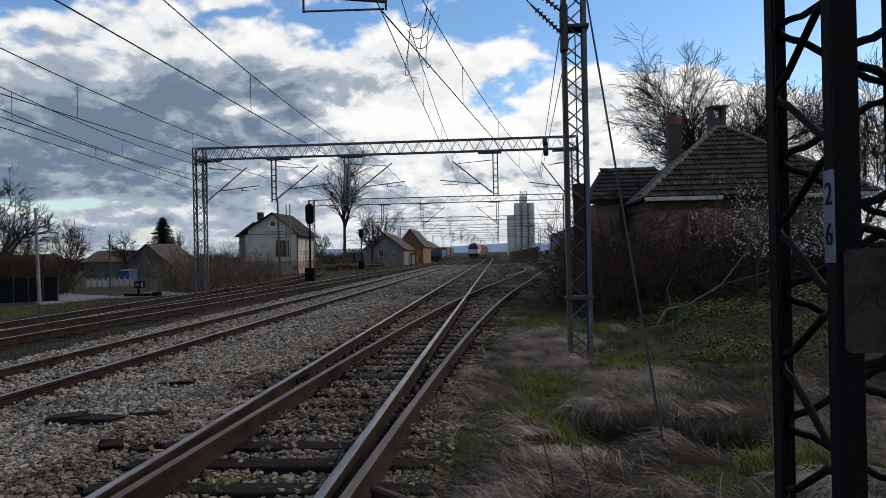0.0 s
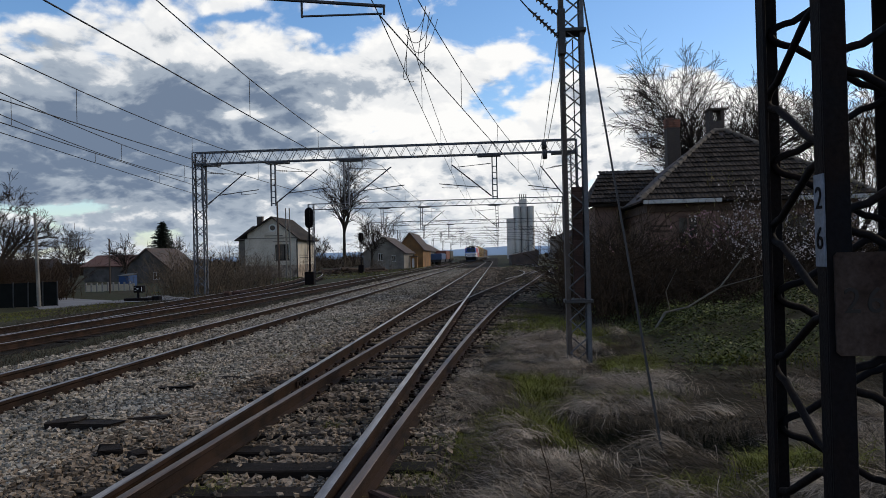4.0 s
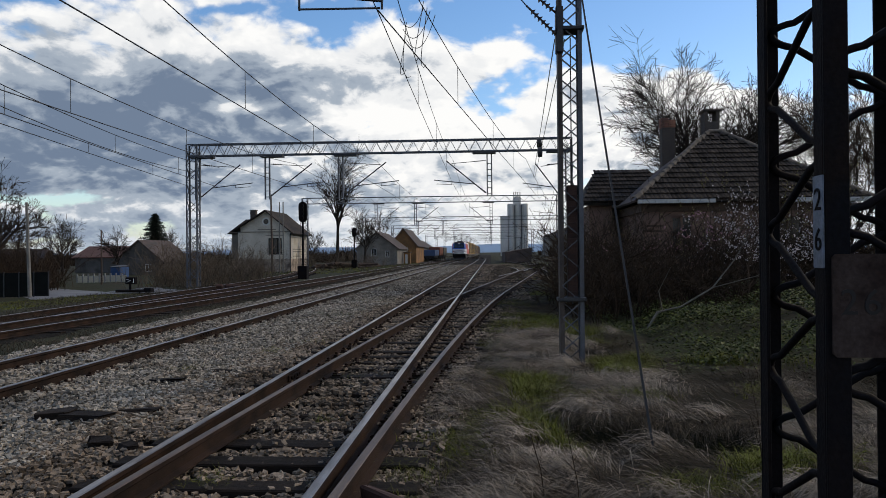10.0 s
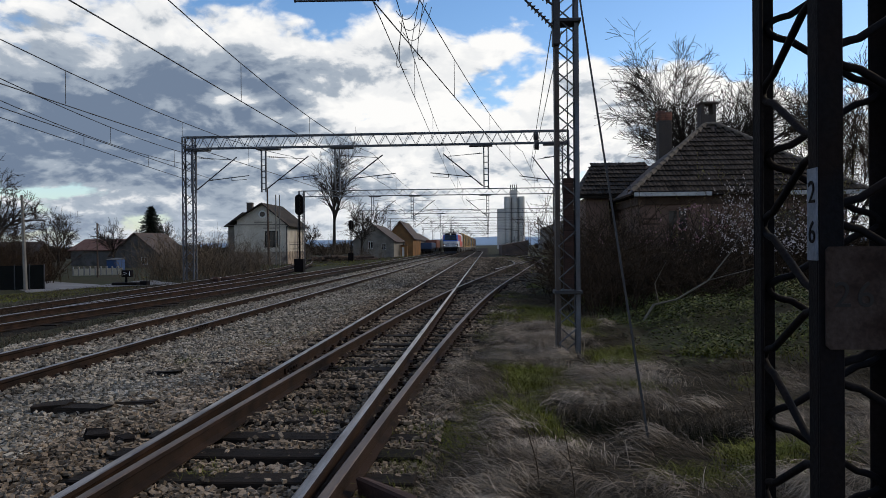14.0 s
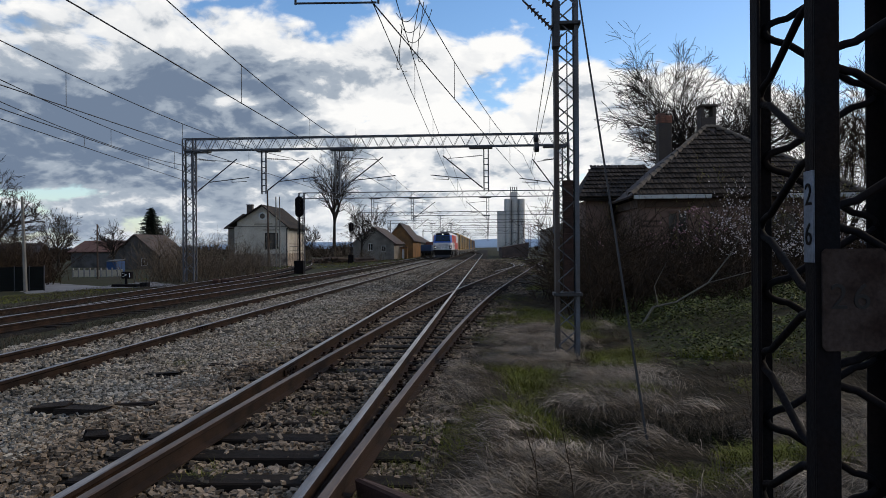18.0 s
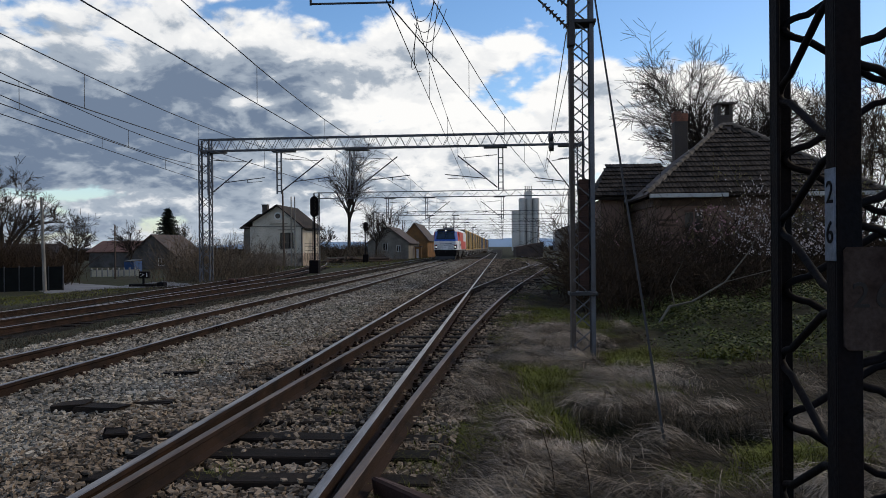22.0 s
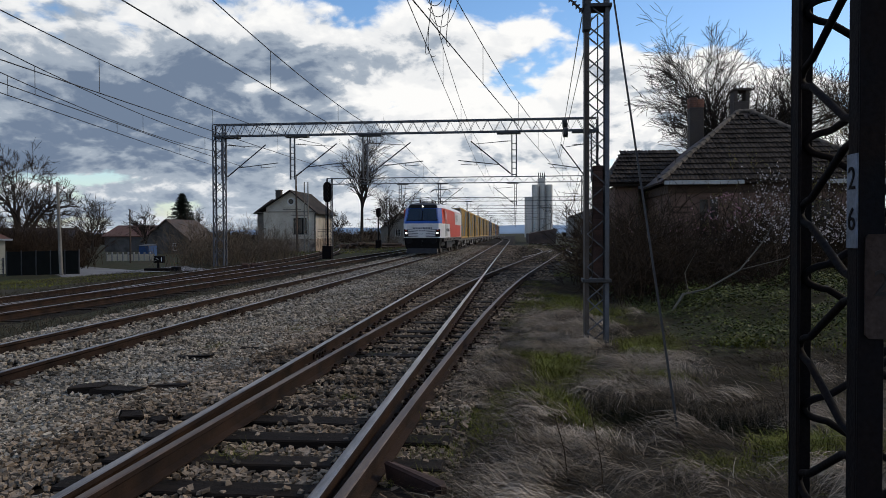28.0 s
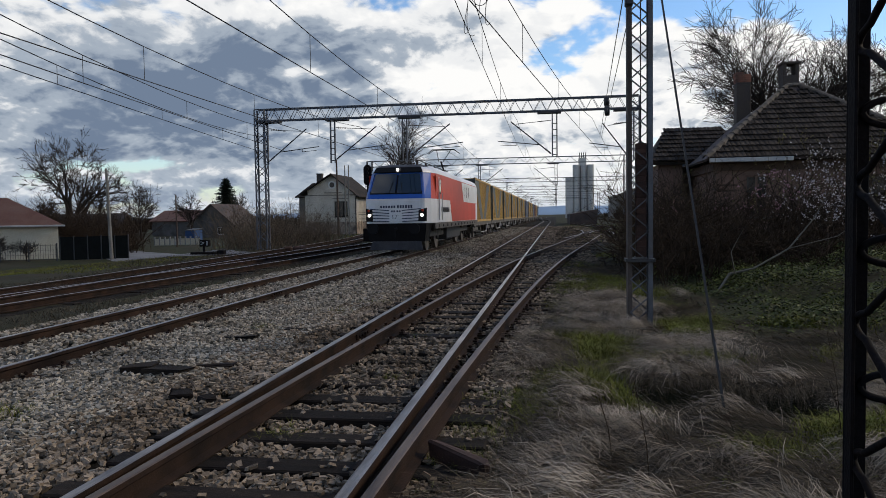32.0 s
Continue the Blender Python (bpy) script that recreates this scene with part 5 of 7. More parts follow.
    span(bm, (0.75, -0.2, 0), (1.15, 0.2, 0.3), 0.04)
    part("motor_box", bm, black_paint, t)
    # felled logs stacked beside the sidings
    heap = thing("log_pile", "rough heap of cut logs on the grass", "logs", (-17.5, 97, ground_z(-17.5, 97)))
    for i in range(22):
        bm = bmesh.new()
        r = random.uniform(0.12, 0.24)
        c = Vector((random.uniform(-4.2, 4.2), random.uniform(-1, 1), r + (0.35 if i > 13 else 0)))
        d = Vector((random.uniform(-1, 1), random.uniform(-0.6, 0.6), random.uniform(-0.12, 0.12))).normalized() * random.uniform(0.5, 1.3)
        rod(bm, c - d, c + d, r, 9)
        part("log", bm, old_wood, heap)
    # heaps of old parts by the tracks
    for x, y in ((-12.1, 38.2), (-11.7, 38.6), (-11.2, 38.3)):
        bm = bmesh.new()
        box(bm, (0, 0, 0.1), (0.45, 0.35, 0.3), Matrix.Rotation(random.uniform(0, 1), 4, "Z"), 0.08)
        ob = part("switch_box", bm, rust_iron)
        ob.matrix_world = pose(x, y, -0.32)
        tagged(ob, "rusty point machine box beside the rail", "switch box", group="switch boxes")


def make_signals():
    def signal(x, y, z, top, head, r, label):
        t = thing("light_signal", label, "signal", (x, y, z), group="light signals")
        bm = bmesh.new()
        span(bm, (-r * 1.05, -r, -0.2), (r * 1.05, r, 1.0), 0.03)
        part("cabinet", bm, black_paint, t)
        bm = bmesh.new()
        rod(bm, (0, 0, 1.0), (0, 0, top - head), 0.075, 8)
        part("mast", bm, black_paint, t)
        bm = bmesh.new()
        prism(bm, [(math.cos(a) * r * 0.95, -0.06, (top - head / 2) + (head / 2 - r) * (1 if math.sin(a) >= 0 else -1) + math.sin(a) * r) for a in (k * math.pi / 10 for k in range(20))], (0, 1, 0), 0.12)
        h = part("backboard", bm, black_paint, t)
        for k in range(4):
            zz = top - r - k * (head - 2 * r) / 3
            bm = bmesh.new()
            rod(bm, (0, -0.3, zz), (0, -0.06, zz), 0.13, 12)
            part("hood", bm, black_paint, h)
        for k in range(9):
            bm = bmesh.new()
            zz = 1.1 + k * (top - head - 1.2) / 8
            rod(bm, (-0.2, 0.14, zz), (0.2, 0.14, zz), 0.015)
            part("rung", bm, steel_dark, t)
        for sx in (-0.2, 0.2):
            bm = bmesh.new()
            rod(bm, (sx, 0.14, 0.9), (sx, 0.14, top - 0.5), 0.02)
            part("ladder_rail", bm, steel_dark, t)
        return t
    signal(-11.36, 53, -0.35, 5.8, 1.55, 0.33, "tall black colour light signal with a ladder")
    signal(-14.95, 92, -0.3, 5.2, 1.2, 0.33, "black colour light signal on a slim mast")


make_brick_house()
make_station_house()
make_far_buildings()
make_left_side()
make_signals()

# ---------------------------------------------------------------- train
loco_blue = material("loco_blue_paint", (0.016, 0.085, 0.36), 0.4, 0, 0.1, 1, 30, 0, spec=0.2)
loco_white = material("loco_white_paint", (0.66, 0.67, 0.69), 0.35, 0, 0.1, 1, 30, 0, dark=(0.52, 0.52, 0.52))
loco_red = material("loco_red_paint", (0.50, 0.045, 0.018), 0.45, 0, 0.15, 1, 30, 0, spec=0.15)
loco_black = material("loco_black", (0.009, 0.009, 0.010), 0.6, 0, 0.3, 3, 30, 0.1, spec=0.1)
loco_grey = material("loco_dark_grey", (0.045, 0.045, 0.05), 0.6, 0.1, 0.3, 3, 30, 0.1, spec=0.15)
loco_navy = material("loco_navy_lettering", (0.02, 0.03, 0.07), 0.5, 0, 0.1, 3, 30, 0)
frame_grey = material("bogie_dust_grey", (0.12, 0.11, 0.10), 0.8, 0.1, 0.35, 4, 30, 0.2, dark=(0.05, 0.045, 0.04))
yellow_paint = material("container_yellow", (0.44, 0.26, 0.035), 0.6, 0, 0.2, 0.6, 20, 0.05, dark=(0.32, 0.19, 0.04), random_tint=0.15)
slate_paint = material("container_slate", (0.085, 0.088, 0.075), 0.7, 0, 0.2, 0.6, 20, 0.05, random_tint=0.15)
blue_paint = material("container_blue", (0.05, 0.09, 0.18), 0.6, 0, 0.2, 0.6, 20, 0.05)
rust_paint = material("container_rust_red", (0.20, 0.07, 0.045), 0.7, 0, 0.25, 0.6, 20, 0.1)
lamp_glow = material("headlight_glow", (1.0, 0.96, 0.86), 0.3, 0, 0.0, 1, 1, 0, emit=2.5)
cab_glass = glass("cab_windscreen", (0.018, 0.022, 0.026), 0.04)


def loft(bm, rings, cap=True):
    """Joins rings of equally many points, front to back or bottom to top."""
    vs = [[bm.verts.new(p) for p in r] for r in rings]
    n = len(rings[0])
    for a, b in zip(vs, vs[1:]):
        for i in range(n):
            j = (i + 1) % n
            bm.faces.new((a[i], a[j], b[j], b[i]))
    if cap:
        bm.faces.new(vs[0][::-1]), bm.faces.new(vs[-1])
    bmesh.ops.recalc_face_normals(bm, faces=bm.faces)


def make_wheels(parent, ys, r, x=0.76, name="wheel"):
    for y in ys:
        for s in (-1, 1):
            bm = bmesh.new()
            rod(bm, (s * (x - 0.06), y, r), (s * (x + 0.07), y, r), r, 20)
            rod(bm, (s * (x - 0.09), y, r), (s * (x - 0.06), y, r), r + 0.03, 20)
            w = part(name, bm, frame_grey, parent)
            bm = bmesh.new()
            rod(bm, (s * (x + 0.07), y, r), (s * (x + 0.16), y, r), r * 0.3, 12)
            part("axle_box", bm, loco_grey, w)


def make_bogie(parent, y, half, r):
    bm = bmesh.new()
    for s in (-1, 1):
        span(bm, (s * 1.02 - 0.07, y - half - 0.7, r + 0.02), (s * 1.02 + 0.07, y + half + 0.7, r + 0.32), 0.03)
        for k in (-1, 1):
            rod(bm, (s * 1.06, y + k * half, r + 0.25), (s * 1.06, y + k * half, r + 0.6), 0.12, 10)
    span(bm, (-0.95, y - 0.4, r), (0.95, y + 0.4, r + 0.28))
    part("bogie_frame", bm, frame_grey, parent, "dusty grey bogie frame")
    make_wheels(parent, (y - half, y + half), r)


def make_loco():
    t = thing("electric_locomotive", "blue, white and red electric freight locomotive with lit headlights", "locomotive", (-4.014, 29.75, -0.05))
    END = 18.0

    def ring(z, front, wf, ws):
        """Plan outline at a height: nose, shoulders and sides."""
        return [(-ws, END, z), (-ws, front + 1.35, z), (-(wf + ws) / 2 - 0.05, front + 0.55, z), (-wf, front + 0.07, z), (-wf * 0.93, front, z),
                (wf * 0.93, front, z), (wf, front + 0.07, z), ((wf + ws) / 2 + 0.05, front + 0.55, z), (ws, front + 1.35, z), (ws, END, z)]

    bm = bmesh.new()
    loft(bm, [ring(1.28, 0.0, 1.22, 1.49), ring(2.32, -0.02, 1.24, 1.5)])
    part("lower_body", bm, loco_white, t, "white lower body")
    bm = bmesh.new()
    loft(bm, [[p for p in ring(z, f, a, b)] for z, f, a, b in ((2.322, -0.02, 1.24, 1.5), (2.50, 0.06, 1.22, 1.5), (3.45, 0.62, 1.06, 1.46))])
    for face in bm.faces:
        face.material_index = 1 if abs(face.normal.x) > 0.97 else 0
    part("upper_body", bm, [loco_blue, loco_red], t, "blue cab front and red flanks")
    bm = bmesh.new()
    loft(bm, [ring(3.452, 0.60, 1.08, 1.46), ring(3.58, 0.66, 1.06, 1.42), ring(3.70, 0.80, 0.98, 1.32), ring(3.79, 1.05, 0.84, 1.16), ring(3.84, 1.4, 0.6, 0.9)])
    for face in bm.faces:
        face.material_index = 1 if abs(face.normal.x) > 0.35 else 0
    part("roof", bm, [loco_grey, loco_white], t, "dark roof with pale curved edges")
    # livery on both flanks
    for s in (-1, 1):
        x = s * 1.503
        def flank(pts, mat, name, label=""):
            bm = bmesh.new()
            prism(bm, [(x, y, z) for y, z in pts], (s, 0, 0), 0.004)
            part(name, bm, mat, t, label)
        flank([(1.42, 2.34), (1.45, 3.40), (10.0, 3.40), (10.8, 2.34)], loco_red, "red_panel", "red flank panel")
        flank([(6.3, 1.30), (5.6, 2.33), (16.9, 2.33), (16.9, 1.30)], loco_red, "red_panel", "red flank panel")
        flank([(10.9, 2.345), (10.1, 3.40), (17.9, 3.40), (17.9, 2.345)], loco_white, "white_panel", "white flank panel")
        for y0, y1, z0, z1 in ((11.0, 11.3, 2.6, 3.2), (12.0, 12.3, 2.6, 3.2), (13.0, 13.3, 2.6, 3.2)):
            flank([(y0, z0), (y0, z1), (y1, z1), (y1, z0)], loco_grey, "vent_grille", "dark ventilation grille")
        for k in range(9):
            y = 2.9 + k * 0.27
            bm = bmesh.new()
            span(bm, (x + (0.0042 if s > 0 else -0.008), y, 1.75), (x + (0.008 if s > 0 else -0.0042), y + 0.17, 1.98))
            part("lettering_bar", bm, loco_grey, t)
        # cab door with its slit window and handrails
        bm = bmesh.new()
        span(bm, (min(x, x + s * 0.012), 2.05, 1.32), (max(x, x + s * 0.012), 2.75, 3.3), 0.004)
        d = part("cab_door", bm, loco_white, t, "white and red cab door")
        bm = bmesh.new()
        span(bm, (min(x + s * 0.0125, x + s * 0.015), 2.06, 2.34), (max(x + s * 0.0125, x + s * 0.015), 2.74, 3.29))
        part("door_upper_panel", bm, loco_red, d, "red upper door panel")
        bm = bmesh.new()
        span(bm, (min(x + s * 0.017, x + s * 0.024), 2.2, 2.55), (max(x + s * 0.017, x + s * 0.024), 2.6, 3.2))
        part("door_window", bm, cab_glass, d)
        for yy in (1.98, 2.82):
            bm = bmesh.new()
            rod(bm, (x + s * 0.05, yy, 1.4), (x + s * 0.05, yy, 2.6), 0.018)
            part("handrail", bm, zinc, t)
        bm = bmesh.new()
        span(bm, (x - 0.02, 1.0, 1.02), (x + 0.02, END, 1.28))
        part("sole_bar", bm, frame_grey, t, "dusty grey sole bar")
        for k in range(12):
            bm = bmesh.new()
            box(bm, (x + s * 0.03, 2 + k * 1.3, 1.14), (0.05, 0.22, 0.12))
            part("jacking_pad", bm, loco_grey, t)
    # windscreen: two raked panes in a black surround
    up = Vector((0, 0.58, 0.95)).normalized()
    out = Vector((0, -0.95, 0.58)).normalized()
    for s in (-1, 1):
        bm = bmesh.new()
        a = Vector((s * 0.045, 0.085, 2.54)) + out * 0.03
        w0, w1, h = 1.05, 0.93, 0.98
        p = [a, a + Vector((s * w0, 0.0, 0)), a + Vector((s * w1, 0.0, 0)) + up * h, a + up * h]
        prism(bm, p, out, 0.012)
        part("windscreen", bm, cab_glass, t, "dark reflecting windscreen pane")
        bm = bmesh.new()
        b = a + Vector((0, 0, 0.42)) + out * 0.02
        prism(bm, [a + up * 0.50 + out * 0.014 + Vector((s * 0.06, 0, 0)), a + up * 0.50 + out * 0.014 + Vector((s * 0.86, 0.04, 0)), a + up * 0.52 + out * 0.014 + Vector((s * 0.86, 0.04, 0)), a + up * 0.52 + out * 0.014 + Vector((s * 0.06, 0, 0))], out, 0.004)
        part("sun_blind_edge", bm, loco_grey, t)
        bm = bmesh.new()
        rod(bm, a + Vector((s * 0.25, -0.03, -0.04)), a + up * 0.6 + out * 0.03 + Vector((s * 0.12, 0, 0)), 0.012)
        part("wiper", bm, loco_black, t)
    bm = bmesh.new()
    p0 = Vector((0, 0.07, 2.5)) + out * 0.01
    bar(bm, p0, p0 + up * 0.98, 0.07, 0.03)
    part("windscreen_pillar", bm, loco_black, t)
    bm = bmesh.new()
    q0 = Vector((0, 0.085, 2.50)) + out * 0.016
    prism(bm, [q0 + Vector((-1.14, 0, 0)), q0 + Vector((1.14, 0, 0)), q0 + Vector((1.04, 0, 0)) + up * 1.06, q0 + Vector((-1.04, 0, 0)) + up * 1.06], out, 0.008)
    part("windscreen_surround", bm, loco_black, t, "black windscreen surround")
    bm = bmesh.new()
    prism(bm, [(-1.07, 0.56, 3.45), (1.07, 0.56, 3.45), (0.98, 0.72, 3.66), (-0.98, 0.72, 3.66)], (0, -0.6, 0.8), 0.03)
    part("brow", bm, loco_black, t, "black brow above the windscreen")
    # front panel, lettering bars, emblem and grille
    bm = bmesh.new()
    span(bm, (-1.03, -0.05, 1.36), (1.03, -0.022, 2.24), 0.01)
    part("front_panel", bm, loco_white, t)
    for k in range(12):
        bm = bmesh.new()
        x = -0.62 + k * 0.115 + (0.04 if k > 5 else 0)
        box(bm, (x, -0.056, 1.98), (0.078, 0.012, 0.13 if k > 5 else 0.10))
        part("lettering_bar", bm, loco_navy, t)
    for x in (-0.16, -0.06, 0.08, 0.18):
        bm = bmesh.new()
        box(bm, (x, -0.056, 1.79), (0.07, 0.012, 0.07))
        part("lettering_bar", bm, loco_navy, t)
    bm = bmesh.new()
    for p, q in (((-0.12, -0.058, 1.63), (0.16, -0.058, 1.63)), ((-0.12, -0.058, 1.63), (-0.16, -0.058, 1.5)), ((-0.16, -0.058, 1.5), (0.02, -0.058, 1.5)), ((0.05, -0.058, 1.63), (0.0, -0.058, 1.47))):
        bar(bm, p, q, 0.035, 0.012)
    part("emblem", bm, loco_navy, t, "navy emblem of plain strokes")
    for s in (-1, 1):
        for k in range(5):
            bm = bmesh.new()
            z = 1.36 + k * 0.115
            bar(bm, (s * 0.27, -0.058, z), (s * (0.98 + 0.03 * k), -0.05, z + 0.02 + 0.012 * k), 0.022, 0.036)
            part("grille_bar", bm, loco_navy, t)
        bm = bmesh.new()
        prism(bm, [(s * 0.98, -0.035, 1.36), (s * 1.30, 0.12, 1.36), (s * 1.32, 0.12, 1.92), (s * 1.0, -0.035, 1.84)], (0, -1, 0), 0.05)
        h = part("headlight_housing", bm, loco_black, t)
        bm = bmesh.new()
        rod(bm, (s * 1.13, -0.10, 1.62), (s * 1.13, -0.03, 1.62), 0.068, 18)
        part("headlight", bm, lamp_glow, h, "lit round headlight")
        bm = bmesh.new()
        rod(bm, (s * 1.16, -0.09, 1.82), (s * 1.16, -0.03, 1.82), 0.05, 12)
        part("tail_light", bm, loco_red, h)
    bm = bmesh.new()
    rod(bm, (0, 0.46, 3.56), (0, 0.62, 3.56), 0.065, 18)
    part("top_headlight", bm, lamp_glow, t, "lit round top headlight")
    bm = bmesh.new()
    rod(bm, (0, 0.50, 3.56), (0, 0.75, 3.56), 0.12, 18)
    part("headlight_ring", bm, loco_grey, t)
    # skirt, buffers, plough, coupling
    bm = bmesh.new()
    loft(bm, [[(-1.2, 0.15, 0.5), (1.2, 0.15, 0.5), (1.2, 1.0, 0.5), (-1.2, 1.0, 0.5)], [(-1.3, 0.05, 1.27), (1.3, 0.05, 1.27), (1.4, 1.0, 1.27), (-1.4, 1.0, 1.27)]])
    part("skirt", bm, loco_black, t, "black front skirt")
    bm = bmesh.new()
    prism(bm, [(-1.15, -0.05, 0.16), (1.15, -0.05, 0.16), (1.05, 0.12, 0.52), (-1.05, 0.12, 0.52)], (0, 1, 0), 0.05)
    part("snow_plough", bm, loco_grey, t, "dark grey snow plough")
    for s in (-1, 1):
        bm = bmesh.new()
        rod(bm, (s * 0.88, 0.1, 1.06), (s * 0.88, -0.42, 1.06), 0.09, 12)
        rod(bm, (s * 0.88, -0.42, 1.06), (s * 0.88, -0.47, 1.06), 0.23, 18)
        part("buffer", bm, loco_black, t)
    bm = bmesh.new()
    rod(bm, (0, 0.1, 1.05), (0, -0.3, 1.0), 0.06)
    bar(bm, (0, -0.3, 1.05), (0, -0.3, 0.7), 0.07)
    part("coupling", bm, loco_black, t)
    make_bogie(t, 4.0, 1.3, 0.62)
    make_bogie(t, 13.8, 1.3, 0.62)
    bm = bmesh.new()
    span(bm, (-1.2, 6.4, 0.4), (1.2, 11.4, 1.0), 0.05)
    part("transformer", bm, loco_grey, t)
    # roof gear and raised pantograph
    for k, (y, ln) in enumerate(((3.2, 1.6), (5.6, 1.6), (8.2, 1.8))):
        bm = bmesh.new()
        span(bm, (-0.55, y, 3.8), (0.55, y + ln, 3.98), 0.04)
        part("roof_box", bm, loco_grey, t)
    bm = bmesh.new()
    for s in (-0.45, 0.45):
        rod(bm, (s, 2.2, 4.14), (s, 12, 4.14), 0.025)
    part("roof_busbar", bm, loco_black, t)
    for y in (2.6, 4.8, 7.4, 10.2):
        for s in (-0.45, 0.45):
            bm = bmesh.new()
            rod(bm, (s, y, 3.8), (s, y, 4.14), 0.05, 10)
            part("roof_insulator", bm, porcelain, t)
    bm = bmesh.new()
    span(bm, (-0.55, 12.0, 3.95), (0.55, 14.3, 4.02))
    for s in (-0.5, 0.5):
        for y in (12.1, 14.2):
            rod(bm, (s, y, 3.75), (s, y, 3.95), 0.06, 8)
    p = part("pantograph_base", bm, loco_black, t)
    bm = bmesh.new()
    rod(bm, (0, 14.1, 4.02), (0, 12.35, 4.75), 0.05)
    for s in (-1, 1):
        rod(bm, (s * 0.12, 12.35, 4.75), (s * 0.42, 13.4, 5.50), 0.022)
    part("pantograph_arm", bm, loco_black, p)
    bm = bmesh.new()
    for y in (13.2, 13.6):
        rod(bm, (-0.65, y, 5.55), (0.65, y, 5.55), 0.025)
        for s in (-1, 1):
            rod(bm, (s * 0.65, y, 5.55), (s * 0.95, y, 5.32), 0.022)
    part("pantograph_head", bm, loco_black, p)
    return t


def make_wagon(label, side_mat, mark_mat, end_mat):
    t = thing("container_wagon", label, "wagon", (-4.014, 60, -0.05), group="wagons of the train")
    bm = bmesh.new()
    for s in (-1, 1):
        span(bm, (s * 1.15 - 0.06, -0.5, 0.86), (s * 1.15 + 0.06, 12.9, 1.14))
    span(bm, (-1.15, -0.6, 0.9), (1.15, -0.45, 1.14))
    span(bm, (-1.15, 12.85, 0.9), (1.15, 13.0, 1.14))
    span(bm, (-0.25, -0.4, 0.8), (0.25, 12.8, 1.1))
    part("underframe", bm, frame_grey, t, "dusty grey wagon frame")
    make_bogie(t, 1.6, 0.9, 0.46)
    make_bogie(t, 10.8, 0.9, 0.46)
    for s in (-1, 1):
        for y, e in ((-0.6, -1), (13.0, 1)):
            bm = bmesh.new()
            rod(bm, (s * 0.88, y, 1.0), (s * 0.88, y + e * 0.3, 1.0), 0.08, 10)
            rod(bm, (s * 0.88, y + e * 0.28, 1.0), (s * 0.88, y + e * 0.33, 1.0), 0.2, 14)
            part("buffer", bm, loco_black, t)
        bm = bmesh.new()
        bar(bm, (s * 1.2, 3.2, 0.9), (s * 1.2, 4.1, 0.35), 0.06)
        bar(bm, (s * 1.2, 4.1, 0.35), (s * 1.2, 8.2, 0.35), 0.06)
        bar(bm, (s * 1.2, 8.2, 0.35), (s * 1.2, 9.1, 0.9), 0.06)
        part("truss_bar", bm, zinc, t, "pale truss bar under the frame")
    bm = bmesh.new()
    span(bm, (-1.2, 0.05, 1.16), (1.2, 12.15, 4.1))
    body = part("container", bm, side_mat, t)
    for s in (-1, 1):
        bm = bmesh.new()
        for k in range(30):
            y = 0.3 + k * 0.4
            box(bm, (s * 1.205, y, 2.63), (0.03, 0.2, 2.7))
        ob = part("corrugation", bm, side_mat, body)
        ob["kind"] = "stuff"
        for ya, yb, yc, yd in ((0.15, 2.6, 5.6, 3.9), (8.6, 10.9, 7.6, 5.9)):
            bm = bmesh.new()
            prism(bm, [(s * 1.224, ya, 4.0), (s * 1.224, yb, 4.0), (s * 1.224, yc, 1.3), (s * 1.224, yd, 1.3)], (s, 0, 0), 0.006)
            part("painted_slant", bm, mark_mat, body, "dark painted slant")
        for y in (0.06, 12.14):
            bm = bmesh.new()
            box(bm, (s * 1.2, y, 2.63), (0.12, 0.12, 3.0))
            part("corner_post", bm, end_mat, body)
        for z in (1.2, 4.08):
            bm = bmesh.new()
            box(bm, (s * 1.21, 6.1, z), (0.1, 12.1, 0.14))
            part("rail", bm, side_mat, body)
    for y in (0.0, 12.16):
        bm = bmesh.new()
        box(bm, (0, y, 2.63), (2.3, 0.08, 2.85))
        for k in range(6):
            box(bm, (-0.95 + k * 0.38, y + (-0.05 if y < 1 else 0.05), 2.63), (0.12, 0.06, 2.7))
        part("end_wall", bm, end_mat, body, "dark ribbed end wall")
    return t


def make_wagons():
    yellow = make_wagon("flat wagon with a yellow and grey bulk container", yellow_paint, slate_paint, slate_paint)
    blue = make_wagon("flat wagon with a dull blue container", blue_paint, slate_paint, blue_paint)
    red = make_wagon("flat wagon with a rusty red container", rust_paint, slate_paint, rust_paint)
    out, used = [], set()
    for i, kind in enumerate("YYYYYYBYYBRYB"):
        src = {"Y": yellow, "B": blue, "R": red}[kind]
        w = src if src not in used else copy_thing(src, pose(-4.014, 60, -0.05))
        used.add(src)
        out.append((w, 19.1 + 13.75 * i))
    return out


loco = make_loco()
wagons = make_wagons()

# wagons waiting on a far siding
for i, (m, lab) in enumerate(((blue_paint, "parked dull blue box wagon"), (rust_paint, "parked rusty red box wagon"), (slate_paint, "parked dark box wagon"))):
    w = thing("box_wagon", lab + " on a far siding", "wagon", (-10.3, 150 + 14 * i, -0.15), group="parked wagons")
    bm = bmesh.new()
    span(bm, (-1.25, 0, 1.0), (1.25, 11.5, 3.0 if i else 2.3), 0.06)
    part("body", bm, m, w)
    bm = bmesh.new()
    span(bm, (-1.1, 0.2, 0.5), (1.1, 11.3, 1.0))
    part("underframe", bm, loco_grey, w)
    make_wheels(w, (1.5, 3.2, 8.3, 10.0), 0.46)

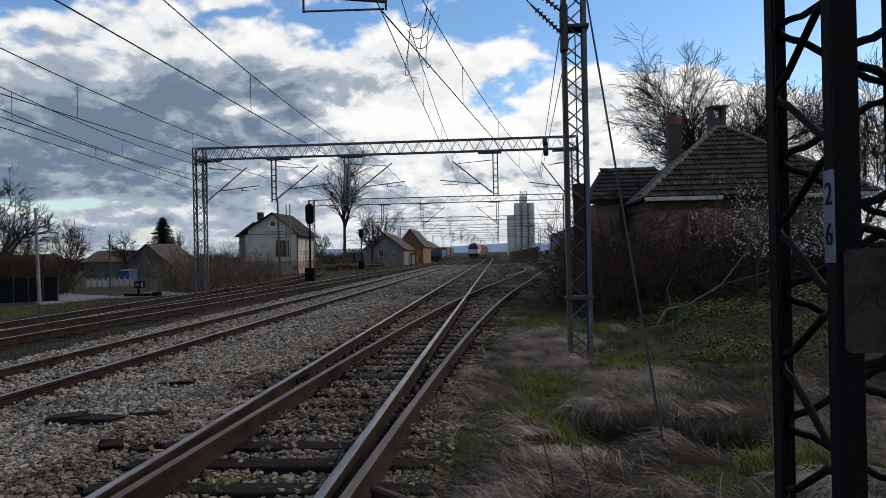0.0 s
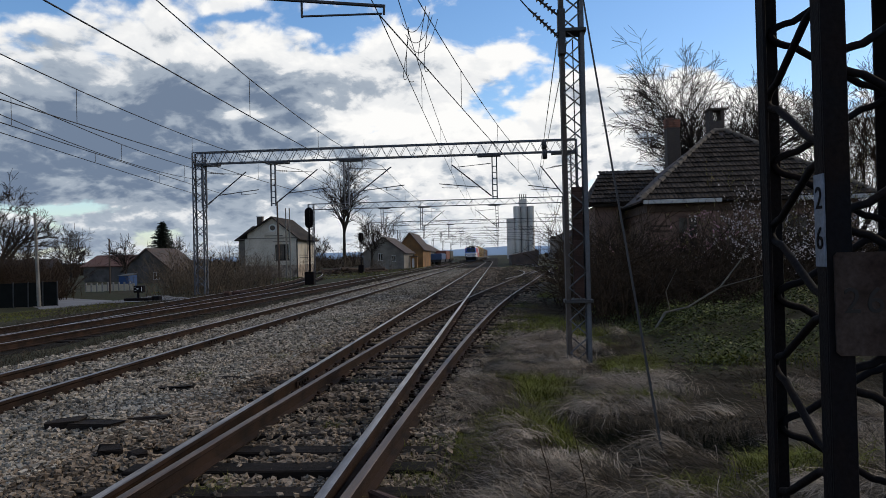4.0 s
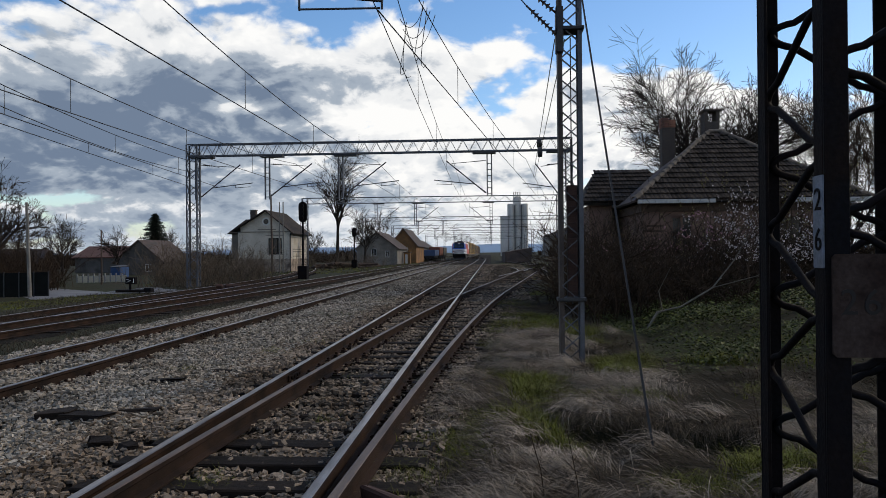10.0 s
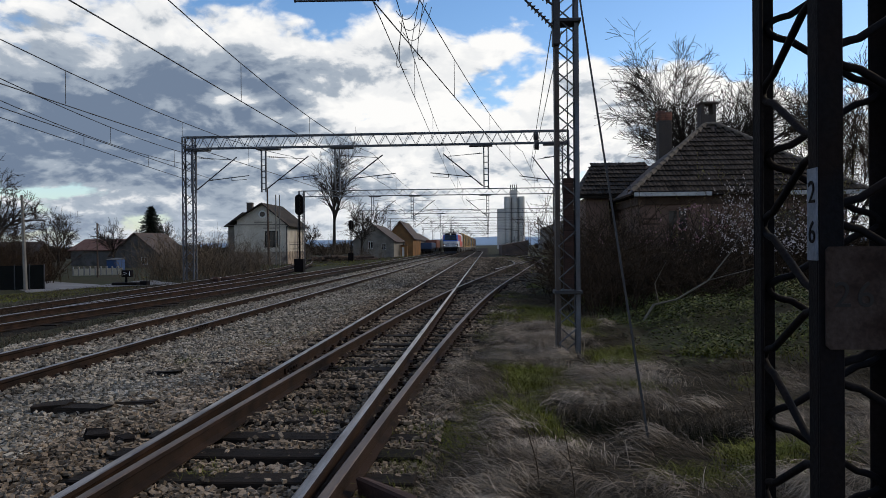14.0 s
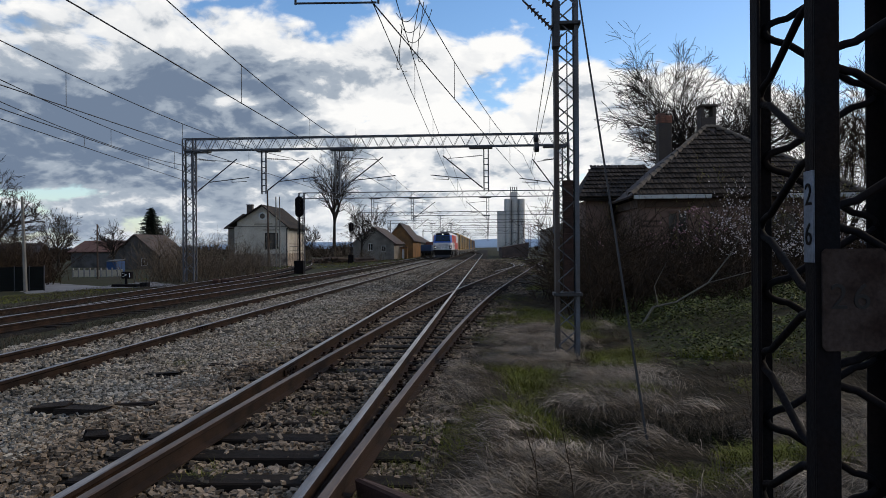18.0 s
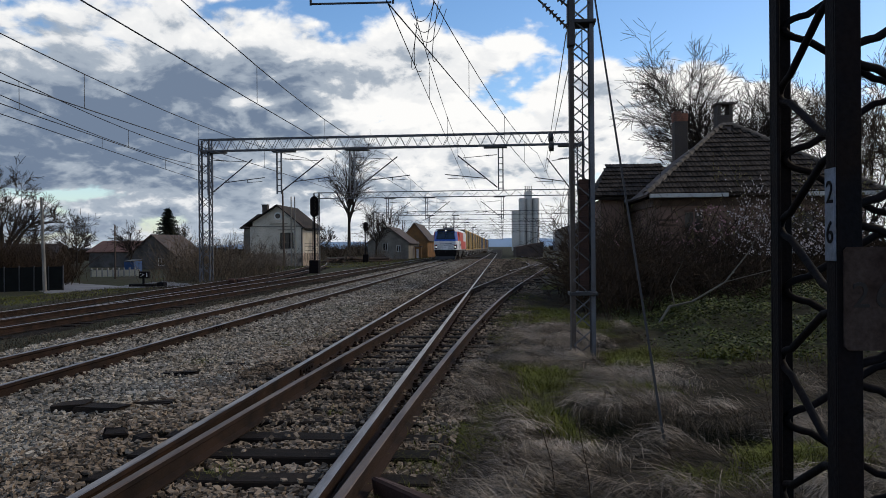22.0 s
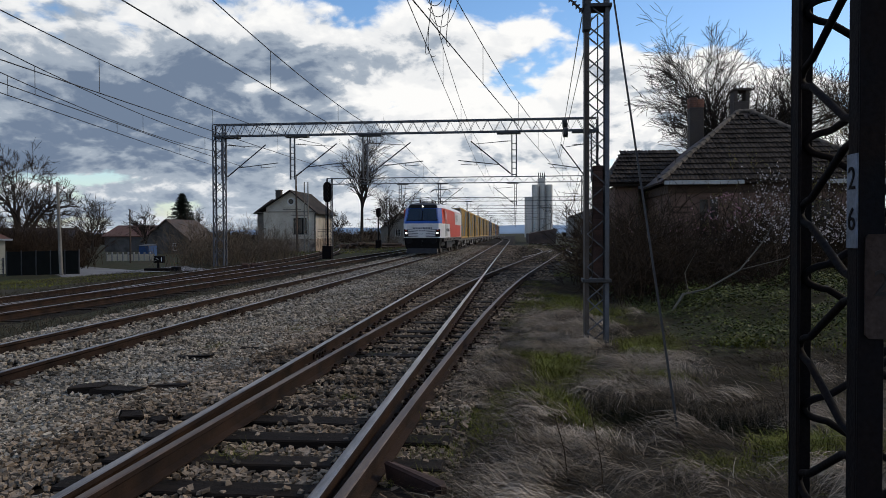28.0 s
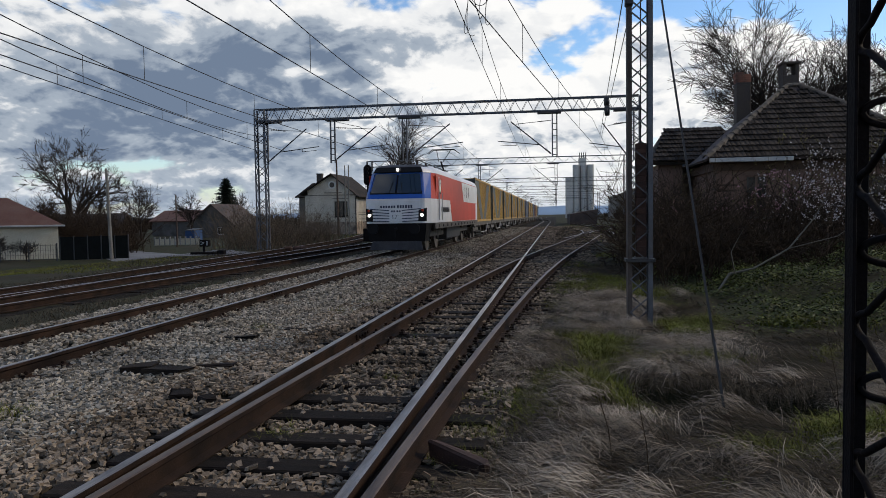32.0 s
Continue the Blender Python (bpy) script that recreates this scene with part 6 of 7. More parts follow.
FRONT = [(0, 193.5), (3, 182.0), (6, 169.0), (9, 154.5), (11, 144.6), (13, 134.0), (17, 112.0), (19, 101.0), (21, 90.2), (23, 79.2), (25, 68.0), (28, 51.45), (29, 46.0), (31, 35.25), (32, 29.75)]

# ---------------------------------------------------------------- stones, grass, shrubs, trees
# dry straw darkened for shade low down, and a pale copy for lit crests
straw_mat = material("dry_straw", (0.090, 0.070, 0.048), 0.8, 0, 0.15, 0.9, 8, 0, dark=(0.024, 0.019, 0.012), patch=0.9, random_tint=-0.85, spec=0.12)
straw_lit = material("lit_crest_straw", (0.40, 0.335, 0.26), 0.7, 0, 0.15, 0.9, 8, 0, dark=(0.075, 0.056, 0.038), patch=0.9, random_tint=-0.75, spec=0.12)
green_mat = material("fresh_grass", (0.135, 0.145, 0.018), 0.7, 0, 0.15, 0.8, 8, 0, dark=(0.085, 0.085, 0.018), patch=0.7, random_tint=-0.5, spec=0.12)
leaf_mat = material("ground_leaf", (0.070, 0.080, 0.014), 0.6, 0, 0.15, 1.5, 8, 0, dark=(0.024, 0.034, 0.009), patch=0.8, random_tint=-0.7, spec=0.12)
bark = material("bark", (0.034, 0.027, 0.022), 0.9, 0, 0.3, 3, 30, 0.4, spec=0.1)
bark_pale = material("pale_bark", (0.14, 0.125, 0.10), 0.9, 0, 0.3, 3, 30, 0.3)
twig_brown = material("brown_twig", (0.042, 0.028, 0.018), 0.9, 0, 0.2, 1, 20, 0, random_tint=-0.5, spec=0.1)
twig_pale = material("pale_twig", (0.12, 0.092, 0.065), 0.9, 0, 0.2, 1, 20, 0, random_tint=-0.5, spec=0.1)
blossom_white = material("white_blossom", (0.66, 0.58, 0.56), 0.7, 0, 0.1, 2, 20, 0, random_tint=-0.25)
blossom_pink = material("pink_blossom", (0.50, 0.26, 0.30), 0.7, 0, 0.1, 2, 20, 0, random_tint=-0.25)
bud_mat = material("spring_bud", (0.17, 0.145, 0.045), 0.7, 0, 0.1, 2, 20, 0, random_tint=-0.4)
needle_mat = material("spruce_needle", (0.022, 0.034, 0.022), 0.8, 0, 0.2, 1, 10, 0, random_tint=-0.4)
rng = np.random.default_rng(7)


def np_mesh(name, verts, faces, mat, parent=None, label="", smooth=False):
    me = bpy.data.meshes.new(name)
    me.from_pydata(np.asarray(verts, np.float32), [], np.asarray(faces, np.int32))
    me.update()
    return linked(name, me, mat, parent, label, smooth)


BOX = np.array([(x, y, z) for z in (-1, 1) for x, y in ((-1, -1), (1, -1), (1, 1), (-1, 1))], float) * 0.5
BOX_F = np.array([(0, 3, 2, 1), (4, 5, 6, 7), (0, 1, 5, 4), (1, 2, 6, 5), (2, 3, 7, 6), (3, 0, 4, 7)])


def bed_z(x, y):
    return -0.215 + 0.03 * noise.noise((x * 1.7, y * 1.7, 7))


def stones(name, label, zones, mat, skip=None):
    xyz, size = [], []
    for x0, x1, y0, y1, density, big in zones:
        n = int((x1 - x0) * (y1 - y0) * density)
        for x, y in zip(rng.uniform(x0, x1, n), rng.uniform(y0, y1, n)):
            if skip and skip(x, y):
                continue
            xyz.append((x, y, bed_z(x, y) + (0.0 if timber(x, y) is None else 0.035)))
            size.append(big)
    c = np.array(xyz)
    n = len(c)
    s = np.array(size)[:, None] * rng.uniform(0.6, 1.35, (n, 3)) * np.array([1.28, 0.9, 0.7])
    v = BOX[None] * s[:, None] * rng.uniform(0.62, 1.12, (n, 8, 1))
    # any heading, and a tilt of up to half a right angle
    turn, tilt, way = rng.uniform(0, 6.28, n) / 2, rng.normal(0, 0.42, n) / 2, rng.uniform(0, 6.28, n)
    q = np.stack([np.cos(turn) * np.cos(tilt), np.cos(way) * np.sin(tilt), np.sin(way) * np.sin(tilt), np.sin(turn) * np.cos(tilt)], -1)
    q /= np.linalg.norm(q, axis=1)[:, None]
    w, a, b, d = q.T
    R = np.stack([1 - 2 * (b * b + d * d), 2 * (a * b - d * w), 2 * (a * d + b * w),
                  2 * (a * b + d * w), 1 - 2 * (a * a + d * d), 2 * (b * d - a * w),
                  2 * (a * d - b * w), 2 * (b * d + a * w), 1 - 2 * (a * a + b * b)], -1).reshape(n, 3, 3)
    v = np.einsum("nij,nkj->nki", R, v) + c[:, None] + np.array([0, 0, 0.006]) + rng.uniform(-0.02, 0.022, (n, 1, 3))
    # the face that lies in the bed is left open
    low = v[:, BOX_F, 2].mean(axis=2)
    shown = low > low.min(axis=1, keepdims=True)
    f = (BOX_F[None] + 8 * np.arange(n)[:, None, None])[shown]
    ob = np_mesh(name, v.reshape(-1, 3), f, mat)
    tagged(ob, label, "ballast", kind="stuff")


def timber(x, y):
    """The number of the turnout timber at a place, or None."""
    k = round((y - 1.62) / 0.6)
    return k if -0.6 < x < 2.15 + toe(y) and abs(y - 1.62 - 0.6 * k) < 0.135 else None


def on_timber(x, y):
    k = timber(x, y)
    if k is not None:
        # some timbers lie bare, others are half buried
        bare = (math.sin(k * 12.99) * 43758.5) % 1
        return not 6.75 < y < 8.4 and rng.random() < (0.95 if y < 6.75 else 0.94 if bare > 0.45 else 0.35)
    if -5.3 < x < -2.75:
        k = round((y - 0.5) / 0.6)
        return abs(y - 0.5 - 0.6 * k) < 0.13 and rng.random() < 0.6
    return False


def blades(name, label, roots, heading, length, rise, width, mat, category="grass", parent=None, drop=0.0):
    """Bent grass blades from roots; rise 1 stands up, 0 lies flat."""
    n = len(roots)
    roots = np.asarray(roots, float)
    heading, length, rise = (np.broadcast_to(a, n) for a in (heading, length, rise))
    ahead = np.stack([np.cos(heading), np.sin(heading), np.zeros(n)], -1)
    side = np.stack([-np.sin(heading), np.cos(heading), np.zeros(n)], -1)
    v = np.zeros((n, 4, 2, 3))
    lean = rng.uniform(-0.4, 0.4, (n, 1))
    for i, u in enumerate((0, 0.33, 0.68, 1.0)):
        out = length * (u * (1 - rise) + u * u * rise * 0.45)
        up = length * (rise * (u - 0.35 * u * u) + (1 - rise) * 0.55 * u * (1 - u))
        up = up - np.broadcast_to(drop, n) * u ** 1.7
        wob = 0.06 * length * rng.normal(size=n) * u
        mid = roots + ahead * out[:, None] + side * wob[:, None] + np.array([0, 0, 1]) * up[:, None]
        half = width * 0.5 * (1 - 0.8 * u) * rng.uniform(0.7, 1.3, n)
        tilt = side * 0.92 + np.array([0, 0, 1]) * lean
        v[:, i, 0], v[:, i, 1] = mid - tilt * half[:, None], mid + tilt * half[:, None]
    quad = np.array([(0, 1, 3, 2), (2, 3, 5, 4), (4, 5, 7, 6)])
    f = (quad[None] + 8 * np.arange(n)[:, None, None]).reshape(-1, 4)
    ob = np_mesh(name, v.reshape(-1, 3), f, mat, parent)
    if parent is None:
        tagged(ob, label, category, kind="stuff")
    return ob


def scatter(zones, keep=None):
    pts = []
    for x0, x1, y0, y1, density in zones:
        n = int((x1 - x0) * (y1 - y0) * density)
        for x, y in zip(rng.uniform(x0, x1, n), rng.uniform(y0, y1, n)):
            if keep is None or keep(x, y):
                pts.append((x, y, ground_z(x, y)))
    return np.array(pts)


def field(x, y, f, seed):
    return noise.noise((x * f, y * f, seed))


def edge_x(y):
    return 1.507 + toe(y) + 0.28


def green_spot(x, y):
    """Where fresh grass has come through the straw."""
    best = 0
    for cx, cy, rx, ry in ((2.3, 6.6, 0.45, 0.8), (2.85, 7.3, 0.6, 0.5), (3.3, 6.7, 0.4, 0.35), (4.2, 8.7, 0.7, 0.35), (4.15, 5.3, 0.45, 0.35), (4.8, 11.6, 0.6, 0.7), (2.7, 14.5, 0.5, 2.2), (3.6, 18, 1.2, 2.5), (4.9, 6.2, 0.3, 0.3)):
        d = ((x - cx) / rx) ** 2 + ((y - cy) / ry) ** 2
        best = max(best, 1 - smoothed(d + 0.5 * field(x, y, 3, 5), 0.3, 1.2))
    return best


def make_grass():
    # thatch of old straw, combed into waves, its colour darkened as a shaded under-layer
    def keep(x, y):
        return hollow(x, y) < 0.12 and rng.random() > 0.55 * smoothed(x, 4.4, 5.2) * smoothed(y, 7.2, 8.2) and rng.random() > 0.8 * green_spot(x, y) and x > edge_x(y) + 0.12 * field(x, y, 2.0, 1) and field(x, y, 0.75, 31) < 0.22 + 0.25 * rng.random() and not (x > 5.5 and y > 10.5)
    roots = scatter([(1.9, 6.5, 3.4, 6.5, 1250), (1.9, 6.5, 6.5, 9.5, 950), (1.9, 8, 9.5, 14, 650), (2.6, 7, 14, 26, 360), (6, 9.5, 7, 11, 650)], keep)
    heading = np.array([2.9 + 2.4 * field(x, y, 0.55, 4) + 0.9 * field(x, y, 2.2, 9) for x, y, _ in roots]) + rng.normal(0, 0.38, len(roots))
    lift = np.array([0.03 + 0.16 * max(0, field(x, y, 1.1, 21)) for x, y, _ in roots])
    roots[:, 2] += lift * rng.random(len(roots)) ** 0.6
    blades("dry_grass", "long dry grass lying in matted waves, darkened as shaded under-layer", roots, heading, rng.uniform(0.2, 0.6, len(roots)), rng.beta(1.2, 5.5, len(roots)), 0.0068, straw_mat)
    # tussocks: blades that arch over and fall, paled as lit crests above darkened straw
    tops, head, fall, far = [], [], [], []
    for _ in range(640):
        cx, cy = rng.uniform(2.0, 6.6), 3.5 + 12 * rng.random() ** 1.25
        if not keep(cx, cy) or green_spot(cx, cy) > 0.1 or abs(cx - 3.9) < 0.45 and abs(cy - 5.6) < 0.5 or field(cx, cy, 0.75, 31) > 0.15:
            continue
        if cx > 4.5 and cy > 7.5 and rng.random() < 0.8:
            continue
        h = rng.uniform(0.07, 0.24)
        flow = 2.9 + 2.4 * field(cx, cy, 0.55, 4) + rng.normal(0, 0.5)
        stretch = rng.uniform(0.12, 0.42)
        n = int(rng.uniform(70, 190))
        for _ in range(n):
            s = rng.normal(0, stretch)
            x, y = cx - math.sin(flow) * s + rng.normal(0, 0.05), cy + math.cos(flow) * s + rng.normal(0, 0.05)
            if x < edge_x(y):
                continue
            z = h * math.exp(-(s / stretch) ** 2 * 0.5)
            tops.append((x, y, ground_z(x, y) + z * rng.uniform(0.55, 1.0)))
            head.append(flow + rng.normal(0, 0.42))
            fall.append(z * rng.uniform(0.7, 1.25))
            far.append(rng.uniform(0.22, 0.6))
    blades("dry_grass", "dry grass arching over in tussocks, paled as lit crests", np.array(tops), np.array(head), np.array(far), rng.beta(1.3, 6, len(tops)), 0.0058, straw_lit, drop=np.array(fall))
    # straw hanging over the edge of the hollow, in the shade-darkened straw colour
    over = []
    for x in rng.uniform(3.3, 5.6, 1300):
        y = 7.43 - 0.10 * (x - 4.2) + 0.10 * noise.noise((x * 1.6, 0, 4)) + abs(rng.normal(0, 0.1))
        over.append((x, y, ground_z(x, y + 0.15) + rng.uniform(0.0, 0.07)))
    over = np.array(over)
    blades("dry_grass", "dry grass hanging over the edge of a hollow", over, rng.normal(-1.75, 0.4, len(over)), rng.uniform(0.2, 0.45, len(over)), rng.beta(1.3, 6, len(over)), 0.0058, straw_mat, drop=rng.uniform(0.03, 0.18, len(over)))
    # green patches between
    roots = scatter([(1.8, 6.5, 3.4, 12, 1700), (2.4, 6, 12, 34, 520), (4, 9, 10, 14, 300)], lambda x, y: x > edge_x(y) - 0.2 and (field(x, y, 0.75, 31) > 0.20 + 0.2 * rng.random() or rng.random() < green_spot(x, y)))
    blades("green_grass", "fresh green grass tufts among dry straw", roots, rng.uniform(0, 6.28, len(roots)), rng.uniform(0.12, 0.30, len(roots)), rng.uniform(0.5, 0.95, len(roots)), 0.009, green_mat)
    # tufts hugging the rails
    tx = []
    for cx, cy, n, r in ((2.05, 5.6, 260, 0.18), (2.2, 6.6, 220, 0.2), (1.98, 4.9, 160, 0.12), (2.35, 7.6, 160, 0.16), (0.55, 5.3, 110, 0.1), (-2.25, 5.55, 300, 0.16),
                          (-1.9, 10.6, 120, 0.12), (-1.2, 12.5, 120, 0.14), (2.6, 9.2, 160, 0.18), (2.9, 11.5, 200, 0.2), (0.7, 9.9, 60, 0.1), (0.9, 7.3, 60, 0.1), (-0.9, 14, 90, 0.2), (-1.6, 20, 200, 0.5), (-1.2, 26, 300, 0.7), (-1.8, 34, 300, 0.9)):
        d = rng.normal(0, r, (n, 2))
        tx += [(cx + a, cy + b, -0.22) for a, b in d]
    roots = np.array(tx)
    blades("grass_tuft", "small green grass tufts growing in the ballast", roots, rng.uniform(0, 6.28, len(roots)), rng.uniform(0.08, 0.22, len(roots)), rng.uniform(0.5, 0.95, len(roots)), 0.006, green_mat)
    # weeds between the far tracks and on the verge beyond
    roots = scatter([(-7.4, -5.9, 9, 45, 190), (-13.5, -10.6, 14, 26, 140), (-18, -12.5, 26, 46, 90)], lambda x, y: field(x, y, 0.8, 51) > -0.35)
    roots[:, 2] += 0.03
    blades("dry_grass", "low brown dry weeds between the tracks", roots, rng.uniform(0, 6.28, len(roots)), rng.uniform(0.12, 0.3, len(roots)), rng.uniform(0.3, 0.9, len(roots)), 0.009, straw_mat)
    roots = scatter([(-2.7, -0.6, 26, 60, 60), (-2.7, -0.6, 60, 120, 25), (2.2, 5, 40, 90, 40), (-7.4, -5.9, 45, 120, 70)], lambda x, y: field(x, y, 0.5, 71) > -0.1)
    roots[:, 2] += 0.12
    blades("dry_grass", "sparse weeds in the old ballast further on", roots, rng.uniform(0, 6.28, len(roots)), rng.uniform(0.15, 0.4, len(roots)), rng.uniform(0.2, 0.9, len(roots)), 0.02, straw_mat)
    for mat, label, d in ((straw_mat, "rough brown dry grass across the yard", 7), (green_mat, "thin green grass across the yard", 5)):
        roots = scatter([(-32, -8.5, 66, 130, d), (4, 16, 44, 110, d)], lambda x, y: field(x, y, 0.12, 91 if mat is green_mat else 93) > -0.15 and not (-28.5 < x < -19.5 and 79 < y < 89))
        blades("green_grass" if mat is green_mat else "dry_grass", label, roots, rng.uniform(0, 6.28, len(roots)), rng.uniform(0.15, 0.45, len(roots)), rng.uniform(0.4, 0.95, len(roots)), 0.045, mat)
    roots = scatter([(-30, -14, 24, 44, 70)], lambda x, y: x < -12.5 - 0.07 * y and not (-24 < x and y > 37))
    blades("green_grass", "short green verge grass beside the yard", roots, rng.uniform(0, 6.28, len(roots)), rng.uniform(0.1, 0.22, len(roots)), rng.uniform(0.5, 0.95, len(roots)), 0.014, green_mat)


def make_ground_leaves():
    pts = []
    while len(pts) < 40000:
        x, y = rng.uniform(4.9, 11), rng.uniform(9.8, 21)
        m = smoothed(x, 4.9, 6.2) * smoothed(y, 9.8, 11.5)
        if rng.random() < m and field(x, y, 0.6, 61) > -0.35:
            h = (0.12 + 0.38 * m * max(0, 0.5 + field(x, y, 0.8, 62))) * rng.random() ** 0.5
            pts.append((x, y, ground_z(x, y) + h + 0.02))
    c = np.array(pts)
    n = len(c)
    a = rng.uniform(0, 6.28, n)
    tip = rng.uniform(-0.7, 0.7, (n, 2))
    size = rng.uniform(0.012, 0.030, n)[:, None]
    u = np.stack([np.cos(a), np.sin(a), tip[:, 0]], -1)
    w = np.stack([-np.sin(a), np.cos(a), tip[:, 1]], -1)
    v = np.stack([c - u * size, c + w * size * 0.75 - u * size * 0.1, c + u * size * 1.15, c - w * size * 0.75 - u * size * 0.1], 1)
    f = np.arange(4 * n).reshape(n, 4)
    ob = np_mesh("ground_cover", v.reshape(-1, 3), f, leaf_mat)
    tagged(ob, "low green creeping leaves over a bank", "ground cover", kind="stuff")


def grow(verts, faces, start, direction, length, radius, level, spec, rnd, thin=0.004):
    """One branch and its offspring. spec: per level (children, length ratio, spread, steps, wander, sides)."""
    kids, ratio, spread, steps, wander, sides, lift = spec[level]
    path, radii, p, d = [start], [radius], start.copy(), direction.copy()
    for i in range(steps):
        d = (d + Vector((rnd.gauss(0, wander), rnd.gauss(0, wander), rnd.gauss(0, wander) + lift))).normalized()
        p = p + d * (length / steps)
        path.append(p.copy())
        radii.append(max(thin, radius * (1 - 0.72 * (i + 1) / steps)))
    if level == 1:
        v, f = [], []
        tube(v, f, path, radii, sides)
        verts[1].append((v, f))
    else:
        tube(verts[level], faces[level], path, radii, sides)
    if level + 1 >= len(spec):
        return
    for k in range(kids):
        u = rnd.uniform(0.3, 1.0) if level else rnd.uniform(0.42, 1.0)
        i = min(int(u * steps), steps - 1)
        q = path[i].lerp(path[i + 1], u * steps - i)
        dd = (path[i + 1] - path[i]).normalized()
        side = Vector((rnd.gauss(0, 1), rnd.gauss(0, 1), rnd.gauss(0, 0.6)))
        if level == 0 and len(spec) > 4:
            side = Vector((math.cos(2.4 * k), math.sin(2.4 * k), 0))
        side = (side - dd * side.dot(dd)).normalized()
        fan = spread * (rnd.uniform(0.45, 1.3) if level or len(spec) < 5 else 0.2 + 1.35 * ((k + 0.5) / kids) ** 0.6)
        nd = (dd * math.cos(fan) + side * math.sin(fan)).normalized()
        grow(verts, faces, q, nd, length * ratio * (rnd.uniform(0.65, 1.2) if level or len(spec) < 5 else rnd.uniform(0.88, 1.04)), radii[i] * rnd.uniform(0.45, 0.7), level + 1, spec, rnd, thin)


def bare_tree(name, label, at, height, seed, spec, mat, twig_mat=None, trunk_r=0.2, lean=(0, 0), group="", thin=0.012):
    rnd = random.Random(seed)
    t = thing(name, label, "tree", at, group=group)
    verts, faces = [[] for _ in spec], [[] for _ in spec]
    grow(verts, faces, Vector((0, 0, -0.3)), Vector((lean[0], lean[1], 1)).normalized(), height, trunk_r, 0, spec, rnd, thin)
    raw("trunk", verts[0], faces[0], mat, t, smooth=True)
    v, f = [], []
    for lv in range(1, len(spec)):
        if lv == 1:
            for lv_v, lv_f in verts[1]:
                raw("limb", lv_v, lv_f, mat, t, smooth=True)
            continue
        o = len(v)
        v += verts[lv]
        f += [tuple(i + o for i in face) for face in faces[lv]]
    raw("crown", v, f, twig_mat or mat, t, "bare crown of fine twigs")["kind"] = "stuff"
    return t, verts


def shrub(name, label, at, n, height, spread, seed, mat, r=0.012, twigs=7, blossom=None, count=0, size=0.03, droop=0.0, group="", zone=(0.35, 1.0)):
    rnd = random.Random(seed)
    t = thing(name, label, "shrub", at, group=group)
    v, f, tv, tf, tips = [], [], [], [], []
    for _ in range(n):
        x, y = rnd.gauss(0, spread[0] * 0.45), rnd.gauss(0, spread[1] * 0.45)
        d = Vector((rnd.gauss(0, 0.28), rnd.gauss(0, 0.28), 1)).normalized()
        h = height * rnd.uniform(0.5, 1.08)
        p = Vector((x, y, -0.2))
        path, steps = [p.copy()], 6
        for i in range(steps):
            d = (d + Vector((rnd.gauss(0, 0.16), rnd.gauss(0, 0.16), rnd.gauss(0, 0.08) - droop * i))).normalized()
            p = p + d * (h / steps)
            path.append(p.copy())
        tube(v, f, path, [r * (1.15 - 0.16 * i) for i in range(steps + 1)], 4)
        for _ in range(twigs):
            i = rnd.randint(1, steps - 1)
            q = path[i].lerp(path[i + 1], rnd.random())
            e = (d + Vector((rnd.gauss(0, 0.8), rnd.gauss(0, 0.8), rnd.gauss(0.1, 0.5)))).normalized()
            ln = h * rnd.uniform(0.12, 0.35)
            m = q + e * ln * 0.5
            end = m + (e + Vector((rnd.gauss(0, 0.3), rnd.gauss(0, 0.3), rnd.gauss(0.1, 0.3)))) * ln * 0.5
            tube(tv, tf, [q, m, end], [r * 0.55, r * 0.45, r * 0.28], 3)
            tips += [(q, m), (m, end)]
    raw("stem_clump", v, f, mat, t)["kind"] = "stuff"
    raw("twig_mass", tv, tf, mat, t)["kind"] = "stuff"
    if blossom:
        lo, hi = height * zone[0], height * zone[1]
        c = []
        while len(c) < count:
            a, b = rnd.choice(tips)
            q = a.lerp(b, rnd.random())
            if lo < q.z < hi or rnd.random() < 0.04:
                c.append(q + Vector((rnd.gauss(0, 0.015), rnd.gauss(0, 0.015), rnd.gauss(0, 0.015))))
        c = np.array([tuple(q) for q in c])
        vv, ff = [], []
        m = len(c)
        for k in range(2):
            u = rng.normal(size=(m, 3))
            u /= np.linalg.norm(u, axis=1)[:, None]
            w = np.cross(u, rng.normal(size=(m, 3)))
            w /= np.linalg.norm(w, axis=1)[:, None]
            s = size * rng.uniform(0.5, 1.2, (m, 1))
            vv.append(np.stack([c - u * s, c + w * s, c + u * s, c - w * s], 1).reshape(-1, 3))
            ff.append(np.arange(4 * m).reshape(m, 4) + 4 * m * k)
        ob = np_mesh("blossom", np.concatenate(vv), np.concatenate(ff), blossom, t)
        ob["kind"] = "stuff"
    return t


def gz(x, y):
    return (x, y, ground_z(x, y))


DOME = [(17, 1.14, 0.50, 5, 0.05, 8, 0.02), (10, 0.45, 0.62, 8, 0.09, 6, 0.02), (8, 0.5, 0.66, 5, 0.14, 4, 0.015), (6, 0.55, 0.66, 4, 0.16, 3, 0.01), (4, 0.62, 0.6, 3, 0.15, 3, 0.0)]
BROAD = [(11, 1.22, 0.62, 5, 0.05, 8, 0.02), (9, 0.50, 0.62, 7, 0.07, 6, 0.035), (8, 0.52, 0.62, 5, 0.12, 4, 0.04), (6, 0.55, 0.6, 3, 0.14, 3, 0.03), (4, 0.6, 0.55, 2, 0.12, 3, 0.02)]
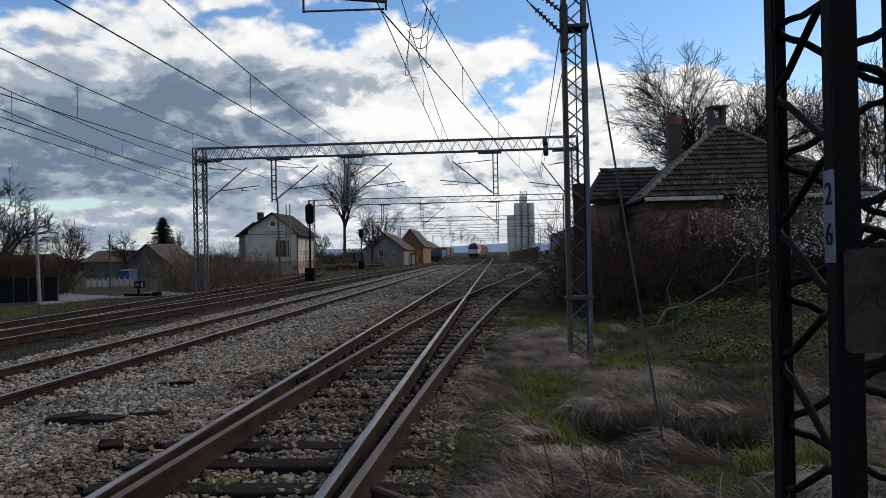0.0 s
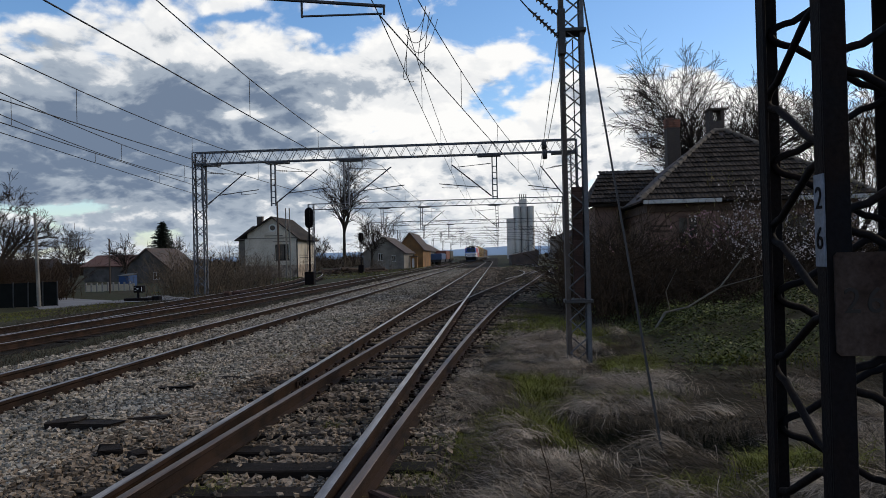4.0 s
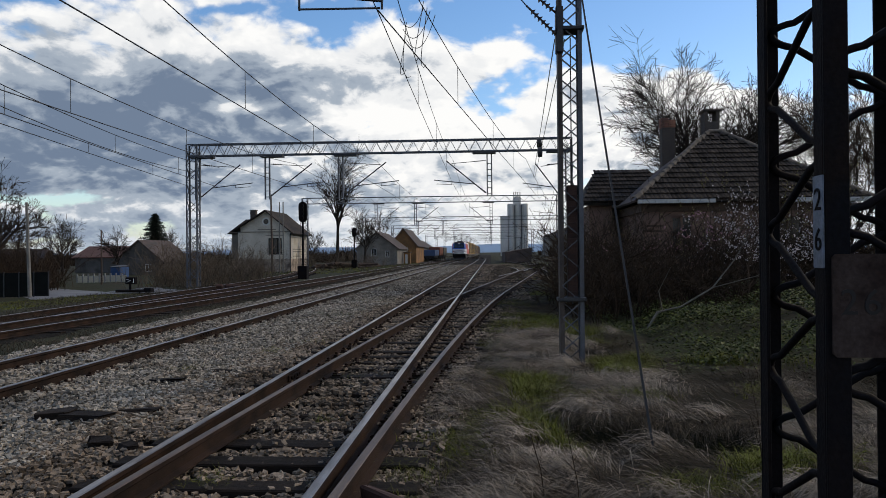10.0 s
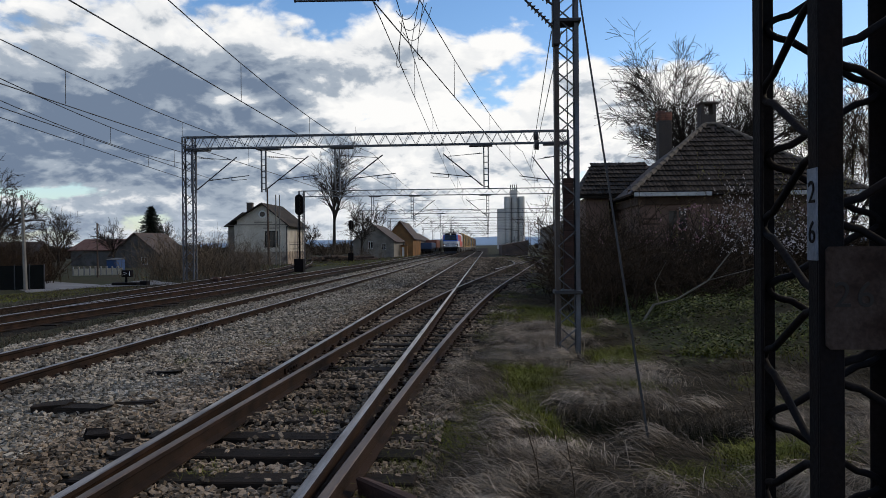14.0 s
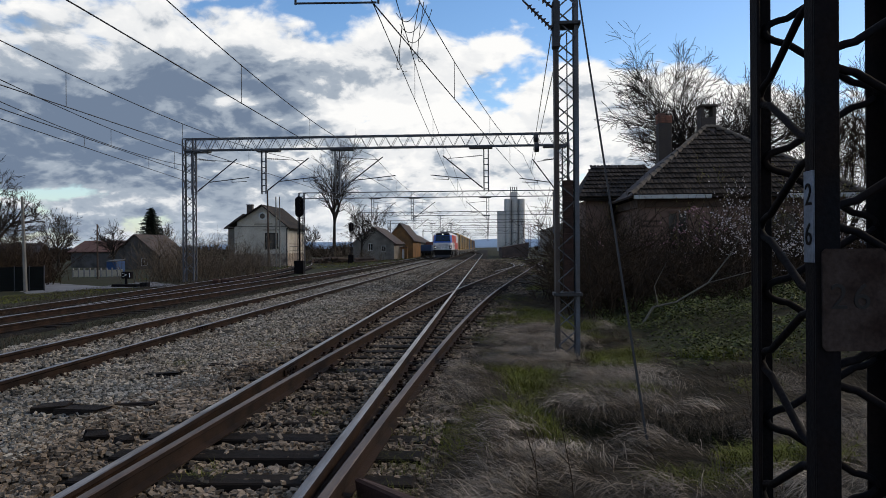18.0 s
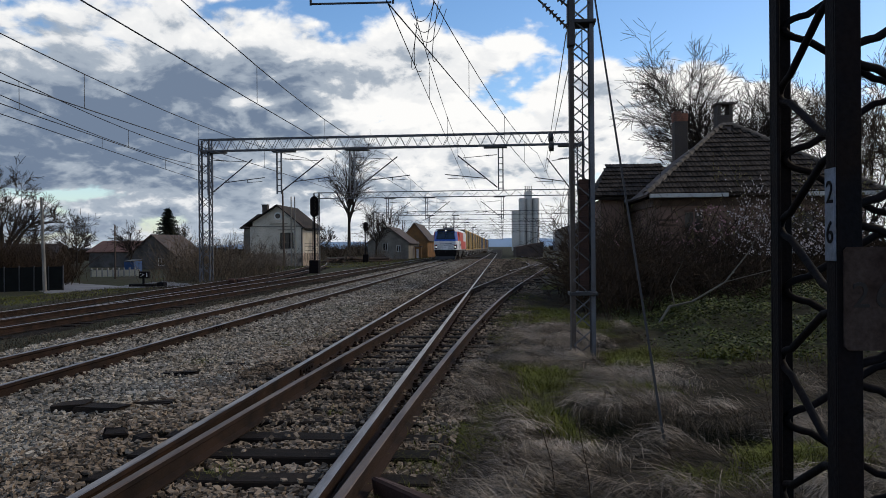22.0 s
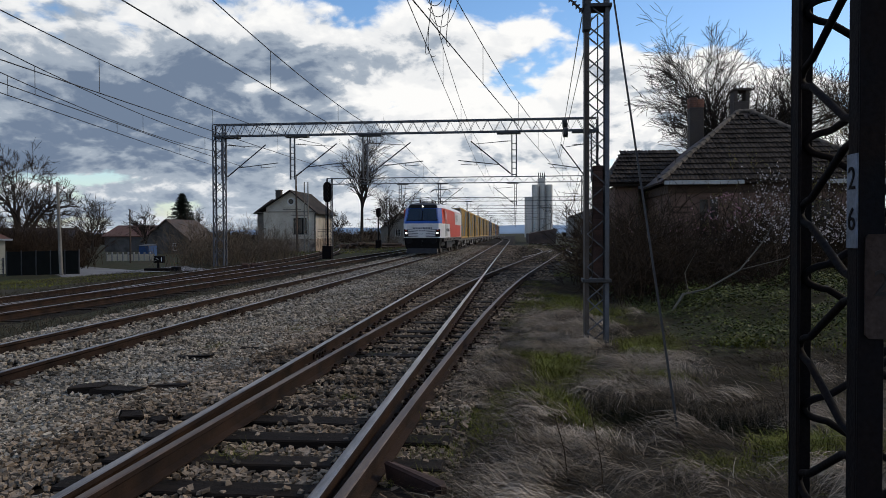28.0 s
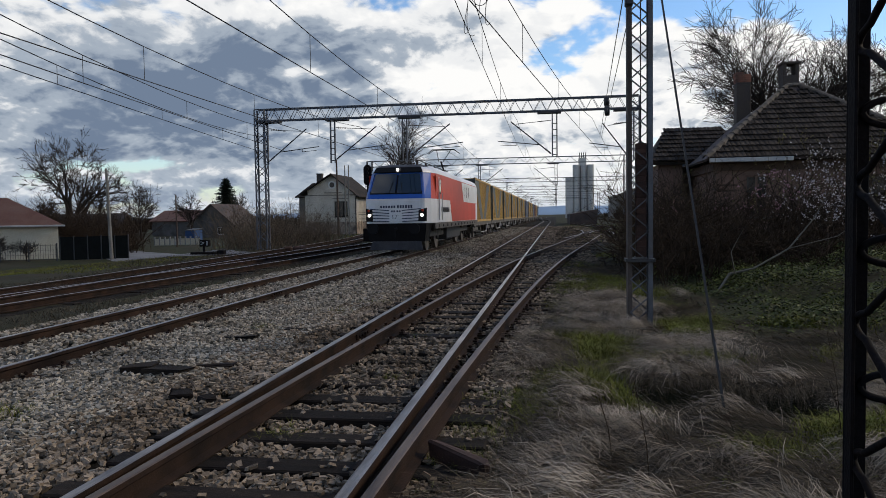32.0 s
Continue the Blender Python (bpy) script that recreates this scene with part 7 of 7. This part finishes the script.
GNARL = [(10, 0.95, 0.85, 6, 0.08, 8, 0.02), (9, 0.55, 0.75, 6, 0.18, 5, 0.06), (8, 0.45, 0.75, 4, 0.2, 4, 0.06), (6, 0.5, 0.65, 3, 0.2, 3, 0.05), (3, 0.6, 0.6, 2, 0.15, 3, 0.03)]
OLD = [(10, 0.92, 0.6, 6, 0.06, 8, 0.02), (8, 0.5, 0.75, 6, 0.16, 5, 0.05), (7, 0.42, 0.75, 4, 0.2, 4, 0.05), (5, 0.5, 0.65, 3, 0.2, 3, 0.04), (2, 0.6, 0.6, 2, 0.15, 3, 0.03)]
SMALL = [(9, 0.85, 0.7, 5, 0.08, 6, 0.02), (8, 0.55, 0.7, 5, 0.16, 4, 0.06), (7, 0.5, 0.7, 3, 0.2, 3, 0.05), (5, 0.55, 0.6, 2, 0.2, 3, 0.04)]
TALL = [(20, 0.42, 0.52, 10, 0.03, 6, 0.02), (10, 0.5, 0.6, 5, 0.12, 4, 0.07), (7, 0.5, 0.55, 3, 0.12, 3, 0.05), (4, 0.5, 0.5, 2, 0.1, 3, 0.03)]


def make_plants():
    bare_tree("bare_tree", "large leafless tree with a wide twiggy crown behind the house", (14.7, 38, 0.2), 5.0, 5, DOME, bark, bark, 0.3, thin=0.010)
    bare_tree("bare_tree", "leafless tree with thin pale branches beside the house", (19.0, 34, 0.2), 3.6, 8, BROAD, bark, twig_brown, 0.17, thin=0.010)
    bare_tree("bare_tree", "gnarled leafless old tree behind a garden wall", (-52.0, 75, -1.4), 6.6, 12, OLD, bark, bark, 0.5, thin=0.02)
    bare_tree("bare_tree", "tall slender leafless tree beside the railway house", (-20, 105, -0.3), 12.5, 21, TALL, bark, bark, 0.3, thin=0.016)
    bare_tree("bare_tree", "low leafless tree beside the railway house", (-16.5, 108, -0.3), 4.2, 22, SMALL, bark, bark, 0.22, thin=0.022)
    for i, (x, y, h) in enumerate(((-62, 92, 6.2), (-56, 95, 6.4), (-74, 100, 6.0), (-50, 98, 5.0), (-17.5, 134, 9.0), (-24, 150, 8), (-66, 150, 7), (-90, 150, 8), (-48, 150, 7), (-38, 160, 7))):
        bare_tree("bare_tree", "leafless garden tree with a twiggy crown", (x, y, -1.0), h * 0.62, 40 + i, SMALL, bark, bark, 0.2, group="garden trees", thin=0.026)
    # tangled growth in front of the brick house
    for i, (x, y, n, h, sx, sy) in enumerate(((5.9, 19.5, 120, 2.6, 1.5, 2.2), (6.8, 22.5, 120, 3.3, 1.5, 1.8), (7.8, 20.5, 100, 2.2, 1.6, 1.6), (6.2, 25.5, 70, 3.6, 1.6, 1.6), (9.6, 21.5, 110, 2.3, 1.8, 1.5), (11.8, 21.6, 110, 2.6, 1.8, 1.4), (8.6, 18.5, 90, 1.5, 2.2, 1.6), (5.4, 23.5, 70, 2.8, 1.0, 1.6), (13.8, 20.5, 90, 3.0, 1.6, 1.6))):
        shrub("bare_shrub", "dense tangled brown leafless shrub", gz(x, y), n, h, (sx, sy), 100 + i, twig_brown, 0.016, 12, droop=0.05, group="shrubs before the house")
    shrub("blossom_shrub", "tall shrub covered with small white blossoms", gz(10.4, 20.2), 42, 3.3, (1.9, 1.3), 120, twig_brown, 0.011, 10, blossom_white, 1500, 0.024, group="flowering shrubs", zone=(0.3, 0.95))
    shrub("blossom_shrub", "tall shrub covered with small white blossoms", gz(12.2, 20.0), 30, 3.2, (1.5, 1.2), 121, twig_brown, 0.011, 10, blossom_white, 1000, 0.022, group="flowering shrubs", zone=(0.3, 0.95))
    shrub("blossom_shrub", "thin shrub with pink blossoms by the house wall", gz(8.3, 23.2), 12, 3.0, (0.6, 0.5), 122, twig_brown, 0.01, 8, blossom_pink, 420, 0.028, group="flowering shrubs", zone=(0.55, 0.98))
    for i, (x, y, h) in enumerate(((10.6, 22.5, 4.6), (11.6, 22.3, 5.0), (9.4, 22.8, 3.6), (12.6, 22, 4.4), (6.6, 27.5, 4.6), (7.0, 28.5, 4.2))):
        shrub("sapling", "thin sapling with yellowish spring buds", gz(x, y), 7, h, (0.5, 0.5), 130 + i, twig_brown, 0.014, 9, bud_mat, 420, 0.024, group="budding saplings", zone=(0.3, 1.0))
    # pale scrub round the first portal and the railway house
    for i, (x, y, n, h) in enumerate(((-15.6, 44, 80, 2.6), (-18.2, 45, 90, 3.2), (-13.8, 46.5, 80, 2.4), (-17, 50, 110, 3.4), (-15.2, 54, 90, 2.8), (-21.5, 58, 110, 3.6), (-24.5, 66, 50, 3.4), (-19.5, 62, 40, 2.6), (-28.5, 70, 50, 3.6))):
        shrub("bare_shrub", "pale leafless scrub beside the tracks", gz(x, y), n, h, (1.9, 1.6), 150 + i, twig_pale, 0.016, 8, group="scrub beside the yard")
    for i, (x, y, h) in enumerate(((-36, 58, 2.4), (-38, 61, 2.8), (-40, 60, 3.0), (-42.5, 62, 3.2), (-46, 58, 3.0), (-55, 66, 3), (-44, 66, 3.6), (-48, 67, 4.0), (-40.5, 66, 3.4), (-52, 68, 4.0))):
        shrub("bare_shrub", "dark brown brushwood behind the garden fence", gz(x, y), 95, h * 1.3, (2.6, 2.0), 300 + i, twig_brown, 0.026, 13, group="garden brushwood")
    for i, (x, y) in enumerate(((-38.5, 47.5), (-41, 46.4), (-36.4, 48.2))):
        bare_tree("fruit_tree", "small pruned leafless fruit tree", gz(x, y), 1.1, 60 + i, SMALL, bark, bark, 0.07, group="fruit trees")
    for i, (x, y, h) in enumerate(((-23.5, 100, 3.2), (-18, 98, 3.6), (-27, 104, 4.0), (-14.5, 102, 2.2), (13.5, 95, 4), (16, 110, 5), (12.5, 80, 3.2), (18, 125, 6), (11.5, 70, 2.6), (13, 62, 3), (10.5, 46, 2.2), (9.2, 36, 2.6), (12, 52, 3), (20, 140, 6), (14.5, 102, 4.5))):
        shrub("bare_shrub", "brown leafless hedge shrub", gz(x, y), 60, h, (2.6, 2.4), 180 + i, twig_pale, 0.02, 11, group="hedge shrubs")
    # fallen pale branch on the bank
    v, f = [], []
    tube(v, f, [(6.2, 15.5, 0.25), (6.7, 15.6, 0.35), (7.4, 15.7, 0.75), (7.9, 15.8, 1.35), (8.2, 15.8, 1.9)], [0.022, 0.021, 0.018, 0.013, 0.006], 6)
    tube(v, f, [(6.3, 15.5, 0.25), (6.2, 15.4, 0.7), (6.45, 15.4, 1.2)], [0.012, 0.009, 0.004], 5)
    tube(v, f, [(7.4, 15.7, 0.75), (8.3, 15.6, 1.0), (8.9, 15.5, 1.5)], [0.011, 0.008, 0.004], 5)
    tube(v, f, [(6.2, 15.5, 0.25), (5.95, 15.4, -0.1)], [0.03, 0.025], 5)
    tagged(raw("fallen_branch", v, f, bark_pale, smooth=True), "pale broken branch leaning over the green bank", "branch")
    # dry stalks standing in the grass
    for x, y, h in ((3.25, 4.55, 0.75), (3.05, 5.0, 0.5), (4.95, 6.2, 0.8), (5.4, 7.2, 0.7), (4.75, 5.6, 0.5)):
        v, f = [], []
        z = ground_z(x, y)
        tube(v, f, [(x, y, z), (x - 0.03, y, z + h * 0.5), (x - 0.1, y + 0.02, z + h)], [0.004, 0.003, 0.002], 4)
        for k in range(7):
            zz = z + h * (0.45 + 0.08 * k)
            tube(v, f, [(x - 0.05, y, zz), (x - 0.05 + random.uniform(-0.06, 0.06), y + random.uniform(-0.05, 0.05), zz + 0.05)], [0.002, 0.0012], 3)
        tagged(raw("dry_stalk", v, f, twig_brown), "thin dry weed stalk standing in the grass", "weed", group="dry stalks")


def make_spruce():
    t = thing("spruce_tree", "dark green conical spruce behind the houses", "tree", (-59.7, 130, -1.0))
    v, f = [], []
    tube(v, f, [(0, 0, 0), (0, 0, 10.2)], [0.22, 0.03], 6)
    raw("trunk", v, f, bark, t)
    vv = []
    for i in range(26):
        z = 1.4 + i * 0.34
        r = 5.0 * (1 - (z - 1.2) / 9.4) ** 0.9 + 0.15
        for k in range(24):
            a = k / 24 * 6.283 + i * 0.7 + random.uniform(-0.2, 0.2)
            ln = r * random.uniform(0.65, 1.15)
            tilt = random.uniform(-0.22, 0.3)
            for s in range(9):
                u = (s + 1) / 9
                p = Vector((math.cos(a) * ln * u, math.sin(a) * ln * u, z + tilt - 0.42 * ln * u + 0.22 * u * u * ln))
                w = 0.42 * (1.15 - u) + 0.2
                d1 = Vector((random.uniform(-1, 1), random.uniform(-1, 1), random.uniform(-0.6, 0.2))) * w
                d2 = Vector((math.cos(a), math.sin(a), -0.3)) * w * 0.7
                vv += [p - d1, p + d2 * 0.4 + Vector((0, 0, 0.05)), p + d1 * 0.8, p - d2 * 0.5 - Vector((0, 0, 0.12))]
    np_mesh("crown", np.array([tuple(p) for p in vv]), np.arange(len(vv)).reshape(-1, 4), needle_mat, t, "dark needle boughs")


def make_far_woods():
    """Leafless woods and hedges far off: fans of thin upright strokes."""
    v = []
    for _ in range(620):
        if rng.random() < 0.72:
            x, y = rng.uniform(-330, -30), rng.uniform(150, 420)
        else:
            x, y = rng.uniform(22, 160), rng.uniform(130, 420)
        if -26 < x < 20:
            continue
        h = rng.uniform(1.6, 4.2) * (0.8 + y / 600)
        z = ground_z(x, y) - 0.3
        for _ in range(48):
            a, b = rng.normal(0, h * 0.28), rng.normal(0, h * 0.28)
            t = h * rng.uniform(0.45, 1.0)
            w = 0.06 + 0.00028 * y
            p0 = (x + a * 0.25, y + b * 0.25, z)
            p1 = (x + a, y + b, z + t)
            v += [(p0[0] - w, p0[1], p0[2]), (p0[0] + w, p0[1], p0[2]), (p1[0] + w * 0.3, p1[1], p1[2]), (p1[0] - w * 0.3, p1[1], p1[2])]
    ob = np_mesh("far_woods", np.array(v), np.arange(len(v)).reshape(-1, 4), twig_brown)
    tagged(ob, "distant brown leafless woods and hedges", "woods", kind="stuff")


def make_debris():
    for x, y, w, l, h, a, m in ((-2.05, 7.5, 0.34, 0.3, 0.1, 12, wood_dark), (-1.65, 7.42, 0.5, 0.3, 0.09, -8, wood_dark), (-1.25, 7.75, 0.45, 0.16, 0.06, 15, wood_dark), (-0.9, 6.35, 0.2, 0.16, 0.1, 30, wood_dark), (-0.55, 6.2, 0.14, 0.12, 0.08, 50, wood_dark), (-1.9, 9.6, 0.7, 0.12, 0.05, 5, wood_dark), (-1.15, 10.4, 0.6, 0.1, 0.05, -6, wood_dark), (2.0, 4.75, 0.5, 0.09, 0.16, -35, rust_iron)):
        bm = bmesh.new()
        box(bm, (0, 0, 0), (w, l, h), None, 0.012)
        for q in bm.verts:
            q.co += Vector((random.uniform(-0.03, 0.03), random.uniform(-0.025, 0.025), random.uniform(-0.015, 0.015)))
        ob = part("debris", bm, m)
        ob.matrix_world = pose(x, y, bed_z(x, y) + h * 0.4, random.uniform(-6, 6), random.uniform(-6, 6), a)
        tagged(ob, "rotten dark piece of sleeper wood in the ballast" if m is wood_dark else "rusty iron scrap beside the rail", "debris", group="scraps in the ballast")


stones("ballast_stone", "loose brownish crushed stones round the turnout", [(-1.5, 2.25, 2.6, 7, 900, 0.040), (-1.5, 2.4, 7, 14, 560, 0.047), (-1.2, 1.0, 14, 26, 330, 0.058), (0.1, 3.4, 14, 28, 300, 0.058), (-1, 4.2, 26, 45, 150, 0.072), (-1, 6.5, 45, 100, 34, 0.11)], stone_mat, on_timber)
stones("ballast_stone", "loose pale grey crushed stones of the main line", [(-3.4, -1.2, 2.6, 7, 980, 0.040), (-3.3, -0.95, 7, 14, 600, 0.047), (-5.9, -3.3, 6, 14, 430, 0.050), (-6.1, -0.9, 14, 24, 290, 0.058), (-6.1, -0.8, 24, 44, 170, 0.072), (-6.1, -0.9, 44, 100, 45, 0.11)], stone_new, on_timber)
make_grass()
make_ground_leaves()
make_plants()
make_spruce()
make_far_woods()
make_debris()


# ---------------------------------------------------------------- movement
def motions():
    walk(loco, [(t, pose(-4.014, y, -0.05)) for t, y in FRONT])
    for w, gap in wagons:
        walk(w, [(t, pose(-4.014, y + gap, -0.05)) for t, y in FRONT])


motions()
